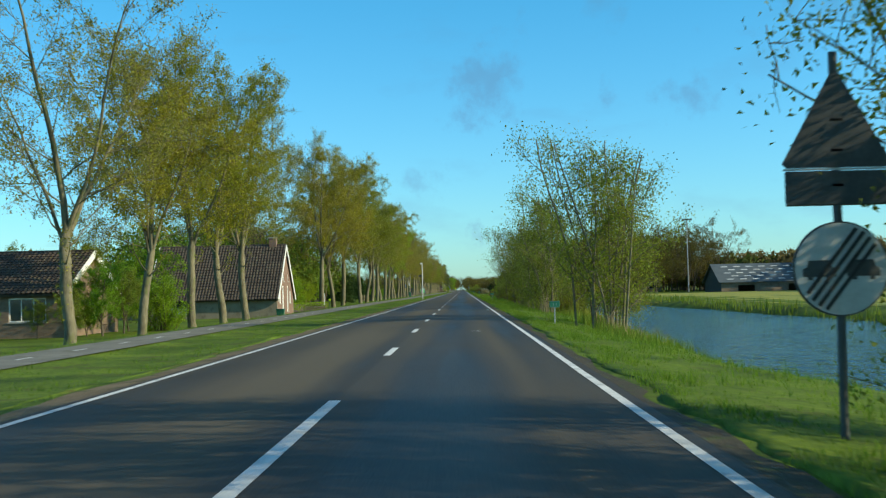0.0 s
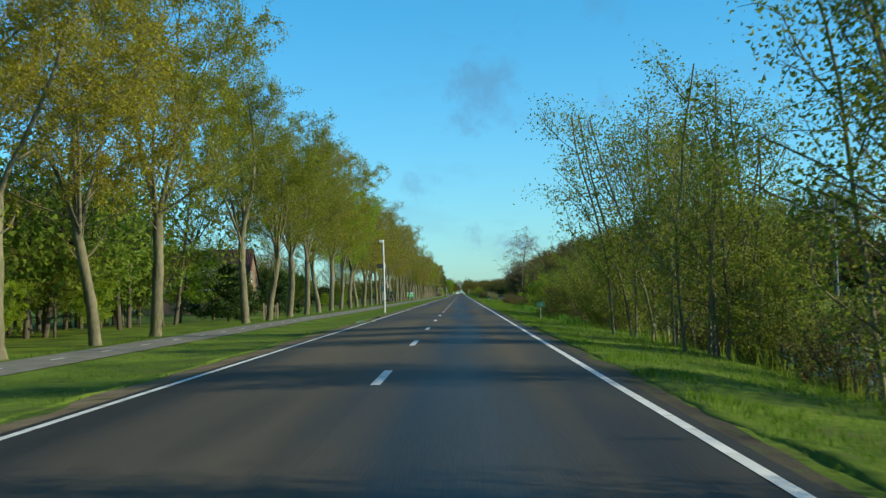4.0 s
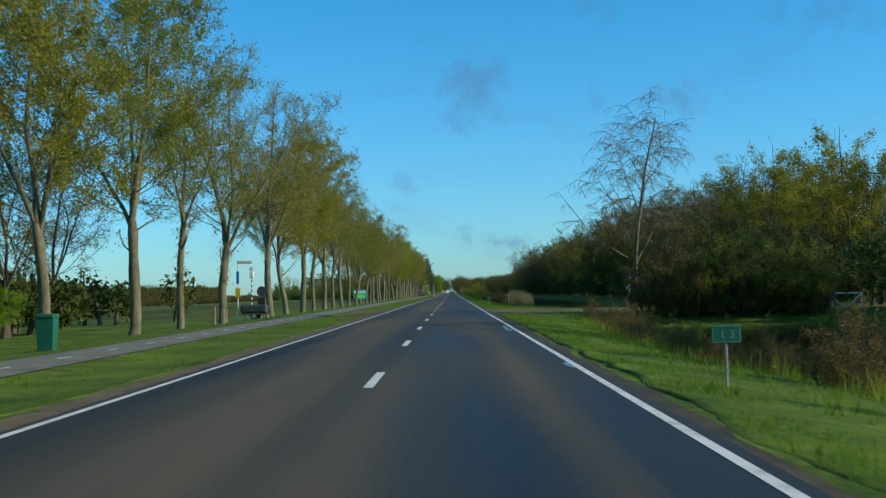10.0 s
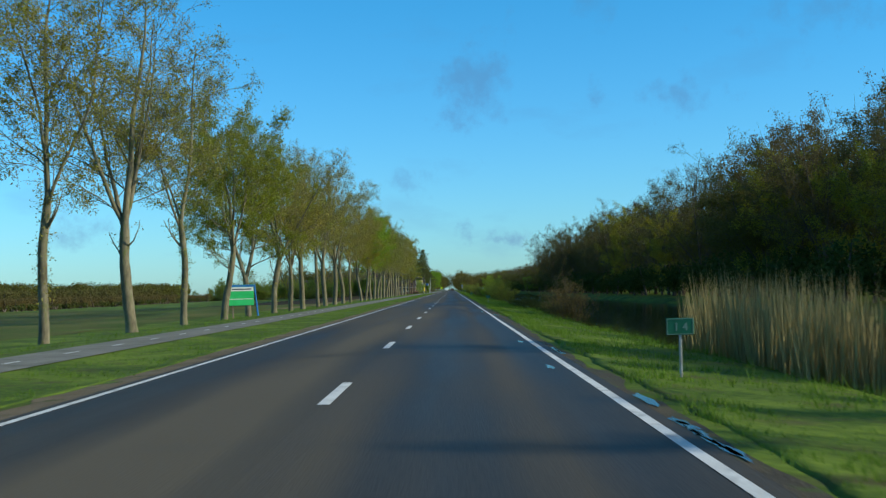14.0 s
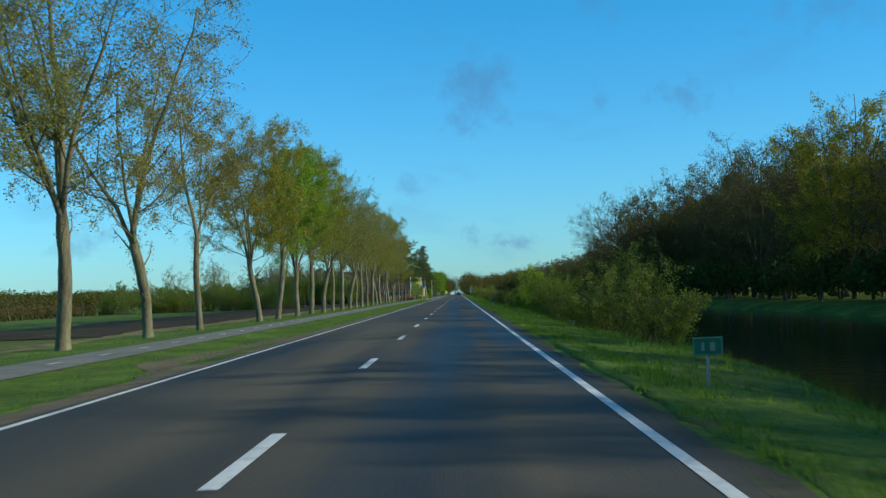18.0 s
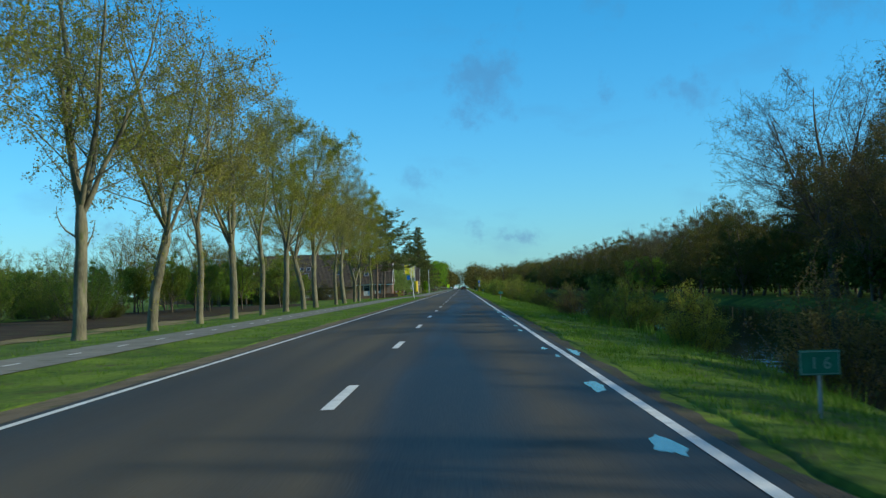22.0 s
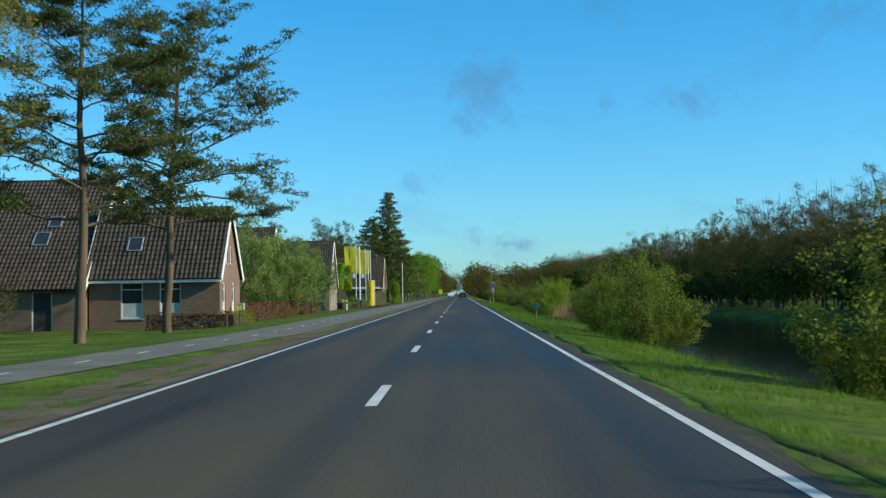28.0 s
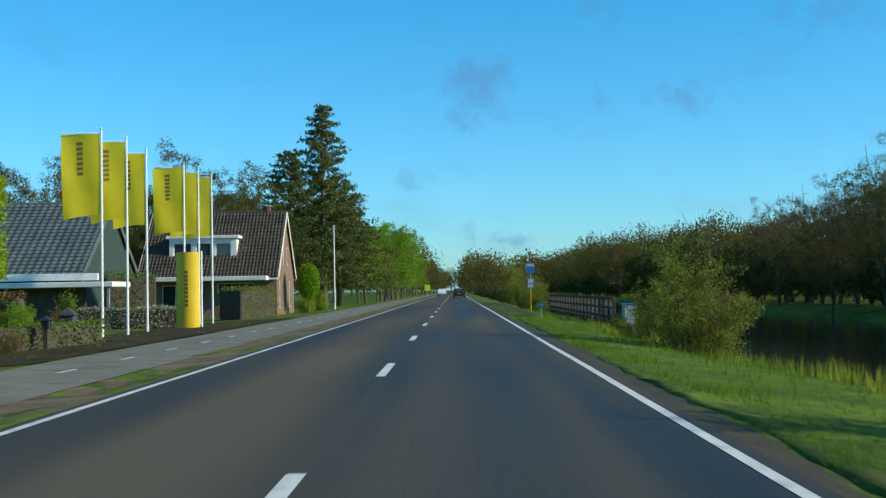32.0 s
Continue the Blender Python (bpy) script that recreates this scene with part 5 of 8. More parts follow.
for q in range(62):
    place(wood_kinds[6], [spot(31.5 + 2.0 * math.sin(5 * q), 664 + 3.9 * q, 83 * q, 0.79 + 0.06 * math.sin(2.7 * q) + 0.05 * math.sin(0.4 * q))], used)
place(wood_kinds[6], [spot(14.3, 303.6, 10, 0.5), spot(15.9, 304.0, 80, 0.42), spot(19.8, 304.2, 170, 0.5), spot(22.4, 303.6, 240, 0.45)], used)
place(wood_kinds[2], [spot(-23, 143, 0, 0.78), spot(-26, 150, 90, 0.82), spot(-27, 137, 180, 0.85), spot(-23, 157, 270, 0.74)], used)
# Mostly unseen oaks, added to throw shade on verge and road near y 270.
place(wood_kinds[0], [spot(36, 256, 20, 1.3), spot(41, 263, 110, 1.38), spot(37, 266, 220, 1.3), spot(43, 271, 50, 1.38)], used)
# tall oaks that stand above the rest, and dense stands added to shade verge and road
place(wood_kinds[4], [spot(30.5, 519, 20, 1.34)], used)
place(wood_kinds[3], [spot(36.0, 492, 130, 1.36), spot(38, 505, 20, 1.3)], used)
place(wood_kinds[0], [spot(32 + 1.5 * (q % 2), 426 + 5.2 * q, 50 * q, 1.12) for q in range(6)], used)
place(wood_kinds[3], [spot(34.5, 568, 60, 1.28), spot(36.5, 553, 300, 1.2)], used)
for q in range(3, 26):
    place(wood_kinds[(0, 1)[q % 2]], [spot(33.0 + 2.6 * (q % 2), 530 + 4.6 * q, 61 * q, (1.04 if q < 15 else 0.95) + 0.05 * math.sin(2 * q))], used)

# ---- behind the row of trees ----
GAR = "garden trees behind the row"
garden = []
for i, (lm, lab, kw) in enumerate((
        ("leaf_mid", "garden tree in thin spring leaf behind the cycle path", dict(H=10.5, fork=2.2, leaves=20000, leaf=0.095, R=4.2)),
        ("leaf_grey", "nearly bare garden tree with dark branches", dict(H=11.0, fork=2.8, leaves=5200, leaf=0.07, R=3.9, twigs=5, bare=0.4)),
        ("leaf_green", "rounded garden tree in fresh green leaf", dict(H=8.5, fork=1.4, leaves=17000, leaf=0.10, R=3.8, hang=0.2)),
        ("leaf_pale", "leafy pale-green garden tree with small white-backed leaves", dict(H=9.0, fork=1.2, leaves=17000, leaf=0.105, R=3.9, hang=0.2)))):
    kw = {**dict(r=0.15, leaders=4, sides=9, subs=6, twigs=4, open_=0.5, tuft=0.14, base=0.45), **kw}
    garden.append(broadleaf("garden_tree", lab, "tree", M["bark_dark"], M[lm], group=GAR, seed=401 + i, **kw))


def conifer(name, label, seed, H, R, at, leaves=6000, leaf=0.2, group="", blunt=0.8, foot=0.06):
    rng = np.random.default_rng(seed)
    limbs, c = [], []
    grow(rng, np.array([0.0, 0, -0.3]), np.array([0.0, 0, 1]), H + 0.2, 0.02 * H, 0.02, 7, 0.008, 0.05, limbs)
    n = int(H * 7)
    for k in range(n):
        q = foot + (0.99 - foot) * k / n
        a = 2.4 * k + rng.random()
        L = R * (1 - q) ** blunt * rng.uniform(0.45, 1.25) + 0.15
        pts, _ = grow(rng, np.array([0, 0, H * q]), np.array([math.cos(a), math.sin(a), 0.15]), L, 0.03, 0.006, 4, 0.06, -0.02, limbs)
        P = np.array(pts)
        c += [P[i_] + (P[i_ + 1] - P[i_]) * rng.random() + rng.normal(size=3) * np.array([0.16, 0.16, 0.07]) * (0.6 + L * 0.3) for i_ in rng.integers(1, 4, int(10 + 14 * L))]
    c = np.array(c)
    p = c[rng.integers(0, len(c), leaves)] + rng.normal(size=(leaves, 3)) * 0.10
    t = thing(name, label, "tree", at, group)
    a, b = new("trunk", limb_mesh("trunk", limbs, M["bark_dark"])), new("needles", quads("needles", leaf_quads(rng, p, leaf, 0.5, 2.0), M["needle" if name == "larch" else "leaf_dark"]))
    a.parent = b.parent = t
    return t


GA = [(74.5, -18.8, 2, 0.6), (77.5, -20.4, 2, 0.62), (62, -19.5, 0, 0.5), (66, -17.8, 2, 0.62), (71, -18.2, 0, 0.62), (61, -16.6, 0, 0.72), (58, -16.8, 2, 0.75), (55, -17.6, 0, 0.5), (64, -24, 0, 0.9), (76, -21, 2, 0.5), (112, -17.0, 2, 0.62), (119, -17.5, 2, 0.75), (116, -22, 0, 0.9), (125, -18.5, 0, 0.85), (131, -20, 1, 0.9), (138, -19, 0, 0.8),
      (146, -22, 1, 0.9), (152, -18.5, 2, 0.6), (160, -21, 0, 0.9), (168, -19, 1, 0.9), (176, -23, 0, 0.8), (184, -19, 1, 0.8), (236, -36, 1, 1.0), (250, -40, 0, 1.0), (268, -19.5, 2, 0.45), 
      (278, -33, 1, 1.0), (285, -18.8, 2, 0.5), (288, -26, 1, 0.9), (292, -36, 0, 0.9), (296, -22, 1, 0.7), (280, -44, 1, 1.0), (300, -40, 1, 0.9),
      (640, -42, 1, 0.9), (650, -34, 0, 0.8), (660, -27, 1, 0.85), (672, -33, 0, 0.75), (684, -26, 1, 0.9), (668, -45, 0, 0.9), (700, -36, 2, 0.8), (712, -44, 0, 1.0), (724, -41, 2, 0.9), (690, -52, 1, 1.0), (742, -30, 1, 1.0),
      (773, -14.8, 3, 0.86), (778, -13.6, 3, 0.66), (782, -15.6, 3, 0.92), (787, -14.0, 0, 0.72), (784, -12.4, 3, 0.80), (783, -14.4, 3, 0.84), (788, -11.2, 3, 0.62), (792, -13.6, 3, 0.86), (796, -14.6, 0, 0.8), (800, -13.0, 3, 0.84), (805, -13.6, 0, 0.62), (780, -22, 0, 0.9), (770, -26, 1, 0.9), (799, -24, 0, 0.9), (790, -19, 0, 0.85)]
GA += [(rs.uniform(626, 668), x, int(rs.choice([0, 0, 0, 1])), rs.uniform(0.82, 1.1)) for x in np.linspace(-62, -23, 19)]
GA += [(rs.uniform(645, 705), x, int(rs.choice([0, 0, 2])), rs.uniform(0.9, 1.15)) for x in np.linspace(-19, -52, 16)]
GA += [(rs.uniform(236, 272), x, int(rs.choice([0, 0, 2])), rs.uniform(0.9, 1.15)) for x in np.linspace(-40, -21, 11)]
GA += [(713, -35, 0, 1.2), (705, -40, 0, 1.15), (718, -30, 2, 0.9), (693, -74, 0, 0.75), (699, -80, 0, 0.62), (665, -57, 0, 0.95)]
GA += [(rs.uniform(690, 745), x, int(rs.choice([0, 0, 1])), rs.uniform(0.75, 1.0)) for x in np.linspace(-70, -24, 16)]
GA += [(rs.uniform(281, 320), -18.8 - 34 * rs.random(), int(rs.choice([1, 1, 1, 0])), rs.uniform(0.85, 1.2)) for _ in range(15)]
GA += [(rs.uniform(120, 186), -19 - 20 * rs.random(), int(rs.choice([0, 0, 1, 2])), rs.uniform(0.95, 1.3)) for _ in range(42)]
GA += [(rs.uniform(694, 732), -26 - 13 * rs.random(), int(rs.choice([0, 1, 0, 2])), rs.uniform(0.75, 1.0)) for _ in range(13)]
GA += [(131, -17.6, 2, 0.72), (134, -19.6, 2, 0.8), (128, -18.4, 2, 0.7), (137, -17.8, 2, 0.6), (140, -21, 0, 1.1), (146, -24, 0, 1.25), (133, -26, 0, 1.3), (130, -22, 0, 1.1), (150, -20, 0, 1.1), (143, -27, 0, 1.3)]
GA += [(rs.uniform(250, 300), -17.6 - 17 * rs.random(), int(rs.choice([1, 1, 1, 0])), rs.uniform(0.8, 1.1)) for _ in range(9)]
GA += [(rs.uniform(268, 284), -17.0 - 5 * rs.random(), 2, rs.uniform(0.3, 0.45)) for _ in range(4)]
GA += [(58, -17.6, 2, 0.36), (55.5, -19.2, 0, 0.36), (60.5, -18.4, 0, 0.4), (52, -20.5, 2, 0.34)]
for y, x, k, s in GA:
    place(garden[k], [spot(x, y, rs.uniform(0, 360), s * rs.uniform(0.95, 1.05))], used)
conifer("spruce", "dark green spruce behind the farmhouse", 501, 16.2, 7.0, (-25.6, 134, ground_z(-25.6, 134)), leaves=80000, leaf=0.12, blunt=0.75)
for x, y, h, w in ((-16.6, 178, 4.4, 2.5), (-18.6, 194, 4.6, 2.3), (-16.6, 203, 4.2, 2.2), (-21.5, 204, 4.4, 2.0), (-20.2, 217.6, 5.0, 2.3), (-19.8, 224, 4.6, 2.2), (-24.8, 216.4, 4.6, 2.2), (-28.5, 216.8, 4.2, 2.0), (-18.2, 186, 4.0, 2.2)):
    conifer("garden_conifer", "dense dark garden conifer in front of a house", int(x * -10 + y), h, w, (x, y, ground_z(x, y)), leaves=9000, leaf=0.085, group="garden conifers")
conifer("larch", "tall dark conifer beside the road", 510, 22.0, 6.4, (-13.0, 921, ground_z(-13, 921)), leaves=30000, leaf=0.15, blunt=0.6, foot=0.15)
conifer("larch", "tall dark conifer beside the road", 512, 16.5, 7.0, (-16.0, 917, ground_z(-16, 917)), leaves=22000, leaf=0.15, blunt=0.6, foot=0.12)
conifer("larch", "tall dark conifer beside the road", 511, 15.0, 7.0, (-12.2, 930, ground_z(-12.2, 930)), leaves=20000, leaf=0.15, blunt=0.6, foot=0.1)
BGW = "trees behind the houses"
for i, (x, y, k, s) in enumerate(((-18, 926, 0, 0.9), (-24, 920, 2, 0.85), (-31, 924, 1, 0.9), (-38, 918, 0, 1.0), (-46, 922, 2, 0.95), (-55, 915, 0, 0.95), (-28, 938, 3, 1.02), (-64, 925, 2, 1.0), (-21, 945, 1, 0.9),
                                  (-11.5, 944, 2, 0.8), (-11, 958, 1, 0.85), (-11.5, 974, 2, 0.85), (-12, 992, 1, 0.9), (-11.8, 1012, 2, 0.9), (-12, 1035, 1, 0.9), (-12, 1062, 2, 0.95), (-12, 1095, 1, 0.95), (-12, 1130, 2, 1), (-72, 900, 3, 0.9), (-16, 967, 0, 0.9), (-20, 932, 2, 1.0), (-35, 930, 2, 1.0), (-42, 934, 1, 1.05), (-50, 930, 0, 1.0), (-26, 928, 1, 0.95), (-58, 932, 2, 1.0), (-14.5, 936, 2, 0.95), (-10.5, 936, 1, 0.75), (-17, 952, 2, 0.95), (-10.3, 966, 1, 0.9), (-10.3, 984, 2, 0.95), (-10.5, 1002, 1, 0.95), (-10.5, 1023, 2, 1.0), (-10.5, 1048, 1, 1.0), (-10.5, 1078, 2, 1.05), (-10.4, 1112, 1, 1.05), (-80, 905, 2, 0.9), (-66, 908, 1, 0.85))):
    if x < -13:
        if k == 2:
            place(wood_kinds[k], [spot(x, y, rs.uniform(0, 360), s * 1.38)], used)
        else:
            place(wood_kinds[0 if k < 2 else 1], [spot(x, y, rs.uniform(0, 360), s * 1.12)], used)
        place(garden[0], [spot(x + rs.uniform(-3, 3), y - 7, rs.uniform(0, 360), s * rs.uniform(1.0, 1.3))], used)
    else:
        place(garden[(0, 2)[i % 2]], [spot(x + (1.2 if 940 < y < 1040 else 0), y, rs.uniform(0, 360), s * (1.7, 2.0)[i % 2] * (1.25 if 940 < y < 1040 else 1.0))], used)

place(garden[2], [spot(-10.0, 990, 30, 2.3), spot(-10.4, 1003, 140, 2.2), spot(26.5, 698, 250, 1.05), spot(28, 690, 100, 0.95)], used)
for q in range(18):
    place(wood_kinds[(2, 0, 1)[q % 3]], [spot(-15.5 - 3.4 * q, 902 + 9 * math.sin(2.1 * q) + (8 if q < 3 else 0), 77 * q, 0.98 + 0.13 * math.sin(1.3 * q))], used)

# far hedges and wood lines over the fields
def tree_line(name, label, x0, y0, x1, y1, h, seed, mat, step=4.5, deep=3, per=260, leaf=0.7):
    sp = []
    n = int(math.hypot(x1 - x0, y1 - y0) / step)
    for i in range(n):
        for r in range(deep):
            q = (i + rs.random()) / n
            sp.append((x0 + (x1 - x0) * q - r * 4 + rs.normal(), y0 + (y1 - y0) * q + rs.normal() * 2, h * rs.uniform(0.75, 1.15)))
    return wood_mass(name, label, sp, seed, mat, per=per, leaf=leaf, wide=0.46)


tree_line("far_tree_line", "distant dark wood edge across the fields", -190, 330, -150, 1000, 8.5, 61, M["leaf_wood_shade"], 4.5, 3, 420, 0.5)
tree_line("far_tree_line", "distant scrub and trees beyond the meadow", -98, 560, -92, 700, 4.2, 62, M["leaf_umber"], 2.6, 2, 500, 0.28)
tree_line("far_tree_line", "dark wood edge behind the gardens", -60, 100, -75, 290, 9.0, 63, M["leaf_brown"], 4.0, 2)
tree_line("far_tree_line", "trees and scrub beyond the lake meadow", 75, 120, 60, 330, 8.5, 64, M["leaf_brown"], 4.5, 2)
tree_line("far_tree_line", "low trees beyond the lake meadow", 100, 30, 90, 160, 8.5, 65, M["leaf_mid"], 5, 2)

tree_line("garden_thicket", "green thicket behind the farmhouse and the row", -26, 108, -24, 180, 10.0, 66, M["leaf_mid"], 4.0, 2, 700, 0.32)
tree_line("garden_thicket", "tall dark green thicket between the gardens", -21.5, 126, -20.5, 176, 11.0, 72, M["leaf_mid"], 4.2, 2, 1300, 0.24)
tree_line("garden_thicket", "brown budding thicket behind the camping meadow", -31, 234, -33, 302, 8.0, 73, M["leaf_umber"], 3.6, 2, 600, 0.26)
tree_line("garden_thicket", "thin brown-green thicket behind the row", -42, 228, -40, 304, 9.0, 67, M["leaf_wood_shade"], 4.0, 2)
tree_line("garden_thicket", "dark green bushes at the foot of the garden trees", -19.5, 283, -20.5, 318, 3.6, 70, M["leaf_bush"], 3.2, 3, 260, 0.26)
for q in range(30):
    u_ = (q + rs.random()) / 30
    place(sh[(4, 3, 1, 5)[q % 4]], [spot(-21.5 - 24 * u_ + rs.normal(), 694 + 50 * u_ + 3 * rs.normal(), 70 * q, (0.75, 1.5, 1.35, 1.0)[q % 4] * rs.uniform(0.8, 1.15))], used)
for q in range(22):
    u_ = (q + rs.random()) / 22
    place(sh[(4, 5, 0, 4)[q % 4]], [spot(-25 - 38 * u_ + rs.normal(), 626 + 20 * u_ + 3 * rs.normal(), 50 * q, (0.9, 1.4, 1.5, 0.75)[q % 4] * rs.uniform(0.8, 1.15))], used)
place(sh[3], [spot(-20.5 - 2.6 * q, 744.5 + 3 * math.sin(4 * q), 66 * q, 0.95 + 0.25 * math.sin(3 * q)) for q in range(7)], used)
tree_line("garden_thicket", "dense mixed trees behind the houses", -74, 938, -17, 938, 13.0, 74, M["leaf_bush"], 4.6, 2, 900, 0.34)
tree_line("low_plantation", "low dark plantation of young conifers across the field", -64, 330, -64, 640, 2.1, 68, M["leaf_umber"], 1.1, 2, 520, 0.12)
tree_line("low_plantation", "low undergrowth along the young conifers", -62.5, 330, -62.5, 640, 1.1, 75, M["leaf_bush"], 1.1, 1, 200, 0.12)

# the two pines by the farmhouse
def pine(seed, H, at, turn):
    """A pine with a bare leaning stem and flat plates of needles on rising limbs."""
    rng = np.random.default_rng(seed)
    limbs, c = [], []
    tp, tr = grow(rng, np.array([0.0, 0, -0.3]), np.array([0.05, 0.02, 1]), H, 0.23, 0.05, 11, 0.05, 0.035, limbs)
    for k in range(26):
        q = 0.34 + 0.65 * (k + rng.random() * 0.6) / 26
        f = q * 11
        i = min(int(f), 10)
        p = tp[i] + (tp[i + 1] - tp[i]) * (f - i)
        a = 2.4 * k + rng.random()
        rel = (q - 0.34) / 0.66
        L = H * (0.20 + 0.22 * math.sin(math.pi * min(1.0, 0.25 + 0.75 * rel))) * rng.uniform(0.6, 1.15)
        lp, _ = grow(rng, p, np.array([math.cos(a), math.sin(a), 0.30 + 0.25 * rel]), L, 0.075 * (1.3 - q), 0.016, 7, 0.14, -0.005, limbs)
        for s in range(9):
            j = rng.integers(2, 7)
            dd = lp[j + 1] - lp[j] + rng.normal(size=3) * np.array([0.6, 0.6, 0.12])
            w, _ = grow(rng, lp[j], dd, L * rng.uniform(0.18, 0.36), 0.020, 0.008, 3, 0.15, 0.03, limbs)
            for _ in range(5):
                v, _ = grow(rng, w[rng.integers(1, 4)], np.array([rng.normal(), rng.normal(), 0.35]), rng.uniform(0.3, 0.6), 0.009, 0.005, 2, 0.2, 0.03, limbs)
                c += [v[1], v[2], v[2]]
    cc = np.array(c)
    n = 46000
    p = cc[rng.integers(0, len(cc), n)] + rng.normal(size=(n, 3)) * np.array([0.15, 0.15, 0.06])
    t = thing("pine_tree", "tall Scots pine with reddish trunk and flat layered crown", "tree", at, "pines by the farmhouse", turn)
    a, b = new("trunk", limb_mesh("trunk", limbs, M["pine_bark"])), new("needles", quads("needles", leaf_tris(rng, p, 0.06, -0.5, 3.2), M["needle"], 3))
    a.parent = b.parent = t


pine(71, 13.6, (-13.3, 736.2, ground_z(-13.3, 736.2)), 40)
pine(72, 14.6, (-12.9, 747.6, ground_z(-12.9, 747.6)), 190)

# ---- houses ----
def window(parent, m, a, c, b, d, mat="white", bars=1, blind=True, deep=0.10, sill=True, grid_top=False, drop=0.42, fw=0.07):
    """A framed window in the hole a..b, c..d of a wall whose plane is m's x and z; the pane lies deep behind the face."""
    g, w = Geo(), fw
    for q in ((a, c, b, c + w), (a, d - w, b, d), (a, c + w, a + w, d - w), (b - w, c + w, b, d - w)):
        g.slab(q[0], deep - 0.05, q[1], q[2], deep + 0.03, q[3], 0.008, m)
    for k in range(bars):
        x = a + (b - a) * (k + 1) / (bars + 1)
        g.slab(x - 0.025, deep - 0.04, c + w, x + 0.025, deep + 0.02, d - w, 0.006, m)
    if grid_top:
        z = d - (d - c) * 0.2
        g.slab(a + w, deep - 0.04, z - 0.025, b - w, deep + 0.02, z + 0.025, 0.006, m)
    fr = part("window", g, M[mat], parent)
    part("pane", Geo().box(a + w * 0.6, deep - 0.012, c + w * 0.6, b - w * 0.6, deep - 0.004, d - w * 0.6, m), M["glass"], fr)
    if blind:
        part("curtain", Geo().box(a + w, deep - 0.026, c + w, b - w, deep - 0.020, c + w + (d - c - 2 * w) * drop, m), M["blind"], fr, "short white net curtain")
    if sill:
        part("sill", Geo().slab(a - 0.06, -0.05, c - 0.07, b + 0.06, deep, c - 0.002, 0.01, m), M["concrete"], fr)


def tiles(p00, along, up, length, run, mat, parent, wide=0.25, course=0.34, name="roof_tiles", lift=0.03, pieces=0):
    """Courses of pantiles over a roof plane, one wavy mesh with stepped courses."""
    na, nc = max(2, round(length / wide)), max(2, round(run / course))
    along, up = Vector(along).normalized(), Vector(up).normalized()
    nrm = along.cross(up).normalized()
    if nrm.z < 0:
        nrm = -nrm
    p00 = Vector(p00)
    w = (0.0, 0.045, 0.05, 0.012)
    g = Geo()
    cols = na * 4 + 1
    for c in range(nc):
        for e in (0, 1):
            s = run * (c + e) / nc
            for k in range(cols):
                h = lift + w[k % 4] + (0.035 if e == 0 else 0.0)
                g.v.append(tuple(p00 + along * (length * k / (cols - 1)) + up * s + nrm * h))
        k0 = 2 * c * cols
        last = cols - 1 - 4 * (pieces // nc)
        g.f += [(k0 + k, k0 + k + 1, k0 + cols + k + 1, k0 + cols + k) for k in range(last)]
        if c:
            g.f += [(k0 - cols + k, k0 - cols + k + 1, k0 + k + 1, k0 + k) for k in range(last)]
    ob = new(name, g.mesh(name, mat, smooth=False))
    ob.parent = parent
    tagged(ob, "rows of overlapping roof tiles", kind="stuff")
    if pieces:
        tw, tl = length / na, run / nc
        t = Geo()
        for yy, hh in ((0.0, -0.02), (0.0, 0.035), (tl * 1.02, 0.0)):
            t.v += [(tw * k / 4, yy, lift + w[k % 4] + hh) for k in range(5)]
        t.f = [(k, k + 1, k + 6, k + 5) for k in range(4)] + [(k + 5, k + 6, k + 11, k + 10) for k in range(4)]
        one = t.mesh("roof_tile", mat)
        rng = random.Random(5)
        for c in range(nc):
            for k in range(na - pieces // nc, na):
                q = new("roof_tile", one)
                q.parent = parent
                at = p00 + along * (tw * k + rng.uniform(-0.004, 0.004)) + up * (tl * c + rng.uniform(-0.008, 0.008)) + nrm * rng.uniform(0, 0.006)
                q.matrix_basis = Matrix(((along.x, up.x, nrm.x, at.x), (along.y, up.y, nrm.y, at.y), (along.z, up.z, nrm.z, at.z), (0, 0, 0, 1)))
    return ob


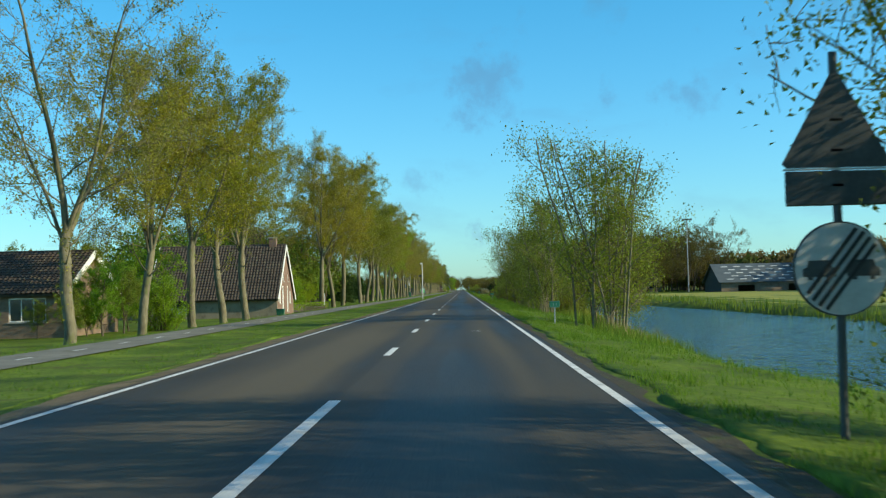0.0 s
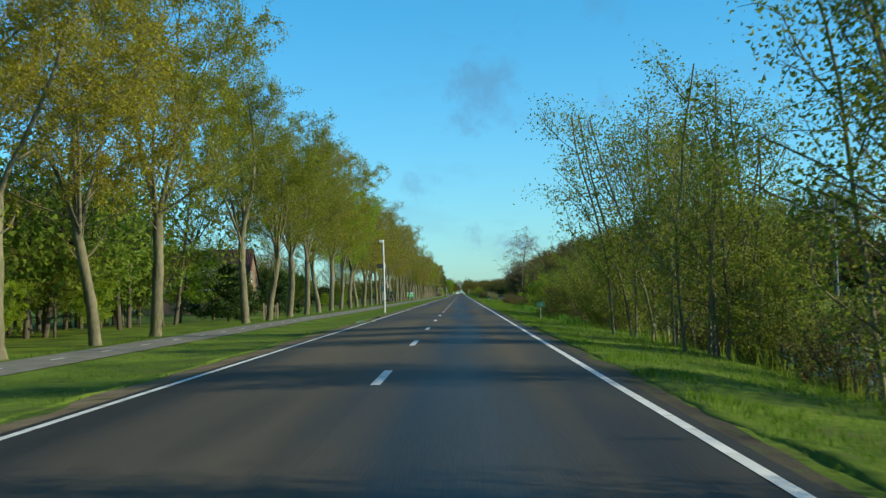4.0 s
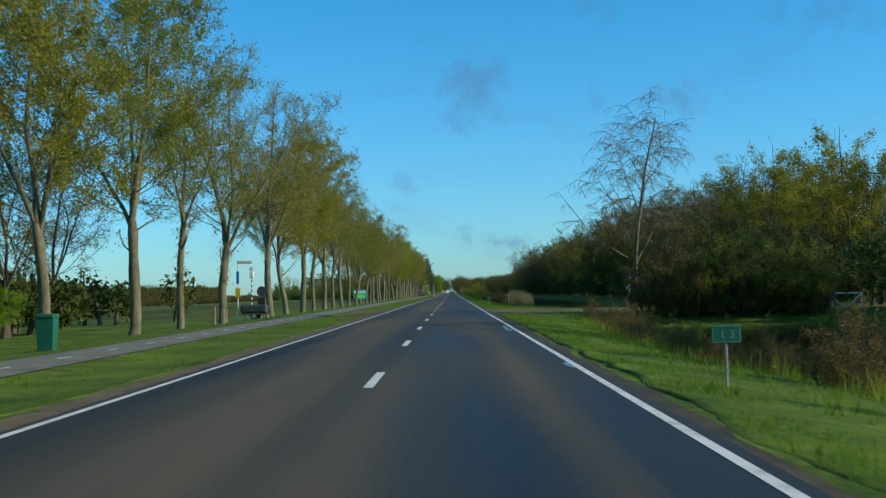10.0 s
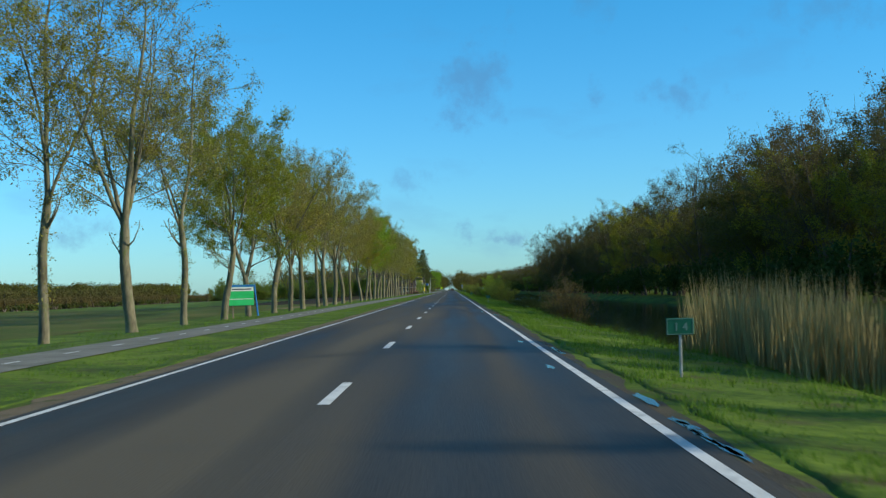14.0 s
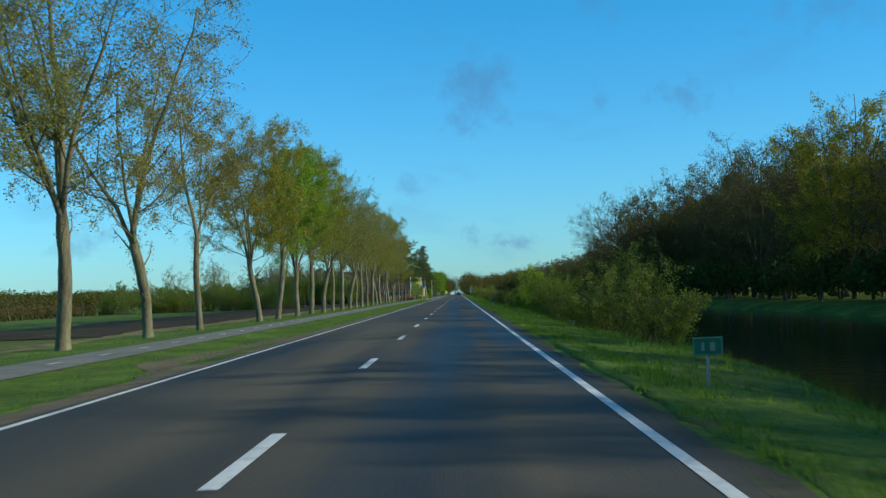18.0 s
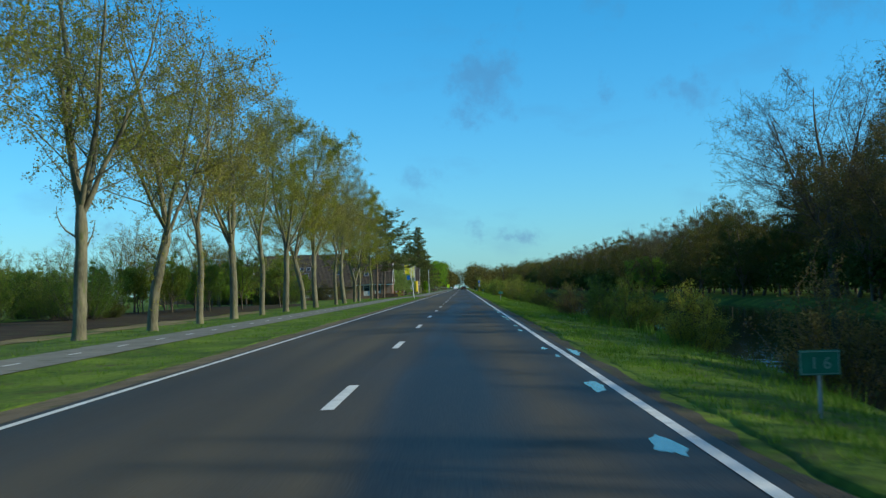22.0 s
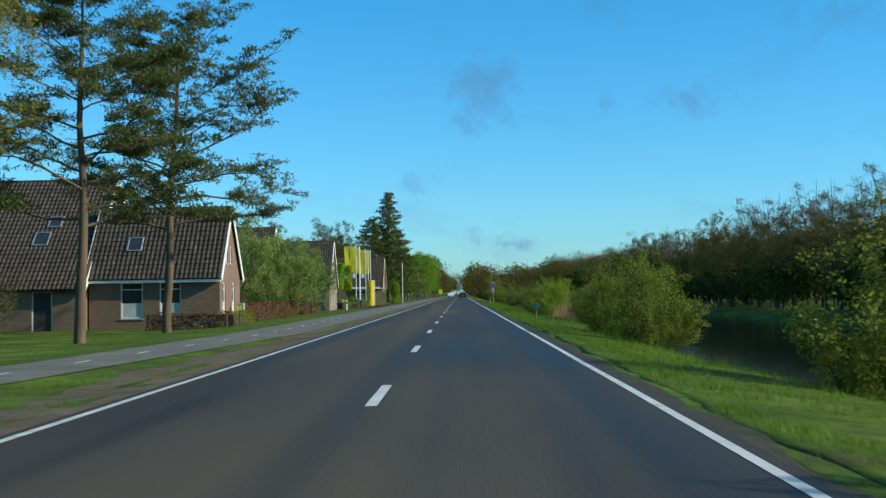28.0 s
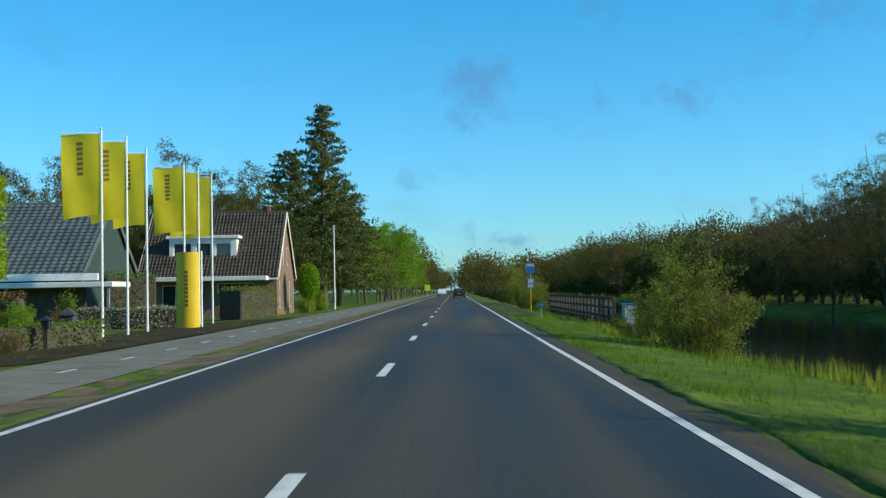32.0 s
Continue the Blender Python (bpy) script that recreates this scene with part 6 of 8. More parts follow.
def gable_house(name, label, x0, x1, y0, y1, zb, ze, zr, wall="brick_brown", gable="brick_brown", roof="tile", trim="white", front=(), side=(), over=0.3, ridge=None,
                tile_wide=0.25, flare=0.0, chimney=None, door=None, skylights=(), gutter=True, left_trim=True, side_gutter="white", group="", pieces=0):
    """A house whose ridge runs along x; its front faces -y and its gable +x."""
    h = thing(name, label, "house", (0, 0, 0), group)
    ry = ridge or (y0 + y1) / 2
    zb -= 0.3
    holes = [w[:4] for w in front] + ([door] if door else [])
    mf = Matrix.Translation((0, y0, 0))
    part("front_wall", Geo().wall([(x0, zb), (x1, zb), (x1, ze), (x0, ze)], holes, mf), M[wall], h)
    part("back_wall", Geo().wall([(x0, zb), (x1, zb), (x1, ze), (x0, ze)], [], Matrix.Translation((0, y1 - 0.25, 0))), M[wall], h)
    ms = Matrix.Translation((x1, 0, 0)) @ pose(0, 0, 0, 0, 0, 90)
    gz = lambda y: ze + (zr - ze) * ((y - y0) / (ry - y0) if y < ry else (y1 - y) / (y1 - ry))
    e = 0.26
    part("gable_wall", Geo().wall([(y0 + e, zb), (y1 - e, zb), (y1 - e, gz(y1 - e) - 0.02), (ry, zr - 0.02), (y0 + e, gz(y0 + e) - 0.02)], [w[:4] for w in side], ms), M[gable], h)
    ml = Matrix.Translation((x0 + 0.25, 0, 0)) @ pose(0, 0, 0, 0, 0, 90)
    part("gable_wall", Geo().wall([(y0 + e, zb), (y1 - e, zb), (y1 - e, gz(y1 - e) - 0.02), (ry, zr - 0.02), (y0 + e, gz(y0 + e) - 0.02)], [], ml), M[gable], h)
    for w in front:
        window(h, mf, *w[:4], **(w[4] if len(w) > 4 else {}))
    for w in side:
        window(h, ms, *w[:4], **(w[4] if len(w) > 4 else {}))
    if door:
        a, c, b, d = door
        dr = part("door", Geo().slab(a + 0.06, 0.08, c, b - 0.06, 0.14, d - 0.06, 0.01, mf), M["wood_dark"], h, "dark panelled door with glass above")
        part("door_glass", Geo().slab(a + 0.17, 0.065, c + (d - c) * 0.45, b - 0.17, 0.085, d - 0.2, 0.005, mf), M["glass"], dr)
        part("door_frame", Geo().slab(a, 0.05, c, a + 0.06, 0.16, d, 0.006, mf).slab(b - 0.06, 0.05, c, b, 0.16, d, 0.006, mf).slab(a + 0.06, 0.05, d - 0.06, b - 0.06, 0.16, d, 0.006, mf), M["white"], dr)
    # roof planes
    for ys, yr in ((y0, ry), (y1, ry)):
        s = 1 if ys < yr else -1
        slope = (zr - ze) / abs(yr - ys)
        ye, zee = ys - s * over, ze - slope * over
        L = math.hypot(yr - ye, zr - zee)
        up = Vector((0, (yr - ye) / L, (zr - zee) / L))
        n = Vector((0, -up.z * s, abs(up.y)))
        g = Geo()
        a = [Vector((x, ye, zee)) + up * q for x in (x0 - 0.15, x1 + 0.15) for q in (0, L)]
        p = [a[0], a[2], a[3], a[1]]
        g.add([q for q in p] + [q + n * 0.12 for q in p], [(3, 2, 1, 0), (4, 5, 6, 7), (0, 1, 5, 4), (1, 2, 6, 5), (2, 3, 7, 6), (3, 0, 4, 7)])
        rf = part("roof", g, M[roof], h)
        tiles(Vector((x0 - 0.15, ye, zee)) + n * 0.12, (1, 0, 0), up, x1 - x0 + 0.3, L, M[roof], h, wide=tile_wide, pieces=pieces if s == 1 else 0)
        for xe in ((x1 + 0.15, x0 - 0.19) if left_trim else (x1 + 0.15,)):
            b = Geo()
            q0, q1 = Vector((xe, ye, zee)) - n * 0.14, Vector((xe, yr, zr)) - n * 0.14
            pr = [q0, q1, q1 + n * 0.34, q0 + n * 0.34]
            b.add(pr + [v + Vector((0.04, 0, 0)) for v in pr], [(0, 1, 2, 3), (7, 6, 5, 4), (0, 4, 5, 1), (1, 5, 6, 2), (2, 6, 7, 3), (3, 7, 4, 0)])
            part("bargeboard", b, M[trim], h, "white painted bargeboard" if trim == "white" else "")
        if gutter:
            part("gutter", Geo().slab(x0 - 0.1, ye - s * 0.02 - 0.07, zee - 0.10, x1 + 0.12, ye - s * 0.02 + 0.07, zee + 0.07, 0.02), M[side_gutter], h, "cream painted gutter board")
        if s == 1:
            for sx, sq, sw, sl in skylights:
                m4 = Matrix.Translation(Vector((sx, ye, zee)) + up * sq + n * 0.17) @ Matrix(((1, 0, 0, 0), (0, up.y, n.y, 0), (0, up.z, n.z, 0), (0, 0, 0, 1)))
                f = Geo()
                for q in ((0, 0, sw, 0.09), (0, sl - 0.09, sw, sl), (0, 0.09, 0.09, sl - 0.09), (sw - 0.09, 0.09, sw, sl - 0.09)):
                    f.slab(q[0], q[1], 0, q[2], q[3], 0.09, 0.01, m4)
                sk = part("skylight", f, M["grey_metal"], h, "grey-framed roof window")
                part("pane", Geo().box(0.08, 0.08, 0.03, sw - 0.08, sl - 0.08, 0.055, m4), M["glass"], sk)
    part("ridge_cap", Geo().tube([(x0 - 0.15, ry, zr + 0.13), (x1 + 0.15, ry, zr + 0.13)], [0.12, 0.12], 8), M[roof], h)
    if chimney:
        cx, cw, ch = chimney
        c = part("chimney", Geo().slab(cx - cw, ry - cw, zr - 0.6, cx + cw, ry + cw, zr + ch, 0.015), M[gable], h, "brick chimney")
        part("chimney_cap", Geo().slab(cx - cw - 0.06, ry - cw - 0.06, zr + ch, cx + cw + 0.06, ry + cw + 0.06, zr + ch + 0.08, 0.015), M["concrete"], c)
        part("chimney_pot", Geo().tube([(cx, ry, zr + ch + 0.08), (cx, ry, zr + ch + 0.4)], [0.1, 0.08], 10), M["tile"], c)
    return h


def dormer(h, x0, x1, yf, yb, z0, z1, wins, wall="white"):
    """A flat-roofed dormer with white cheeks."""
    mf = Matrix.Translation((0, yf, 0))
    d = part("dormer", Geo().wall([(x0, z0), (x1, z0), (x1, z1), (x0, z1)], [w for w in wins], mf, 0.12)
             .add([(x0, yf + 0.12, z0), (x0, yb, z1 - 0.02), (x0, yf + 0.12, z1)], [(0, 1, 2)]).add([(x1, yf + 0.12, z0), (x1, yb, z1 - 0.02), (x1, yf + 0.12, z1)], [(0, 2, 1)]), M[wall], h, "white dormer with a flat roof")
    part("dormer_roof", Geo().slab(x0 - 0.2, yf - 0.25, z1, x1 + 0.2, yb, z1 + 0.22, 0.03), M["white"], d)
    for a, c, b, e in wins:
        part("pane", Geo().box(a + 0.02, 0.06, c + 0.02, b - 0.02, 0.07, e - 0.02, mf), M["glass"], d)
        part("window_frame", Geo().slab(a, 0.03, c, b, 0.09, c + 0.06, 0.005, mf).slab(a, 0.03, e - 0.06, b, 0.09, e, 0.005, mf).slab(a, 0.03, c + 0.06, a + 0.06, 0.09, e - 0.06, 0.005, mf)
             .slab(b - 0.06, 0.03, c + 0.06, b, 0.09, e - 0.06, 0.005, mf), M["white"], d)


nb = dict(blind=False)
# old farmhouse with stucco side and red brick gable
h2 = gable_house("old_farmhouse", "low old farmhouse with brown tiled roof and red brick gable", -24.6, -13.9, 95.2, 104.4, -0.75, 0.95, 5.3, wall="render", gable="brick_red", ridge=99.8,
                 front=[(-23.15, -0.3, -20.9, 0.85, dict(bars=2, blind=True))], chimney=(-14.9, 0.32, 0.75), gutter=False, pieces=290,
                 side=[(96.6, 0.4, 97.55, 1.45, dict(bars=0, fw=0.15, drop=0.9)), (98.1, -0.32, 99.05, 1.9, dict(bars=0, fw=0.17, drop=0.9)), (100.75, -0.32, 101.6, 1.9, dict(bars=0, fw=0.17, drop=0.9)), (102.2, 0.4, 103.1, 1.44, dict(bars=0, fw=0.15, drop=0.9)),
                       (98.6, 2.3, 99.2, 2.95, dict(bars=0, blind=False)), (101.2, 2.3, 101.8, 2.9, dict(bars=0, blind=False))])
gable_house("farm_shed", "low side building with dark roof beside the farmhouse", -29.5, -24.9, 96.0, 102.5, -0.7, 0.9, 3.4, wall="render", gable="render",
            front=[(-26.2, 0.05, -25.1, 0.85, dict(bars=1))], gutter=False)
gable_house("brick_bungalow", "dark brick bungalow half hidden behind bushes", -30, -18.4, 57, 66, -0.7, 1.5, 3.6, wall="brick_brown", gable="brick_brown", roof="tile",
            front=[(-21.2, 0.1, -19.3, 1.3, dict(bars=2, blind=False))], gutter=False)
# house with a dark red roof behind conifers
h6 = gable_house("red_roofed_house", "house with a steep dark red roof and white dormer", -35.5, -23.4, 222, 231, -0.5, 2.6, 6.85, wall="brick_brown", gable="brick_brown", roof="tile_red", trim="tile_red", side_gutter="white",
                 front=[(-31, 0.3, -29.2, 1.8, nb), (-27.6, 0.3, -25.8, 1.8, nb)], side=[(225.2, 3.2, 226.3, 4.5, nb)])
dormer(h6, -30.8, -26.5, 223.0, 226.2, 3.35, 4.75, [(-30.5, 3.6, -29.2, 4.5), (-29.0, 3.6, -28.0, 4.5), (-27.8, 3.6, -26.8, 4.5)])
# long farmhouse and its front block
gable_house("long_farmhouse", "long brown brick farmhouse with a large tiled roof and roof windows", -36.6, -19.0, 754.0, 766.0, -0.6, 1.95, 8.0, wall="brick_brown", gable="brick_brown",
            front=[(-34.2, -0.1, -33.1, 1.2, dict(bars=1)), (-31.6, -0.1, -30.6, 1.2, dict(bars=1)), (-28.4, 0.1, -26.4, 1.3, dict(bars=2)), (-24.6, 0.1, -23.0, 1.3, dict(bars=1))],
            door=(-21.75, -0.55, -20.65, 1.67), chimney=(-26.5, 0.35, 0.7), gutter=False,
            skylights=[(-33.6, 4.6, 0.8, 1.0), (-32.3, 4.6, 0.8, 1.0), (-33.2, 3.1, 0.8, 1.0), (-32.1, 3.1, 0.8, 1.0), (-29.4, 4.6, 0.8, 1.0), (-28.2, 4.6, 0.8, 1.0), (-28.4, 3.1, 0.8, 1.0),
                       (-22.5, 3.4, 0.9, 1.1), (-22.0, 4.9, 0.8, 0.9)])
gable_house("low_barn", "long low brown barn with a dull tiled roof", -58, -39.5, 758, 768, -0.6, 2.1, 5.4, wall="wood_dark", gable="wood_dark", front=[(-47, 0.3, -45.6, 1.5, dict(bars=1))], gutter=False)
gable_house("farmhouse_front", "brown brick front house with a steep tiled roof and cream trim", -18.9, -11.85, 754.7, 760.3, -0.55, 2.55, 6.1, wall="brick_brown", gable="brick_red", ridge=757.4, pieces=290,
            front=[(-17.2, 0.15, -16.0, 2.1, dict(bars=0, grid_top=True)), (-15.1, 0.15, -13.95, 2.1, dict(bars=0, grid_top=True))],
            side=[(755.4, 0.2, 756.2, 2.05, dict(bars=0, grid_top=True)), (758.0, 0.2, 758.8, 2.05, dict(bars=0, grid_top=True)), (756.3, 3.1, 756.85, 4.1, dict(bars=0, blind=False)), (757.5, 3.1, 758.05, 4.1, dict(bars=0, blind=False))],
            skylights=[(-17.1, 1.9, 0.85, 1.0)])
# brick house with a dormer
h4 = gable_house("dormer_house", "brown brick house with a tiled roof, white trim and dormer", -22.5, -12.85, 815.4, 823.0, -0.5, 2.45, 7.0, wall="brick_tan", gable="brick_tan", ridge=819.4, pieces=290,
                 front=[(-15.75, 0.2, -14.2, 2.15, dict(bars=0, fw=0.1, drop=1.0)), (-19.6, 0.2, -18.0, 2.15, dict(bars=1, drop=1.0))],
                 side=[(816.3, 0.2, 816.9, 2.0, dict(bars=0)), (817.9, 0.2, 818.8, 2.1, dict(bars=0)), (820.2, 0.2, 821.0, 2.1, dict(bars=0)), (818.2, 3.2, 818.7, 4.4, dict(bars=0, blind=False)), (820.0, 3.2, 820.6, 4.4, dict(bars=0, blind=False))])
dormer(h4, -19.6, -15.5, 816.5, 819.0, 3.85, 5.2, [(-19.2, 4.05, -17.7, 5.0), (-17.5, 4.05, -15.9, 5.0)])
part("drainpipe", Geo().tube([(-12.75, 815.25, 2.3), (-12.75, 815.25, -0.45)], [0.05, 0.05], 8), M["grey_metal"], h4, "grey drainpipe at the corner")
gable_house("neighbour_house", "tiled house behind leafy garden trees", -26, -15.5, 792, 800, -0.5, 2.6, 7.2, wall="brick_brown", gable="brick_brown", gutter=True, side=[(795, 3.3, 796, 4.6, nb)])
# low workshop with a ribbed grey roof
ws = gable_house("grey_roofed_workshop", "low dark workshop under a ribbed slate-grey roof with a white canopy", -34, -19.6, 860.5, 872, -0.6, 2.3, 6.7, wall="wood_dark", gable="tarp", roof="tile_grey", trim="tile_grey", gutter=False, tile_wide=0.42)
part("canopy", Geo().slab(-34, 857.2, 1.72, -16.8, 860.6, 2.0, 0.03), M["white"], ws, "flat white-edged canopy")
part("canopy_post", Geo().slab(-17.2, 857.5, -0.8, -17.05, 857.65, 1.72, 0.01), M["grey_metal"], ws)
part("canopy_post", Geo().slab(-22.6, 857.5, -0.8, -22.45, 857.65, 1.72, 0.01), M["grey_metal"], ws)
part("lean_to_wall", Geo().slab(-33.6, 858.4, -0.8, -18.6, 858.6, 1.72, 0.01), M["wood_dark"], ws, "dark boarded wall under the canopy")
part("fascia", Geo().slab(-25.5, 859.9, 2.12, -18.4, 860.1, 2.5, 0.02), M["white"], ws)
h8 = gable_house("brown_dormer_house", "brown house with dark tiles, white dormer and fascia", -21, -11.4, 878, 886.5, -0.4, 2.6, 7.1, wall="brick_brown", gable="brick_red", trim="cream", side_gutter="white", chimney=(-12.6, 0.14, 0.55),
                 front=[(-19.5, 0.3, -17.6, 1.9, nb), (-15.6, 1.3, -13.0, 2.0, dict(bars=4, blind=False, sill=False))], side=[(879.2, 0.2, 879.9, 2.1, nb), (881.5, 0.2, 882.3, 2.1, nb), (884.0, 0.2, 884.8, 2.1, nb), (881.2, 3.3, 881.8, 4.7, nb), (883.0, 3.3, 883.6, 4.7, nb)])
dormer(h8, -19.2, -14.4, 879.0, 882.2, 3.55, 5.2, [(-18.9, 3.9, -17.6, 4.9), (-17.3, 3.9, -16.2, 4.9), (-15.9, 3.9, -14.8, 4.9)])
part("eave_canopy", Geo().slab(-20.5, 876.6, 2.15, -11.9, 878.1, 2.45, 0.03), M["white"], h8, "white flat roof edge over the front")

# brick house across the canal, gable towards the road's start
hr = thing("canal_house", "tan brick house with white windows across the canal", "house", (0, 0, 0))
mr_ = Matrix.Translation((0, 265, 0))
part("gable_wall", Geo().wall([(38.6, -0.6), (47.0, -0.6), (47.0, 3.3), (42.8, 7.4), (38.6, 3.3)], [(39.1, 0.36, 41.4, 2.54), (41.4, 3.9, 42.5, 5.3), (43.2, 3.9, 44.3, 5.3), (44.2, 0.36, 46.3, 2.54)], mr_), M["brick_tan"], hr)
for w in ((39.1, 0.36, 41.4, 2.54), (41.4, 3.9, 42.5, 5.3), (43.2, 3.9, 44.3, 5.3), (44.2, 0.36, 46.3, 2.54)):
    window(hr, mr_, *w, bars=0, blind=False)
for xa in (38.6, 46.75):
    part("side_wall", Geo().box(xa, 265.25, -0.6, xa + 0.25, 276, 3.3), M["brick_tan"], hr)
for s in (-1, 1):
    g = Geo()
    e = [(42.8 + s * 4.6, 2.9), (42.8, 7.4), (42.8, 7.55), (42.8 + s * 4.75, 2.98)]
    g.prism(e, 264.8, 276.3)
    part("roof", g, M["tile"], hr)
    part("bargeboard", Geo().prism([(42.8 + s * 4.6, 2.72), (42.8, 7.3), (42.8, 7.6), (42.8 + s * 4.8, 2.92)], 264.74, 264.8), M["white"], hr)
ch = part("chimney", Geo().slab(42.3, 266.5, 7.0, 43.2, 267.3, 8.9, 0.02), M["brick_tan"], hr)
part("chimney_cap", Geo().slab(42.2, 266.4, 8.9, 43.3, 267.4, 9.02, 0.02), M["concrete"], ch)
part("back_wall", Geo().box(38.85, 275.75, -0.6, 46.75, 276, 3.3), M["brick_tan"], hr)

# barn with pale roof lights over the lake
bn = thing("barn", "long low barn with rows of pale roof lights", "barn", (0, 0, 0))
part("front_wall", Geo().wall([(48, -0.7), (84, -0.7), (84, 1.5), (48, 1.5)], [(51, -0.6, 54, 0.9), (60, -0.6, 64, 1.0)], Matrix.Translation((0, 208, 0))), M["brick_tan"], bn)
part("inner_wall", Geo().box(48.1, 214, -0.7, 83.9, 214.2, 3.5), M["wood_dark"], bn)
part("side_wall", Geo().prism([(208.1, -0.7), (222, -0.7), (222, 1.5), (215, 4.7), (208.1, 1.6)], 0, 0.25, Matrix.Translation((48.2, 0, 0)) @ pose(0, 0, 0, 0, 0, 90)), M["wood_dark"], bn)
for ya, yb in ((207.6, 215), (222.4, 215)):
    part("roof", Geo().add([(47.5, ya, 1.35), (84.5, ya, 1.35), (84.5, yb, 4.75), (47.5, yb, 4.75), (47.5, ya, 1.47), (84.5, ya, 1.47), (84.5, yb, 4.87), (47.5, yb, 4.87)],
                         [(3, 2, 1, 0), (4, 5, 6, 7), (0, 1, 5, 4), (1, 2, 6, 5), (2, 3, 7, 6), (3, 0, 4, 7)]), M["tile_grey"], bn)
rl = None
for r in range(5):
    for c in range(15):
        q = 0.14 + 0.17 * r
        o = Geo().box(-0.6, -0.12, 0, 0.6, 0.12, 0.05).mesh("roof_light", M["white"]) if rl is None else rl
        rl = o
        ob = new("roof_light", o)
        ob.parent = bn
        ob.matrix_basis = pose(49.8 + 2.3 * c + (r % 2) * 1.1, 207.6 + 7.4 * q, 1.49 + 3.4 * q, 24.7)

# ---- signs and posts ----
def post(parent, x, y, z0, z1, r=0.03, mat="grey_metal", name="pole", n=10, lean=0.0, label=""):
    return part(name, Geo().tube([(x, y, z0), (x + lean, y, z1)], [r, r], n), M[mat], parent, label, smooth=False)


sg = thing("road_sign", "grey post with a round end-of-no-overtaking sign below a triangle", "road sign", (4.95, 10.3, ground_z(4.95, 10.3)))
post(sg, 0, 0.04, -0.3, 3.55, 0.04, "sign_back")
rs_ = part("round_sign", Geo().disc((0, 0, 1.55), 0.42, "y", 0.025, 40), M["sign_white"], sg, "round white sign with dark diagonal bars")
part("sign_rim", Geo().disc((0, 0.012, 1.55), 0.435, "y", 0.03, 40), M["sign_back"], rs_)
for k in range(4):
    o = (k - 1.5) * 0.075
    part("diagonal_bar", Geo().box(-0.018, -0.022, -0.40 + abs(o) * 0.25, 0.018, -0.0145, 0.40 - abs(o) * 0.25, Matrix.Translation((o * 0.75, 0, 1.55 - o * 0.66)) @ pose(0, 0, 0, 0, 38, 0)), M["sign_black"], rs_)
for s in (-1, 1):
    car_outline = [(-0.16, -0.07), (-0.16, 0.0), (-0.12, 0.02), (-0.10, 0.08), (0.10, 0.08), (0.12, 0.02), (0.16, 0.0), (0.16, -0.07), (0.11, -0.07), (0.11, -0.10), (0.06, -0.10), (0.06, -0.07), (-0.06, -0.07), (-0.06, -0.10), (-0.11, -0.10), (-0.11, -0.07)]
    part("car_symbol", Geo().prism([(s * 0.20 + a * 0.95, 1.55 + b) for a, b in car_outline], -0.0142, -0.0128), M["sign_back"], rs_)
part("triangle_sign", Geo().prism([(-0.50, 2.52), (-0.46, 2.48), (0.46, 2.48), (0.50, 2.52), (0.03, 3.36), (-0.03, 3.36)], 0.0, 0.03), M["sign_back"], sg, "grey back of a triangular sign")
part("sign_plate", Geo().slab(-0.48, 0.0, 2.13, 0.48, 0.03, 2.45, 0.012), M["sign_back"], sg, "grey back of a rectangular plate")
part("white_edge", Geo().box(-0.49, -0.002, 2.455, 0.49, 0.02, 2.475), M["sign_white"], sg)
for z in (1.45, 1.68, 2.3, 2.62, 2.9):
    part("bracket", Geo().slab(-0.06, 0.0, z, 0.06, 0.09, z + 0.035, 0.005), M["grey_metal"], sg)

HM = "hectometre posts along the verge"
def hectometre(x, y, digits="", lift=0.0):
    lab = "small green distance plate reading %s on a short post" % digits.replace(" ", "") if digits else "small green distance plate with blurred white digits on a short post"
    hm = thing("hectometre_post", lab, "marker post", (x, y, ground_z(x, y) + lift), HM, turn=random.uniform(-6, 6))
    post(hm, 0, 0.03, -0.5, 0.68, 0.022, "grey_metal")
    pl = part("plate", Geo().slab(-0.21, 0, 0.45, 0.21, 0.02, 0.71, 0.008), M["sign_green"], hm, "green reflective plate")
    for a, b, c, d in ((-0.20, 0.46, 0.20, 0.470), (-0.20, 0.690, 0.20, 0.70), (-0.20, 0.470, -0.190, 0.690), (0.190, 0.470, 0.20, 0.690)):
        part("white_border", Geo().box(a, -0.004, b, c, -0.001, d), M["plate_shaded_white"], pl)
    if digits:
        cu = bpy.data.curves.new("digits", "FONT")
        cu.body, cu.size, cu.align_x, cu.extrude, cu.offset = digits, 0.17, "CENTER", 0.0015, 0.002
        cu.materials.append(M["plate_shaded_white"])
        o = new("digits", cu)
        o.parent, o.matrix_basis = pl, pose(0.01, -0.003, 0.52, 90, 0, 0)
    else:
        for a, b in ((-0.09, -0.05), (0.03, 0.10)):
            part("digit_bar", Geo().box(a, -0.004, 0.515, b, -0.001, 0.635), M["plate_shaded_white"], pl)


for x, y, digits in ((5.2, 46.5, "1 1"), (5.3, 149.8, ""), (5.1, 251.2, "1 3"), (4.9, 350.9, "1 4"), (5.1, 450.6, ""), (5.1, 550.0, "1 6"), (5.1, 650.0, ""), (5.3, 757.8, ""), (5.2, 852.0, "")):
    hectometre(x, y, digits, 0.0 if 400 < y < 600 else 0.10 if y > 700 else 0.19)

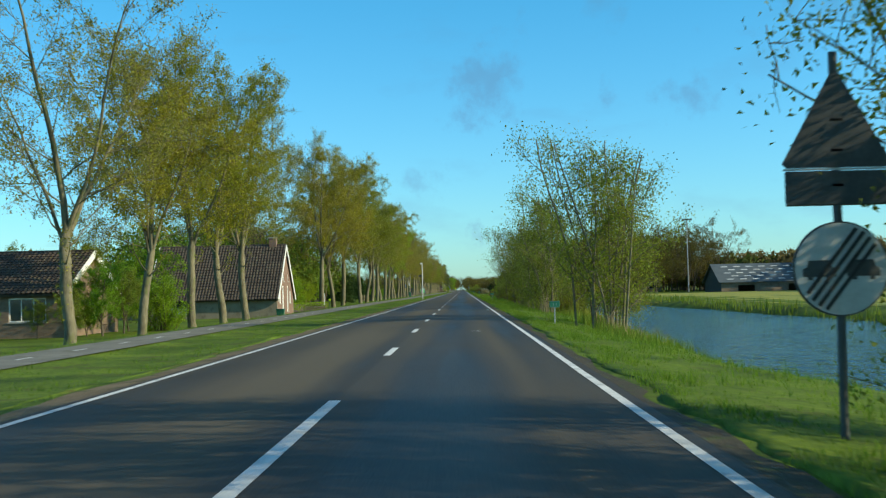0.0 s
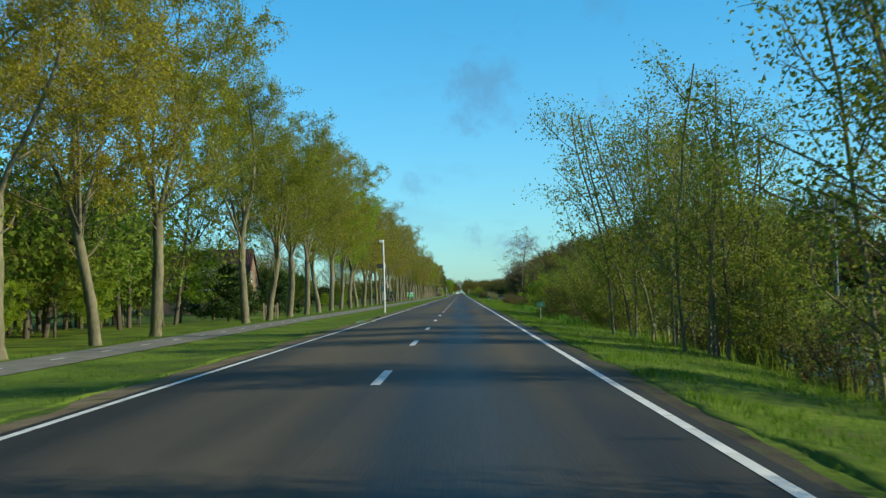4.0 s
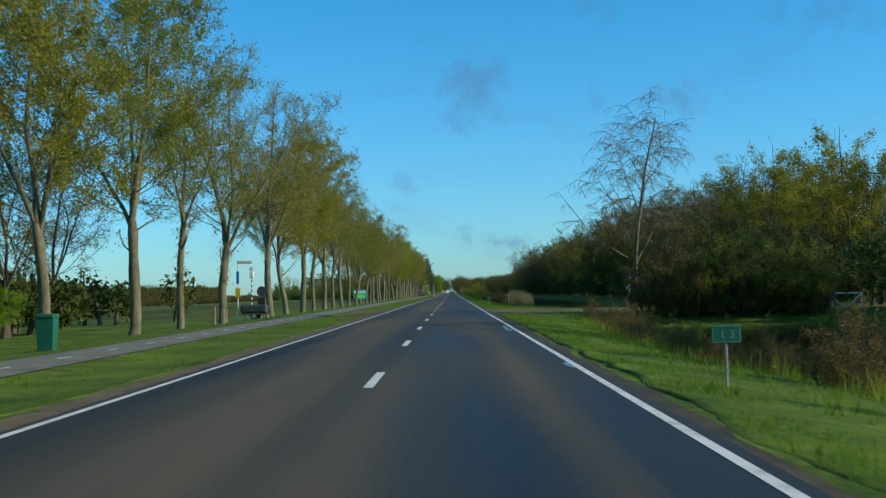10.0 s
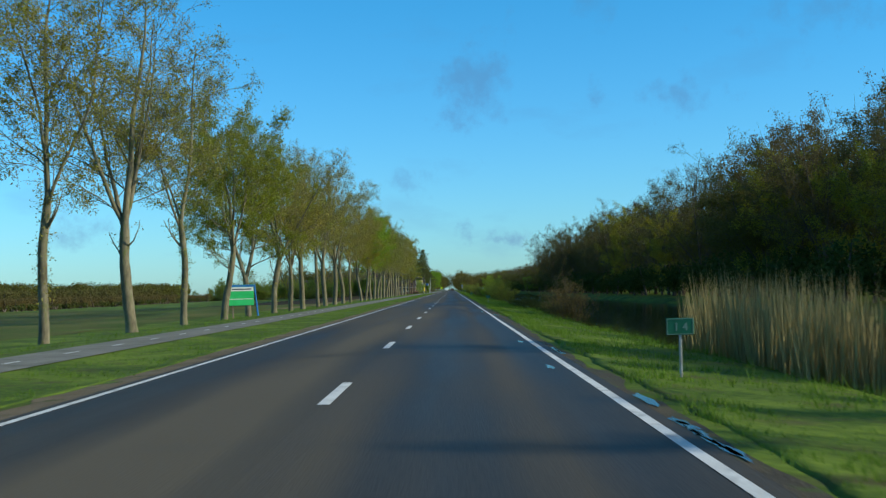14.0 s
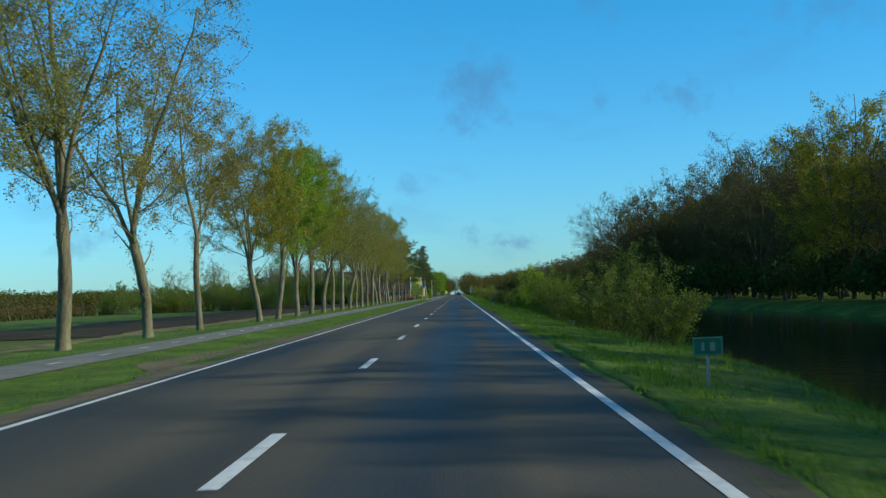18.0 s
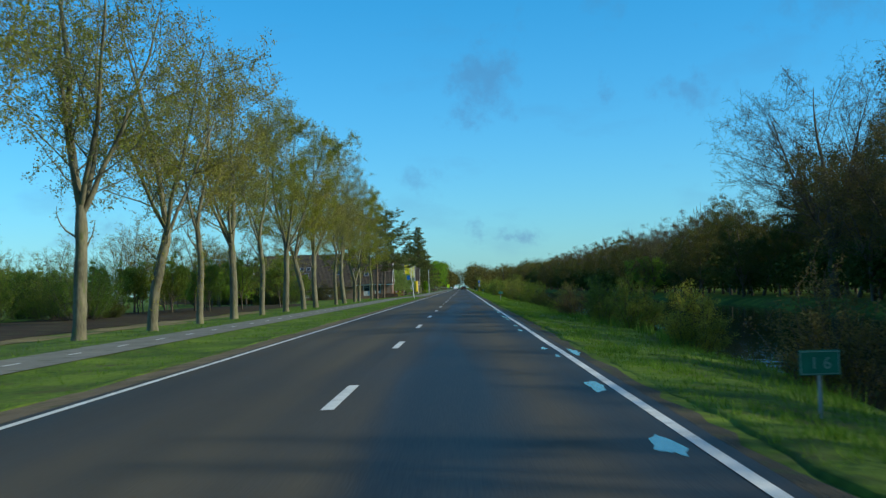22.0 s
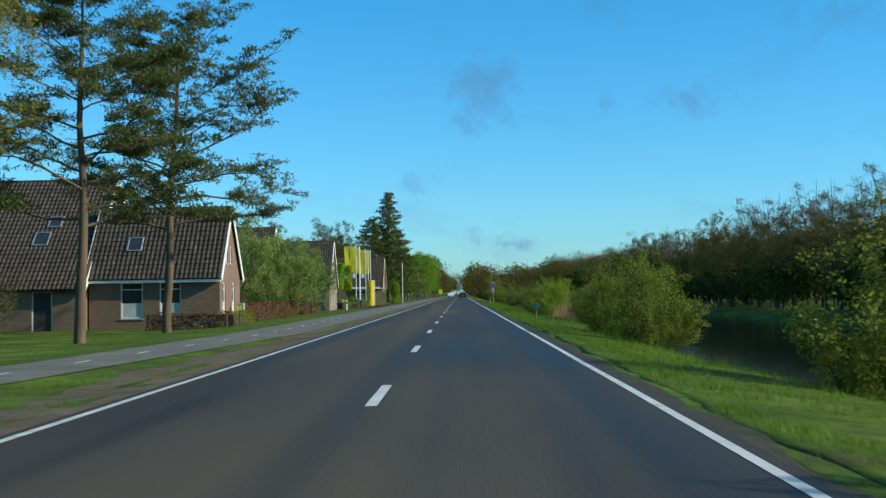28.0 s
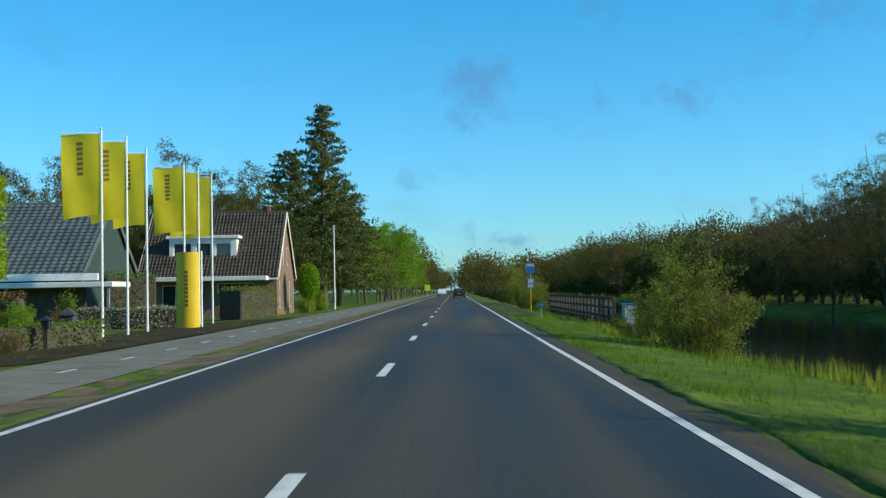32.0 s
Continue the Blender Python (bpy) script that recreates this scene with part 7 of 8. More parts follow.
cp = thing("camera_mast", "tall white mast with a camera head beside the cycle path", "mast", (-4.75, 180.0, -0.25))
post(cp, 0, 0, -0.2, 5.7, 0.055, "white_metal", "mast")
hd = part("camera_head", Geo().slab(-0.32, -0.10, 5.55, 0.02, 0.10, 5.78, 0.04), M["white_metal"], cp)
part("lens", Geo().tube([(-0.30, 0, 5.60), (-0.40, 0, 5.52)], [0.07, 0.06], 12), M["sign_black"], hd)
part("base_plate", Geo().disc((0, 0, 0.05), 0.14, "z", 0.05, 16), M["grey_metal"], cp)
cb = thing("roadside_cabinet", "grey cabinet with a small solar panel on a thin post", "cabinet", (-4.9, 181.4, -0.25))
post(cb, 0.10, 0.12, -0.2, 3.9, 0.025, "grey_metal")
box = part("box", Geo().slab(-0.16, -0.12, 1.0, 0.16, 0.12, 1.75, 0.02), M["concrete"], cb)
part("door_seam", Geo().box(-0.13, -0.124, 1.05, 0.13, -0.121, 1.06), M["sign_back"], box)
part("box_post", Geo().slab(-0.04, -0.03, -0.2, 0.04, 0.03, 1.0, 0.008), M["wood"], cb)
part("solar_panel", Geo().slab(-0.5, -0.02, 3.62, 0.12, 0.02, 3.95, 0.008), M["sign_back"], cb)
part("antenna", Geo().slab(0.14, -0.02, 3.6, 0.19, 0.02, 3.98, 0.008), M["white_metal"], cb)

gt = thing("garden_gate", "small weathered wooden gate between garden posts", "gate", (-13.9, 181.4, ground_z(-13.9, 181.4)), turn=20)
for x in (-0.55, 0.55):
    part("gate_post", Geo().slab(x - 0.06, -0.06, -0.2, x + 0.06, 0.06, 1.3, 0.01), M["wood"], gt)
for z in (0.35, 0.95):
    part("gate_rail", Geo().slab(-0.49, -0.02, z, 0.49, 0.02, z + 0.09, 0.008), M["wood"], gt)
for k in range(4):
    part("gate_slat", Geo().slab(-0.42 + k * 0.26, -0.045, 0.2, -0.34 + k * 0.26, -0.02, 1.15, 0.008), M["wood"], gt)


def bin_(x, y, s=1.0):
    b = thing("waste_bin", "dark green plastic waste bin at the cycle path", "bin", (x, y, ground_z(x, y)))
    part("body", Geo().add([(-0.22, -0.2, 0), (0.22, -0.2, 0), (0.22, 0.2, 0), (-0.22, 0.2, 0), (-0.27, -0.25, 0.72 * s), (0.27, -0.25, 0.72 * s), (0.27, 0.25, 0.72 * s), (-0.27, 0.25, 0.72 * s)],
                           [(3, 2, 1, 0), (4, 5, 6, 7), (0, 1, 5, 4), (1, 2, 6, 5), (2, 3, 7, 6), (3, 0, 4, 7)]), M["bin_green"], b)
    part("lid", Geo().slab(-0.29, -0.28, 0.72 * s, 0.29, 0.28, 0.80 * s, 0.02), M["bin_green"], b)


bin_(-10.9, 78.0, 0.55)
bin_(-10.8, 268.5, 1.35)

bb = thing("billboard", "green and white billboard with a blue edge on slanted posts", "billboard", (-12.95, 412.0, -0.55), turn=14)
pn = part("panel", Geo().slab(-0.92, -0.03, 1.0, 0.85, 0.03, 2.42, 0.01), M["board_green"], bb, "green printed panel")
part("white_band", Geo().box(-0.91, -0.034, 1.98, 0.84, -0.031, 2.25), M["white"], pn)
part("blue_band", Geo().box(-0.91, -0.0345, 2.27, 0.84, -0.031, 2.41), M["sign_blue"], pn)
part("print_bar", Geo().box(-0.6, -0.038, 2.07, 0.7, -0.0345, 2.15), M["sign_back"], pn)
part("pale_line", Geo().box(-0.9, -0.036, 1.42, 0.8, -0.031, 1.46), M["white"], pn)
for x in (-0.55, 0.55):
    part("post", Geo().slab(x - 0.05, 0.04, -0.3, x + 0.05, 0.12, 2.3, 0.01), M["wood"], bb)
part("blue_stay", Geo().tube([(0.90, 0, 2.42), (1.18, 0.3, -0.1)], [0.06, 0.06], 8), M["sign_blue"], bb)

# stall with a trailer by the path
st = thing("roadside_trailer", "small trailer under a dark green tarpaulin on trestle legs", "trailer", (-12.9, 317.0, -0.42))
part("load", Geo().slab(-1.0, -0.5, 0.45, 0.9, 0.5, 1.05, 0.12), M["tarp"], st, "dark green tarpaulin load")
part("bed", Geo().slab(-1.05, -0.55, 0.36, 1.0, 0.55, 0.45, 0.02), M["wood_dark"], st)
for x in (-0.75, 0.75):
    part("trestle", Geo().tube([(x - 0.3, -0.4, 0), (x, -0.3, 0.9), (x + 0.3, -0.4, 0)], [0.03, 0.03, 0.03], 6), M["white_metal"], st, "white trestle leg")
    part("trestle_foot", Geo().tube([(x - 0.36, -0.42, 0.03), (x + 0.36, -0.42, 0.03)], [0.03, 0.03], 6), M["white_metal"], st)
for s in (-1, 1):
    w = part("wheel", Geo().disc((0.0, s * 0.62, 0.26), 0.26, "y", 0.14, 20), M["rubber"], st)
    part("rim", Geo().disc((0.0, s * 0.63, 0.26), 0.15, "y", 0.15, 16), M["grey_metal"], w)
rd = thing("round_sign_back", "dark round sign seen from behind on a black stand", "sign", (-12.55, 317.8, -0.42))
post(rd, 0, 0.03, 0, 2.4, 0.03, "sign_black")
part("disc", Geo().disc((0, 0, 2.0), 0.36, "y", 0.03, 30), M["sign_back"], rd)
part("box_sign", Geo().slab(-0.30, -0.05, 0.95, 0.30, 0.05, 1.55, 0.02), M["sign_black"], rd)
part("yellow_stripe", Geo().box(0.24, -0.056, 1.0, 0.30, -0.051, 1.5), M["yellow_sign"], rd)
fm = thing("banner_frame", "two thin poles joined by a beam, with blue and yellow boards", "sign", (-13.7, 317.4, -0.45))
post(fm, -0.5, 0, 0, 4.2, 0.035, "white_metal", "pole")
pp = post(fm, 0.5, 0, 0, 4.2, 0.04, "white_metal", "pole", label="black and white striped pole")
for k in range(6):
    part("black_band", Geo().tube([(0.5, 0, 0.9 + k * 0.36), (0.5, 0, 1.08 + k * 0.36)], [0.043, 0.043], 10), M["sign_black"], pp)
part("beam", Geo().slab(-0.55, -0.04, 4.02, 0.55, 0.04, 4.26, 0.02), M["cream"], fm)
part("blue_board", Geo().slab(-0.60, -0.06, 2.6, -0.40, -0.03, 3.5, 0.01), M["sign_blue"], fm)
part("yellow_board", Geo().slab(-0.68, -0.07, 1.6, -0.32, -0.03, 2.3, 0.02), M["yellow_sign"], fm)
part("white_box", Geo().slab(0.36, -0.1, 3.0, 0.66, 0.1, 3.45, 0.04), M["white"], fm)
part("white_lamp", Geo().disc((0.5, -0.06, 3.65), 0.17, "y", 0.14, 20), M["white"], fm)
for x, y, h in ((-11.7, 296.8, 1.0), (-11.35, 297.4, 0.85)):
    t = thing("wooden_post", "short pale wooden post at the ditch edge", "post", (x, y, ground_z(x, y)), "ditch posts")
    part("timber", Geo().slab(-0.09, -0.07, -0.2, 0.09, 0.07, h, 0.02), M["wood"], t)
bs_ = thing("bus_sign", "blue bus stop plate on a leaning white pole", "sign", (-6.1, 709.0, -0.2))
post(bs_, 0.35, 0, -0.1, 3.35, 0.035, "white_metal", lean=-0.42)
part("plate", Geo().slab(-0.38, -0.03, 2.75, 0.12, 0.0, 3.38, 0.01, pose(0, 0, 0, 0, -6, 0)), M["sign_blue"], bs_)
for x, y, c in ((-13.0, 120.5, False), (-12.5, 121.0, True), (-10.2, 751.6, True), (-10.35, 805.4, True)):
    t = thing("marker_post", "thin dark post with a bright lime plate" if c else "pale marker post at the path", "marker post", (x, y, ground_z(x, y)))
    post(t, 0, 0.02, -0.15, 1.0 if c else 1.7, 0.03, "sign_back" if c else "white_metal")
    if c:
        part("plate", Geo().slab(-0.11, -0.02, 0.82, 0.11, 0.0, 1.04, 0.006), M["lime"], t, "bright lime reflective plate")
t = thing("bollard", "white bollard with a red band", "bollard", (-10.05, 805.6, ground_z(-10.05, 805.6)))
part("body", Geo().tube([(0, 0, -0.1), (0, 0, 0.95), (0.0, 0, 1.0)], [0.09, 0.075, 0.04], 12), M["white"], t)
part("red_band", Geo().tube([(0, 0, 0.66), (0, 0, 0.86)], [0.084, 0.080], 12), M["tail"], t)
mb = thing("mailbox", "grey-white mailbox on a post by the house", "mailbox", (-11.2, 757.4, -0.45))
post(mb, 0, 0, -0.1, 0.95, 0.035, "grey_metal")
part("box", Geo().slab(-0.16, -0.2, 0.95, 0.16, 0.2, 1.35, 0.03), M["concrete"], mb)

# ---- boulder, pots, small garden things ----
rk = thing("boulder", "pale rounded boulder at the garden corner", "boulder", (-15.5, 109.6, -0.55))
g = Geo()
for i in range(9):
    for j in range(14):
        a, b = math.pi * i / 8, 2 * math.pi * j / 14
        q = Vector((math.sin(a) * math.cos(b), math.sin(a) * math.sin(b), math.cos(a)))
        r = 1 + 0.22 * noise.noise(q * 1.7)
        g.v.append((q.x * 0.48 * r, q.y * 0.42 * r, 0.42 + q.z * 0.55 * r))
g.f = [(i * 14 + j, i * 14 + (j + 1) % 14, (i + 1) * 14 + (j + 1) % 14, (i + 1) * 14 + j) for i in range(8) for j in range(14)]
part("stone", g, M["concrete"], rk, smooth=True)


def hedge(name, label, x0, y0, x1, y1, w, h, leafm, seed, dens=420, leaf=0.07, at_z=-0.42):
    """A clipped hedge: one solid dark block as its twiggy core, in a coat of small leaves."""
    rng = np.random.default_rng(seed)
    L = math.hypot(x1 - x0, y1 - y0)
    d = np.array([(x1 - x0) / L, (y1 - y0) / L, 0])
    s = np.array([-d[1], d[0], 0])
    n = int(L * dens * h)
    u, v, z = rng.random(n) * L, rng.uniform(-0.5, 0.5, n) * w, rng.random(n) * h
    face = rng.random(n)
    v = np.where(face < 0.7, np.sign(v) * w * 0.5 * rng.uniform(0.88, 1.06, n), v)
    z = np.where(face >= 0.7, h * rng.uniform(0.93, 1.05, n), z)
    p = np.array([x0, y0, at_z]) + u[:, None] * d + v[:, None] * s + z[:, None] * np.array([0, 0, 1])
    p += rng.normal(size=p.shape) * 0.025 + 0.05 * np.sin(u * 2.1)[:, None] * np.array([0, 0, 1])
    t = thing(name, label, "hedge")
    m = Matrix(((d[0], s[0], 0, x0), (d[1], s[1], 0, y0), (0, 0, 1, at_z), (0, 0, 0, 1)))
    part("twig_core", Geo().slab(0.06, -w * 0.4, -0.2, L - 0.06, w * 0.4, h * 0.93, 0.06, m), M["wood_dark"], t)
    o = new("foliage", quads("foliage", leaf_quads(rng, p, leaf), leafm))
    o.parent = t


hedge("garden_hedge", "low clipped green hedge beside the farmhouse", -16.4, 113.6, -12.6, 117.0, 0.8, 0.7, M["leaf_mid"], 84, at_z=-0.75)
hedge("beech_hedge", "clipped beech hedge still in brown leaf", -12.9, 764.5, -12.3, 797.0, 0.9, 1.15, M["hedge_brown"], 81)
hedge("beech_hedge", "low brown hedge before the farmhouse", -15.0, 751.6, -10.9, 752.4, 0.7, 0.85, M["hedge_brown"], 82)
hedge("beech_hedge", "low olive hedge beside the farmhouse", -10.9, 752.6, -10.6, 756.5, 0.6, 0.8, M["leaf_olive"], 83)
hedge("variegated_hedge", "pale variegated hedge behind the flagpoles", -17.4, 853.6, -12.6, 854.6, 0.9, 1.05, M["hedge_pale"], 84)
hedge("beech_hedge", "clipped brown beech hedge between garden and workshop", -21.5, 838.6, -14.6, 838.9, 0.8, 1.75, M["hedge_brown"], 88)
hedge("garden_hedge", "low loose hedge of fresh green garden shrubs", -13.2, 827.4, -10.6, 833.8, 1.5, 0.85, M["leaf_mid"], 89)
setting("flower_bed", ribbon([-13.6, -11.5, -9.4, -7.72], spaced(821, 862, 1.0), lambda x, y: max(ground_z(x, y), -0.19 if x > -8 else -9) + 0.03), M["soil"], "bare brown soil bed between gardens and path", "bed", smooth=True)
hedge("green_hedge", "rounded dark green hedge by the brown house", -12.6, 867.0, -11.0, 870.5, 2.0, 2.0, M["leaf_mid"], 85, dens=300)
hedge("green_hedge", "low green hedge along the old farmhouse garden", -15.4, 110.8, -13.4, 124.0, 0.8, 0.6, M["leaf_green"], 86)
hedge("green_hedge", "dense green hedge by the workshop roof", -18.6, 861.5, -16.0, 862.8, 1.2, 2.9, M["leaf_mid"], 87, dens=200)


def ball_tree(x, y, z0, z1, w, leafm, seed, square=False):
    rng = np.random.default_rng(seed)
    zb = ground_z(x, y)
    n = 15000
    u = rng.normal(size=(n, 3))
    if square:
        u = rng.uniform(-1, 1, (n, 3))
        u = np.sign(u) * np.abs(u) ** 0.6
    else:
        u /= np.linalg.norm(u, axis=1)[:, None]
        u *= rng.random((n, 1)) ** 0.35
    p = u * np.array([w / 2, w / 2, (z1 - z0) / 2]) + np.array([0, 0, (z0 + z1) / 2 - zb]) + rng.normal(size=(n, 3)) * 0.05
    t = thing("clipped_tree", "small clipped tree with a block of bright green leaves", "tree", (x, y, zb), "clipped trees")
    limbs = []
    grow(rng, np.array([0.0, 0, -0.2]), np.array([0, 0, 1.0]), z1 - zb, 0.06, 0.02, 5, 0.01, 0.05, limbs)
    for k in range(14):
        grow(rng, np.array([0, 0, rng.uniform(z0 - zb, z1 - zb - 0.2)]), np.array([rng.normal(), rng.normal(), 0.4]), w * 0.5, 0.02, 0.006, 3, 0.1, 0.02, limbs)
    a, b = new("trunk", limb_mesh("trunk", limbs, M["bark"])), new("foliage", quads("foliage", leaf_quads(rng, p, 0.062), leafm))
    a.parent = b.parent = t
    return t


ball_tree(-13.0, 824.0, 1.9, 4.8, 1.5, M["lime_leaf"], 91, square=True)
ball_tree(-12.5, 829.4, 1.8, 4.7, 1.45, M["lime_leaf"], 92, square=True)
ball_tree(-14.0, 826.5, 1.9, 4.8, 1.4, M["lime_leaf"], 94, square=True)
ball_tree(-9.6, 881.5, 0.7, 3.4, 1.7, M["leaf_green"], 93)
place(sh[2], [spot(-12.0, 831.0, 40, 0.45), spot(-12.6, 833.0, 90, 0.4), spot(-15, 836, 10, 0.4), spot(-9.9, 883, 0, 0.5), spot(-9.8, 889, 50, 0.5), spot(-16.5, 121, 0, 1.0), spot(-15.2, 64, 20, 0.9)], used)
place(sh[3], [spot(-13.3, 838.5, 40, 0.35), spot(-15.0, 839.5, 90, 0.35), spot(-17.5, 840, 0, 0.35), spot(-36, 648, 0, 1.1)], used)
bl_ = shrub("blossom_shrub", "white blossoming shrub in a garden", M["bark_dark"], M["blossom"], 19, H=3.4, width=4.2, leaves=14000, leaf=0.05)
place(bl_, [spot(-36, 656, 0, 1.0)], used)
ap = thing("planter", "round galvanised planter with a small bush", "planter", (-16.9, 850.5, -0.5))
part("pot", Geo().tube([(0, 0, 0), (0, 0, 0.85)], [0.24, 0.30], 18), M["grey_metal"], ap)
o = new("foliage", quads("foliage", leaf_quads(np.random.default_rng(3), np.random.default_rng(4).normal(size=(900, 3)) * np.array([0.2, 0.2, 0.3]) + np.array([0, 0, 1.3]), 0.07), M["leaf_mid"]))
o.parent = ap
lb = thing("garden_lantern", "dark grey metal lantern cabinet at the driveway", "lantern", (-12.0, 836.0, -0.38))
part("body", Geo().slab(-0.26, -0.22, 0, 0.26, 0.22, 1.0, 0.03), M["sign_back"], lb)
part("cap", Geo().add([(-0.3, -0.26, 1.0), (0.3, -0.26, 1.0), (0.3, 0.26, 1.0), (-0.3, 0.26, 1.0), (0, 0, 1.28)], [(3, 2, 1, 0), (0, 1, 4), (1, 2, 4), (2, 3, 4), (3, 0, 4)]), M["sign_back"], lb)

# ---- flags and totem ----
def flag_mesh(seed):
    rng = np.random.default_rng(seed)
    g, nx, nz = Geo(), 14, 22
    W, Hh = 1.42, 3.1
    ph = rng.uniform(0, 6)
    for j in range(nz + 1):
        for i in range(nx + 1):
            u, v = i / nx, j / nz
            droop = 0.16 * u * u
            y = 0.10 * u * math.sin(5 * u + 3.2 * v + ph) + 0.05 * u * math.sin(9 * v + 2 * ph)
            g.v.append((-0.06 - u * W * (1 - 0.06 * v), y, -v * Hh - droop * (0.3 + v)))
    g.f = [(j * (nx + 1) + i, j * (nx + 1) + i + 1, (j + 1) * (nx + 1) + i + 1, (j + 1) * (nx + 1) + i) for j in range(nz) for i in range(nx)]
    return g, ph


FL = "row of six flagpoles"
for i, (x, y) in enumerate(((-12.25, 840.6), (-12.0, 843.1), (-12.25, 847.0), (-12.0, 852.9), (-11.85, 855.4), (-11.7, 857.9))):
    zb = -0.28
    f = thing("flagpole", "white flagpole with a hanging plain yellow banner", "flagpole", (x, y, zb), FL, turn=random.uniform(6, 18))
    part("pole", Geo().tube([(0, 0, -0.1), (0, 0, 4), (0, 0, 7.85)], [0.055, 0.05, 0.038], 12), M["white_metal"], f)
    part("pole_cap", Geo().tube([(0, 0, 7.85), (0, 0, 7.93)], [0.055, 0.03], 12), M["grey_metal"], f)
    part("arm", Geo().tube([(-0.02, 0, 7.74), (-1.46, 0, 7.72)], [0.018, 0.014], 6), M["white_metal"], f)
    g, ph = flag_mesh(200 + i)
    for k, p in enumerate(g.v):
        g.v[k] = (p[0], p[1], p[2] + 7.70)
    fl = part("banner", g, M["yellow"], f, "yellow cloth banner", smooth=True)
    b = Geo()
    for k in range(22):
        v = 0.10 + 0.42 * k / 21
        for u in (0.44, 0.60):
            y_ = 0.10 * u * math.sin(5 * u + 3.2 * v + ph) + 0.05 * u * math.sin(9 * v + 2 * ph)
            b.v.append((-0.06 - u * 1.42 * (1 - 0.06 * v), y_ - 0.012, 7.70 - v * 3.1 - 0.16 * u * u * (0.3 + v)))
    b.f = [(2 * k, 2 * k + 1, 2 * k + 3, 2 * k + 2) for k in range(21) if k % 3 != 2]
    part("print_bar", b, M["print"], fl, "row of brown printed bars")
tt = thing("totem_sign", "curved yellow advertising column with brown bars", "sign", (-11.2, 850.0, -0.3))
g = Geo()
for z in (0.0, 3.5):
    for k in range(13):
        a = radians(-60 + 10 * k)
        g.v.append((math.sin(a) * 0.62, 0.45 - math.cos(a) * 0.62, z))
n13 = 13
g.f = [(k, k + 1, k + 1 + n13, k + n13) for k in range(12)] + [(0, n13, 2 * n13 - 1, n13 - 1), tuple(range(12, -1, -1)), tuple(range(13, 26))]
part("panel", g, M["yellow_sign"], tt)
for k in range(9):
    part("print_bar", Geo().box(-0.10, -0.178, 1.0 + k * 0.19, 0.07, -0.1725, 1.13 + k * 0.19), M["print"], tt)
part("side_post", Geo().tube([(0.60, 0.25, -0.1), (0.60, 0.25, 3.55)], [0.05, 0.05], 10), M["white_metal"], tt)
part("foot", Geo().slab(-0.5, 0.05, -0.1, 0.5, 0.4, 0.04, 0.02), M["concrete"], tt)

lp_ = thing("lamp_post", "slender grey lamp post beside the road", "lamp post", (-8.9, 893.0, -0.3))
part("pole", Geo().tube([(0, 0, -0.2), (0, 0, 3), (0, 0, 7.0)], [0.08, 0.06, 0.045], 10), M["white_metal"], lp_)
part("cap", Geo().tube([(0, 0, 7.0), (0, 0, 7.12)], [0.07, 0.04], 10), M["grey_metal"], lp_)
part("door_plate", Geo().slab(-0.05, -0.09, 0.6, 0.05, -0.06, 1.1, 0.01), M["grey_metal"], lp_)

# ---- bus stop and bridge rail ----
bu = thing("bus_stop", "bus stop pole with a blue plate and timetable", "bus stop", (6.3, 876.0, ground_z(6.3, 876)))
post(bu, 0, 0.03, -0.2, 3.35, 0.03, "yellow_sign")
a = part("plate", Geo().slab(-0.30, -0.02, 2.62, 0.28, 0.0, 3.32, 0.02), M["sign_blue"], bu)
part("white_panel", Geo().box(-0.26, -0.024, 3.1, 0.24, -0.021, 3.28), M["sign_white"], a)
a = part("timetable", Geo().slab(-0.22, -0.02, 1.6, 0.22, 0.0, 2.3, 0.02), M["sign_blue"], bu)
part("white_panel", Geo().box(-0.18, -0.024, 1.95, 0.18, -0.021, 2.25), M["sign_white"], a)
part("white_panel", Geo().box(-0.18, -0.024, 1.66, 0.18, -0.021, 1.88), M["sign_white"], a)
setting("bus_bay", ribbon([3.75, 4.3, 4.9, 5.4], spaced(856, 912, 4), lambda x, y: -0.085 - 0.01 * (x - 3.7)), M["mud"], "patch of bare soil at the bus stop", "bus bay")
br = thing("bridge_railing", "dark timber railing with pale uprights along the canal", "railing", (9.35, 857.0, -0.62))
LB = 40.0
for z, w in ((1.22, 0.09), (0.72, 0.06), (0.25, 0.09)):
    part("rail", Geo().slab(-w / 2, 0, z, w / 2, LB, z + 0.14, 0.01), M["wood_dark"], br)
for k in range(21):
    part("rail_post", Geo().slab(-0.07, k * 2.0 - 0.07, -0.5, 0.07, k * 2.0 + 0.07, 1.3, 0.012), M["wood_dark"], br)
bal = Geo().slab(-0.02, -0.02, 0.3, 0.02, 0.02, 1.2, 0.004).mesh("baluster", M["wood"])
for k in range(80):
    if k % 4:
        o = new("baluster", bal)
        o.parent, o.location = br, (0, k * 0.5, 0)
part("deck_beam", Geo().slab(0.1, -0.2, -0.25, 0.5, LB, 0.1, 0.03), M["wood_dark"], br)
bx = thing("blue_container", "pale blue container standing by the bridge railing", "container", (10.4, 858.6, WATER - 0.05))
part("body", Geo().slab(-0.35, -0.5, 0, 0.35, 0.5, 1.3, 0.03), M["blind"], bx)
part("lid", Geo().slab(-0.38, -0.53, 1.3, 0.38, 0.53, 1.38, 0.02), M["sign_blue"], bx)

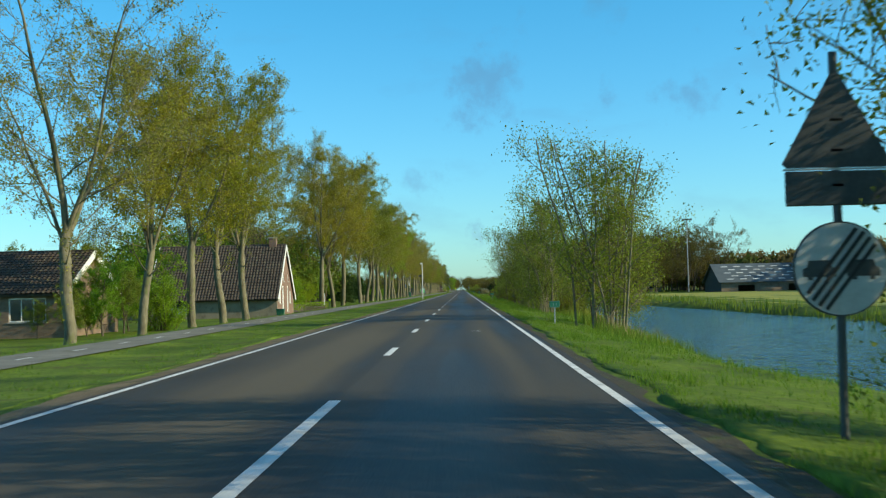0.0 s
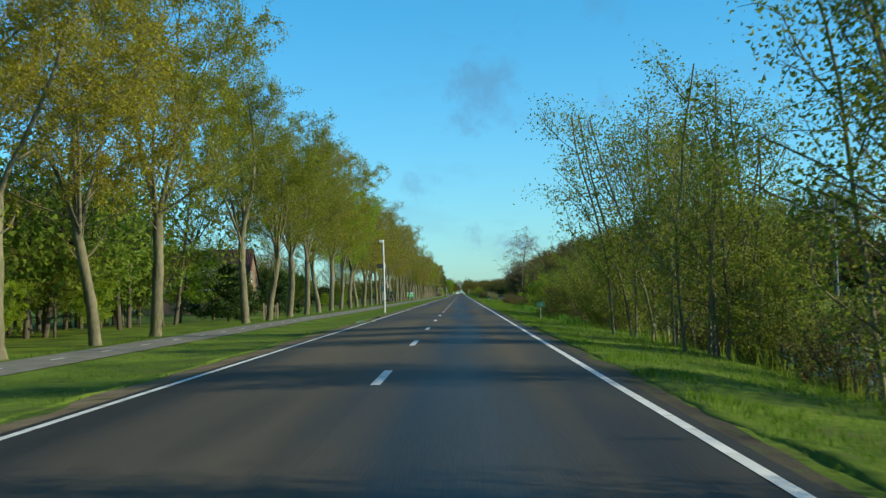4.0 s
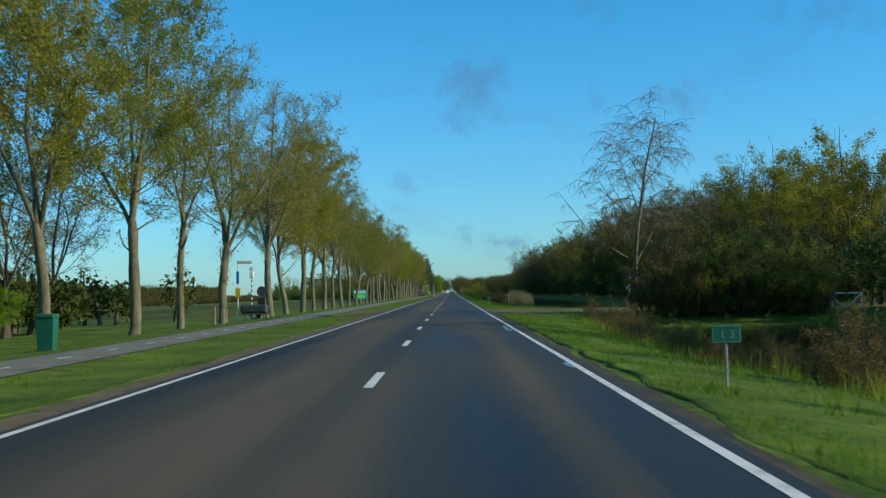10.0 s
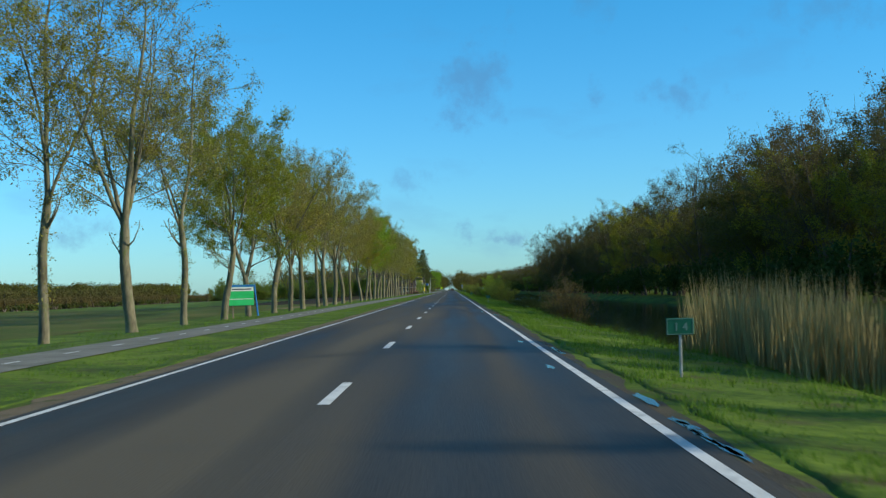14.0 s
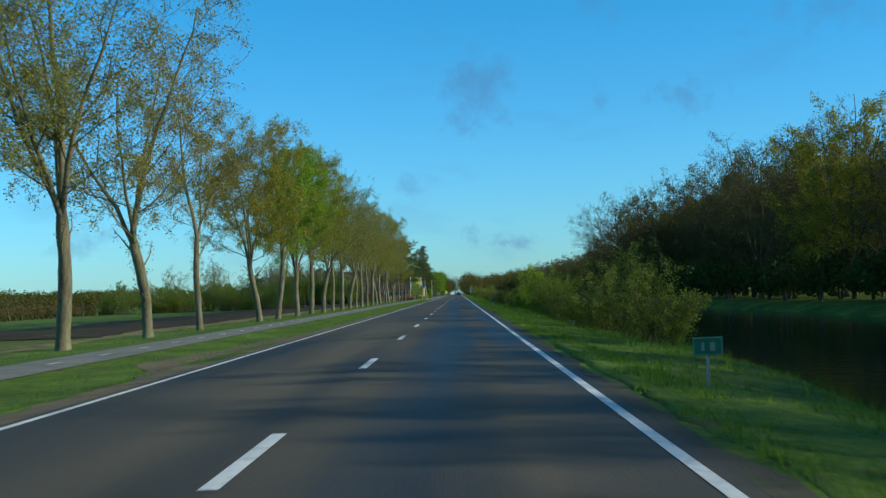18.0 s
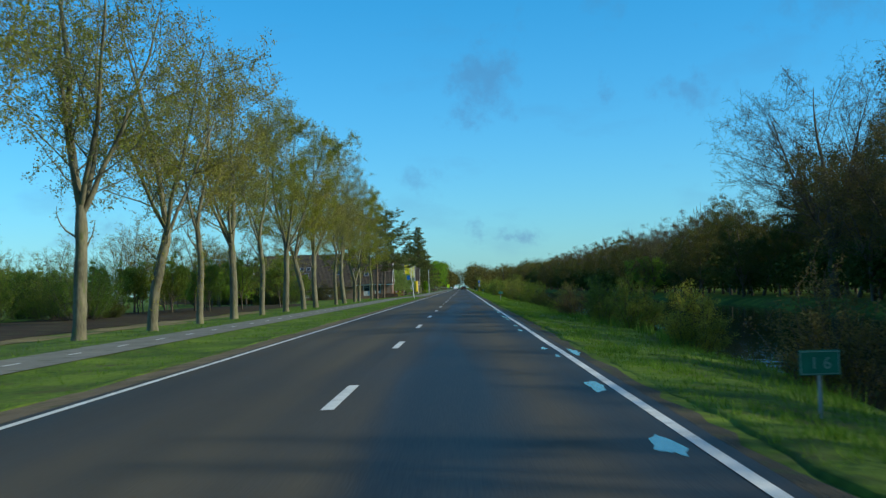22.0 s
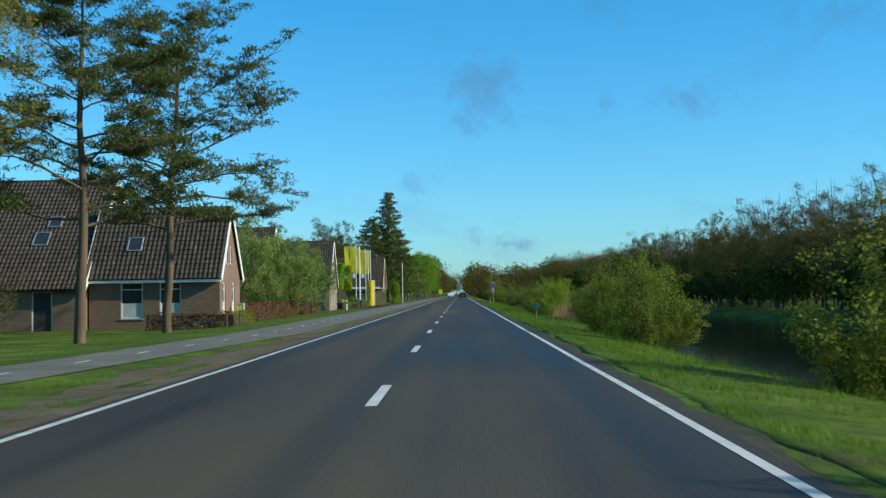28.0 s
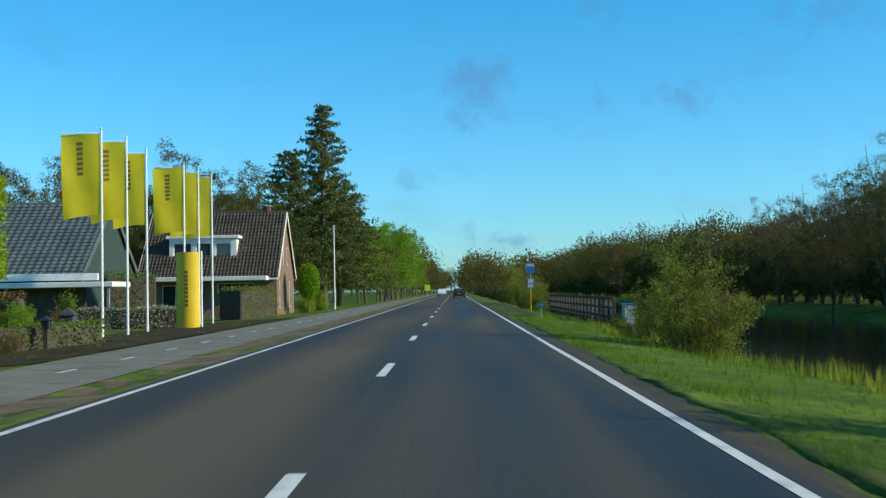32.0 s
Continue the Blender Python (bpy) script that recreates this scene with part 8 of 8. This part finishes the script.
# ---- across the canal ----
wf = thing("white_gate", "white painted field gate on the far bank", "gate", (24.6, 303.5, -0.35))
for q in (((-1.0, 0.1), (1.0, 0.1)), ((-1.0, 1.05), (1.0, 1.05)), ((-1.0, 0.1), (-1.0, 1.05)), ((1.0, 0.1), (1.0, 1.05)), ((-1.0, 1.05), (0.0, 0.1)), ((1.0, 1.05), (0.0, 0.1))):
    part("bar", Geo().tube([(q[0][0], 0, q[0][1]), (q[1][0], 0, q[1][1])], [0.05, 0.05], 8), M["white"], wf)
yb = thing("yellow_board", "large bright yellow printed board beside the sandy road across the water", "board", (36.2, 312, -0.4), turn=4)
part("panel", Geo().slab(0, -0.04, 0.0, 3.9, 0.04, 2.9, 0.012), M["yellow_sign"], yb)
for k in range(9):
    part("print_bar", Geo().box(0.3 + 0.2 * (k % 3), -0.048, 0.4 + k * 0.26, 2.6 + 0.35 * (k % 4), -0.043, 0.47 + k * 0.26), M["yellow"], yb)
for xx in (0.2, 1.35, 2.5, 3.7):
    part("post", Geo().slab(xx - 0.05, 0.045, -0.4, xx + 0.05, 0.13, 2.85, 0.01), M["wood_dark"], yb)
place(sh[5], [spot(38.9, 309, 40, 0.55), spot(40.6, 308.6, 140, 0.6)], used)
rf = thing("round_reflector", "white round reflector on a thin stake by the bare tree", "reflector", (12.1, 305.9, ground_z(12.1, 305.9)))
post(rf, 0, 0.03, -0.2, 2.2, 0.02, "grey_metal")
part("disc", Geo().disc((0, 0, 1.45), 0.17, "y", 0.06, 22), M["white"], rf)
part("small_plate", Geo().slab(0.05, -0.02, 2.0, 0.17, 0.0, 2.2, 0.008), M["white"], rf)
ms_ = thing("floodlight_mast", "tall thin floodlight mast behind the lake meadow", "mast", (46, 228, -0.3))
part("pole", Geo().tube([(0, 0, -0.3), (0, 0, 14.2)], [0.14, 0.07], 8), M["grey_metal"], ms_)
for k in range(4):
    part("floodlight", Geo().slab(-0.9 + k * 0.5, -0.2, 14.15, -0.5 + k * 0.5, 0.2, 14.5, 0.04), M["sign_back"], ms_)
copy_thing(ms_, pose(95, 300, -0.3))
broadleaf("copper_beech", "large copper beech with dark red young leaves", "tree", M["bark_dark"], M["leaf_beech"], (34.4, 272, -0.4), seed=601, H=15.5, fork=3.0, r=0.34, leaders=5, R=7.2, sides=11, subs=7, twigs=4, leaves=34000, leaf=0.105, open_=0.6, tuft=0.16)
for x, y, s in ((26.5, 252, 0.3), (28, 246, 0.32), (27, 238, 0.3), (25.5, 257, 0.25), (27.5, 288, 0.4), (50, 258, 0.7)):
    place(wood_kinds[2], [spot(x, y, rs.uniform(0, 360), s)], used)
setting("flower_meadow", ribbon([lambda y: far_bank(y) + 3, 34, 44, 58], spaced(30, 200, 10), lambda x, y: ground_z(x, y) + 0.03), M["yflower"], "meadow with yellow spring flowers beyond the lake", "meadow", smooth=True)
def ragged(x, seed, amp):
    """An edge near x that wanders along the field."""
    return lambda y: x + amp * noise.noise((seed, y * 0.07, 0)) + 0.5 * amp * noise.noise((seed, y * 0.4, 3))


def lain(x, y):
    return ground_z(x, y) + 0.014


setting("rough_field", ribbon([-120, -70, -44, -34, -28, -24, -20.5, ragged(-16.4, 3.3, 1.6)], spaced(326, 492, 2.5), lain), M["rough_meadow"],
        "rough brownish meadow behind the row of trees", "field", smooth=True)
setting("ploughed_bed", ribbon([ragged(-33, 2.2, 3.0), -28, -24, -20.5, ragged(-17.6, 5.1, 1.2)], spaced(494, 690, 2.5), lambda x, y: ground_z(x, y) + 0.03 + 0.03 * noise.noise((x, y, 0))), M["soil"],
        "dark ploughed strip behind the trees", "field", smooth=True)
setting("withered_strip", ribbon([ragged(-17.5, 5.1, 1.2), ragged(-16.3, 5.6, 1.0), ragged(-15.3, 7.9, 0.9)], spaced(452, 640, 1.6), lain), M["straw"], "strip of withered tan grass beside the ploughed field", "field", smooth=True)
gl = thing("football_goal", "small white goal frame in the field", "goal", (-84, 728, -0.55))
for q in (((-1.5, 0, 0), (-1.5, 0, 2)), ((1.5, 0, 0), (1.5, 0, 2)), ((-1.5, 0, 2), (1.5, 0, 2)), ((-1.5, 0, 2), (-1.5, 1.2, 0)), ((1.5, 0, 2), (1.5, 1.2, 0))):
    part("bar", Geo().tube(q, [0.09, 0.09], 8), M["white"], gl)

gla = thing("garden_lantern", "black metal lantern on a short post by the flower bed", "lantern", (-10.8, 830.5, ground_z(-10.8, 830.5)))
part("post", Geo().slab(-0.07, -0.07, -0.1, 0.07, 0.07, 0.62, 0.01), M["wood_dark"], gla)
part("lamp_glass", Geo().slab(-0.10, -0.10, 0.63, 0.10, 0.10, 0.88, 0.01), M["glass"], gla)
for a, b in ((-0.11, -0.11), (0.11, -0.11), (0.11, 0.11), (-0.11, 0.11)):
    part("lamp_bar", Geo().slab(a - 0.012, b - 0.012, 0.62, a + 0.012, b + 0.012, 0.89, 0.004), M["sign_black"], gla)
part("cap", Geo().add([(-0.16, -0.16, 0.89), (0.16, -0.16, 0.89), (0.16, 0.16, 0.89), (-0.16, 0.16, 0.89), (0, 0, 1.02)], [(3, 2, 1, 0), (0, 1, 4), (1, 2, 4), (2, 3, 4), (3, 0, 4)]), M["sign_black"], gla)
pot = thing("flower_pot", "pale grey tapered pot with a leafy plant on the forecourt", "plant pot", (-15.4, 838, ground_z(-15.4, 838)))
part("pot", Geo().tube([(0, 0, -0.02), (0, 0, 0.30), (0, 0, 0.56), (0, 0, 0.60)], [0.15, 0.19, 0.23, 0.25], 18), M["concrete"], pot)
prng = np.random.default_rng(12)
pc = prng.normal(size=(420, 3)) * np.array([0.16, 0.16, 0.17]) + np.array([0, 0, 0.85])
pfo = new("plant", quads("plant", leaf_quads(prng, pc, 0.07), M["leaf_bush"]))
pfo.parent = pot
place(sh[3], [spot(-14.6 + 0.42 * q, 829.6 + 0.7 * math.sin(3 * q), 40 * q, 0.17 + 0.05 * math.sin(5 * q)) for q in range(9)], used)

# ---- vehicles ----
def car(name, label, paint, at, turn, L=4.3, W=1.78, Hh=1.48):
    """A hatchback seen mostly from behind."""
    c = thing(name, label, "car", at, turn=turn)
    prof = [(-L / 2, 0.35), (-L / 2, 0.75), (-L / 2 + 0.12, 0.95), (-L / 2 + 0.55, 1.40), (-L / 2 + 0.9, Hh), (0.2, Hh), (0.95, 1.05), (L / 2 - 0.15, 0.85), (L / 2, 0.62), (L / 2, 0.35)]
    g, n = Geo(), len(prof)
    for s, k in ((-1, 0), (-0.8, 1), (0.8, 1), (1, 0)):
        for y, z in prof:
            tuck = 0.13 * max(0, z - 0.9) / 0.55
            g.v.append((s * (W / 2 - (tuck if abs(s) == 1 else 0)), y * (1 if k else 0.985), z + (0.02 if k else 0)))
    for a in range(3):
        g.f += [(a * n + i, a * n + (i + 1) % n, (a + 1) * n + (i + 1) % n, (a + 1) * n + i) for i in range(n)]
    g.f += [tuple(range(n))[::-1], tuple(range(3 * n, 4 * n))]
    b = part("body", g, paint, c)
    part("rear_window", Geo().add([(-W * 0.36, -L / 2 + 0.14, 1.0), (W * 0.36, -L / 2 + 0.14, 1.0), (W * 0.32, -L / 2 + 0.52, 1.40), (-W * 0.32, -L / 2 + 0.52, 1.40)], [(0, 1, 2, 3)]), M["glass"], c)
    for s in (-1, 1):
        part("tail_lamp", Geo().slab(s * W * 0.36 - 0.12, -L / 2 - 0.02, 0.78, s * W * 0.36 + 0.12, -L / 2 + 0.06, 0.95, 0.02), M["tail"], c)
        part("side_window", Geo().add([(s * (W / 2 - 0.02), -L / 2 + 0.75, 1.0), (s * (W / 2 - 0.02), 0.75, 1.0), (s * (W / 2 - 0.10), 0.15, 1.38), (s * (W / 2 - 0.10), -L / 2 + 1.0, 1.38)], [(0, 1, 2, 3)]), M["glass"], c)
        for y in (-L / 2 + 0.75, L / 2 - 0.8):
            w = part("wheel", Geo().disc((s * (W / 2 - 0.1), y, 0.31), 0.31, "x", 0.2, 22), M["rubber"], c)
            part("rim", Geo().disc((s * (W / 2 - 0.03), y, 0.31), 0.19, "x", 0.1, 16), M["grey_metal"], w)
    part("bumper", Geo().slab(-W / 2 + 0.04, -L / 2 - 0.06, 0.32, W / 2 - 0.04, -L / 2 + 0.1, 0.6, 0.04), M["sign_black"], c)
    part("number_plate", Geo().box(-0.26, -L / 2 - 0.068, 0.64, 0.26, -L / 2 - 0.03, 0.74), M["yellow_sign"], c)
    part("windscreen", Geo().add([(-W * 0.38, 0.93, 1.08), (W * 0.38, 0.93, 1.08), (W * 0.36, 0.24, Hh - 0.01), (-W * 0.36, 0.24, Hh - 0.01)], [(0, 1, 2, 3)]), M["glass"], c)
    return c


car("dark_car", "dark car driving ahead in the same lane", M["car_dark"], (1.75, 978, -0.03), 0)
car("white_car", "small white car on the road far ahead", M["car_white"], (-1.7, 1045, -0.03), 180)
car("parked_car", "dark estate car parked beside a caravan", M["car_dark"], (-34.0, 272.0, -0.5), 90, L=4.5)
cv = thing("caravan", "white caravan parked on a lawn", "caravan", (-33.5, 276, -0.45))
part("shell", Geo().prism([(-2.7, 0.45), (2.45, 0.45), (2.75, 0.9), (2.55, 2.0), (2.2, 2.6), (-2.4, 2.6), (-2.75, 2.2)], -1.05, 1.05), M["car_white"], cv)
for x0, x1 in ((-2.2, -1.2), (0.6, 1.9)):
    part("window", Geo().slab(x0, -1.07, 1.35, x1, -1.045, 2.0, 0.01), M["glass"], cv)
part("door_line", Geo().box(-0.6, -1.056, 0.6, 0.05, -1.051, 2.3), M["white"], cv)
w = part("wheel", Geo().disc((0, -0.95, 0.32), 0.32, "y", 0.18, 20), M["rubber"], cv)
part("hub", Geo().disc((0, -1.0, 0.32), 0.16, "y", 0.12, 14), M["grey_metal"], w)
part("tow_bar", Geo().tube([(2.6, 0, 0.5), (3.6, 0, 0.5)], [0.05, 0.05], 6), M["grey_metal"], cv)
ws2 = thing("warning_sign", "bright lime warning board beside the road", "road sign", (-5.0, 1052, -0.2))
part("plate", Geo().slab(-0.6, 0, 1.3, 0.6, 0.04, 2.7, 0.02), M["lime"], ws2)
post(ws2, 0, 0.06, -0.2, 2.7, 0.05)

setting("ruffled_water", ribbon([lambda y: 11.2 + 0.7 * math.sin(y * 0.9) + 0.14 * abs(y - 237), 15, 18.5, lambda y: 21.4 + 0.5 * math.sin(y * 0.7)], spaced(229.5, 244, 0.5), lambda x, y: WATER + 0.004), M["lake"],
        "wind-ruffled blue patch on the dark canal water", "water", smooth=True)

# ---- puddles ----
def puddle(x, y, lx, ly, seed, lift=0.004):
    """Broken shallow pools side by side."""
    rng = np.random.default_rng(int(seed * 10) + 5)
    g, n = Geo(), 22
    level = crown_z(abs(x) - lx * 0.55) + lift
    one = lx > 0.35 or (ly < 1.25 and not 572 < y < 635)
    for j in (1,) if one else [0.25 * q for q in range(9)]:
        cx, cy = (x, y) if one else (x + rng.uniform(-0.35, 0.35) * lx, y + (j - 1) * ly * 0.72 + rng.uniform(-0.15, 0.15) * ly)
        ax, ay = (lx, ly * 0.75) if one else (lx * rng.uniform(0.25, 0.8), ly * rng.uniform(0.12, 0.30))
        k0 = len(g.v)
        for k in range(n):
            a = 2 * math.pi * k / n
            r = 1 + (0.45 if one else 0.7) * noise.noise((math.cos(a) * 1.7 + seed + j, math.sin(a) * 1.7, seed)) + 0.45 * noise.noise((math.cos(a) * 5 + j, math.sin(a) * 5, seed))
            px, py = cx + math.cos(a) * ax * r, cy + math.sin(a) * ay * r
            g.v.append((px, py, level if abs(x) > 3.4 else crown_z(px) + lift))
        g.v.append((cx, cy, level if abs(x) > 3.4 else crown_z(cx) + lift))
        g.f += [(k0 + k, k0 + (k + 1) % n, k0 + n) for k in range(n)]
    setting("puddle", g, M["puddle"], "shallow rain puddle that mirrors the sky", "puddle")


for i, (x, y, lx, ly) in enumerate(((-3.55, 147.0, 0.55, 4.2), (-3.75, 158, 0.2, 3), (3.05, 208, 0.10, 1.3), (3.0, 204.6, 0.14, 1.1), (-3.65, 209.5, 0.12, 1.6), (-3.7, 201, 0.14, 2.2), 
                                   (3.2, 255, 0.07, 1.0), (3.09, 277.4, 0.07, 0.50), (3.09, 275.5, 0.13, 0.70), (3.07, 273.5, 0.11, 0.70), (3.55, 338.2, 0.1, 1.1), (3.56, 325.5, 0.09, 1.3), (3.56, 357, 0.07, 1.3), (3.58, 343, 0.08, 1.5), (3.62, 346.6, 0.06, 1.2), (3.05, 361, 0.05, 0.6), (3.0, 352, 0.06, 0.6),
                                   (3.55, 389, 0.07, 2), (3.05, 397, 0.07, 1.6), (3.54, 422, 0.04, 0.7), (2.98, 537.6, 0.11, 0.9), (3.0, 533, 0.07, 1.2), (3.02, 547.2, 0.125, 0.85), (3.08, 552.7, 0.10, 0.9), (3.54, 560.3, 0.09, 1.2), (3.06, 561.6, 0.06, 0.7), (3.12, 559.0, 0.04, 0.5), (3.06, 571.3, 0.06, 0.8), (3.13, 582.5, 0.08, 0.9), (3.14, 586, 0.09, 1.8),
                                   (3.15, 594.5, 0.08, 1.8), (3.12, 575.3, 0.07, 0.6), (3.16, 601, 0.08, 2.2), (3.16, 629, 0.07, 1.2), (3.18, 624.5, 0.07, 1.6), (3.17, 620.6, 0.06, 1.4), (3.17, 616, 0.07, 1.5), (3.18, 609, 0.06, 1.6), (-3.72, 697, 0.2, 2.5), (3.05, 72.5, 0.10, 0.9), (3.1, 80, 0.06, 0.8))):
    puddle(x, y, lx, ly, i * 3.7)

# ---- reeds, iris and grass ----
def blades(rng, base, h, w, lean):
    """Thin tapered blades, three corners each."""
    n = len(base)
    a = rng.uniform(0, 2 * math.pi, n)
    s = np.stack([np.cos(a), np.sin(a), np.zeros(n)], 1) * (w * rng.uniform(0.7, 1.3, n))[:, None]
    b = rng.uniform(0, 2 * math.pi, n)
    t = np.stack([np.cos(b), np.sin(b), np.zeros(n)], 1) * (lean * h * rng.random(n))[:, None]
    top = base + t
    top[:, 2] += h
    out = np.empty((n, 3, 3))
    out[:, 0], out[:, 1], out[:, 2] = base - s, base + s, top
    return out.reshape(-1, 3)


def on_ground(xs, ys):
    return np.array([(x, y, ground_z(x, y) - 0.02) for x, y in zip(xs, ys)])


def reeds(x0, x1, y0, y1, n, h, seed, mat="reed", label="tall dry tan reeds at the water's edge", lean=0.16, w=0.012):
    rng = np.random.default_rng(seed)
    xs, ys = rng.uniform(x0, x1, n), rng.uniform(y0, y1, n)
    lump = 0.55 + 0.45 * np.sin(ys * 1.9 + seed) * np.sin(xs * 2.3)
    hh = h * rng.uniform(0.55, 1.0, n) * (0.75 + 0.25 * lump)
    tagged(new("reed_bed", quads("reed_bed", blades(rng, on_ground(xs, ys), hh, np.full(n, w), lean), M[mat], 3)), label, "reeds", kind="stuff")


reeds(7.5, 9.7, 353.5, 364.5, 2500, 2.4, 1, w=0.02, lean=0.2)
reeds(7.4, 9.0, 38, 53, 450, 0.9, 2, lean=0.4)
reeds(7.0, 9.0, 36, 60, 1800, 0.7, 12, mat="leaf_mid", label="rank green growth under the alders", lean=0.5, w=0.02)
reeds(7.6, 9.3, 772, 782, 900, 1.5, 3, w=0.014)
reeds(7.2, 8.6, 761.5, 766.5, 420, 1.5, 13, w=0.014)
reeds(7.7, 9.6, 216, 296, 2000, 0.8, 4, mat="leaf_sallow", label="withered brown stalks on the canal bank", lean=0.35)
reeds(6.5, 8.2, 146, 212, 4200, 0.62, 5, mat="iris", label="fresh yellow-green iris leaves along the water", lean=0.25, w=0.022)
reeds(7.9, 8.8, 213, 300, 1500, 0.55, 6, mat="iris", label="fresh iris leaves along the water", lean=0.25, w=0.02)
reeds(7.2, 8.2, 570, 625, 1000, 0.5, 7, mat="iris", label="fresh iris leaves along the water", lean=0.25, w=0.02)
reeds(8.9, 10.5, 66, 71, 1100, 0.95, 14, mat="leaf_sallow", label="green clump of rushes in the lake", lean=0.35, w=0.02)
reeds(8.0, 9.0, 40, 140, 1500, 0.8, 8, mat="leaf_mid", label="rank green growth at the water's edge", lean=0.4, w=0.02)
reeds(7.8, 8.8, 808, 856, 1600, 0.6, 9, mat="leaf_mid", label="rank green growth at the water's edge", lean=0.4, w=0.02)
reeds(22.5, 24.5, 20, 330, 2600, 0.8, 10, mat="leaf_mid", label="rushes on the far bank", lean=0.3, w=0.05)

def verge(n, lo, hi, h, seed, y0=-5, y1=900):
    rng = np.random.default_rng(seed)
    ys = rng.uniform(y0, y1, n)
    u = rng.random(n)
    xs = np.array([lo(y) + (hi(y) - lo(y)) * q for y, q in zip(ys, u)])
    keep = np.array([not (305 < y < 322 and 3.7 < x < 30) for x, y in zip(xs, ys)])
    xs, ys = xs[keep], ys[keep]
    base = on_ground(xs, ys)
    patch = np.array([0.62 + 1.0 * noise.noise((x * 0.7, y * 0.45, 9)) for x, y in zip(xs, ys)])
    rep = 4
    b = np.repeat(base, rep, 0) + np.concatenate([rng.normal(size=(len(base) * rep, 2)) * 0.045, np.zeros((len(base) * rep, 1))], 1)
    hh = np.repeat(h * np.clip(patch, 0.25, 1.5), rep) * rng.uniform(0.6, 1.15, len(b))
    return blades(rng, b, hh, np.full(len(b), 0.0075), 0.8)


turf = Geo()
for side in (1, -1):
    for y0, y1 in ((-30, 304), (323, 850)) if side > 0 else ((-30, 300), (344, 455), (480, 700)):
        ys = spaced(y0, y1, 0.45)
        k0 = len(turf.v)
        for y in ys:
            xi = (3.86 if side > 0 else 4.16) + 0.20 * noise.noise((side * 4.2, y * 0.3, 0)) + 0.13 * noise.noise((side * 4.2, y * 1.4, 3))
            h_ = max(0.012, 0.038 + 0.06 * noise.noise((side * 2.0, y * 0.5, 8)) + 0.04 * noise.noise((side * 2.0, y * 1.9, 5))) * (0.9 if side > 0 else 0.6) * min(1.3, max(0.15, 0.65 + 1.3 * noise.noise((side * 6.0, y * 0.06, 2)))) * smoothstep(y0, y0 + 4, y) * (1 - smoothstep(y1 - 4, y1, y))
            for dx, dz in ((0.0, -0.03), (0.05, h_), (0.2, h_ * 0.85 + 0.015 * noise.noise((y * 2, 1, 1))), (0.5, h_ * 0.3), (0.85, -0.03)):
                x = side * (xi + dx)
                turf.v.append((x, y, ground_z(x, y) + dz))
        turf.f += [(k0 + 5 * j + i, k0 + 5 * j + i + 1, k0 + 5 * j + i + 6, k0 + 5 * j + i + 5)[::side] for j in range(len(ys) - 1) for i in range(4)]
setting("turf_edge", turf, M["grass"], "uneven raised turf edge along the road", "grass", smooth=True)
gr = np.concatenate([verge(70000, lambda y: 3.9, lambda y: bank(y) - 0.2, 0.16, 1), verge(30000, lambda y: 3.88, lambda y: 4.9, 0.17, 5), verge(9000, lambda y: 5.6, lambda y: bank(y) + 0.1, 0.42, 6),
                     verge(20000, lambda y: path_x(y) + path_w(y) + 0.12, lambda y: -4.1, 0.12, 2, y1=716), verge(12000, lambda y: -15.0, lambda y: path_x(y) - path_w(y) - 0.1, 0.20, 3)])
tagged(new("verge_grass", quads("verge_grass", gr, M["blade"], 3)), "uneven green spring grass on the verges", "grass", kind="stuff")
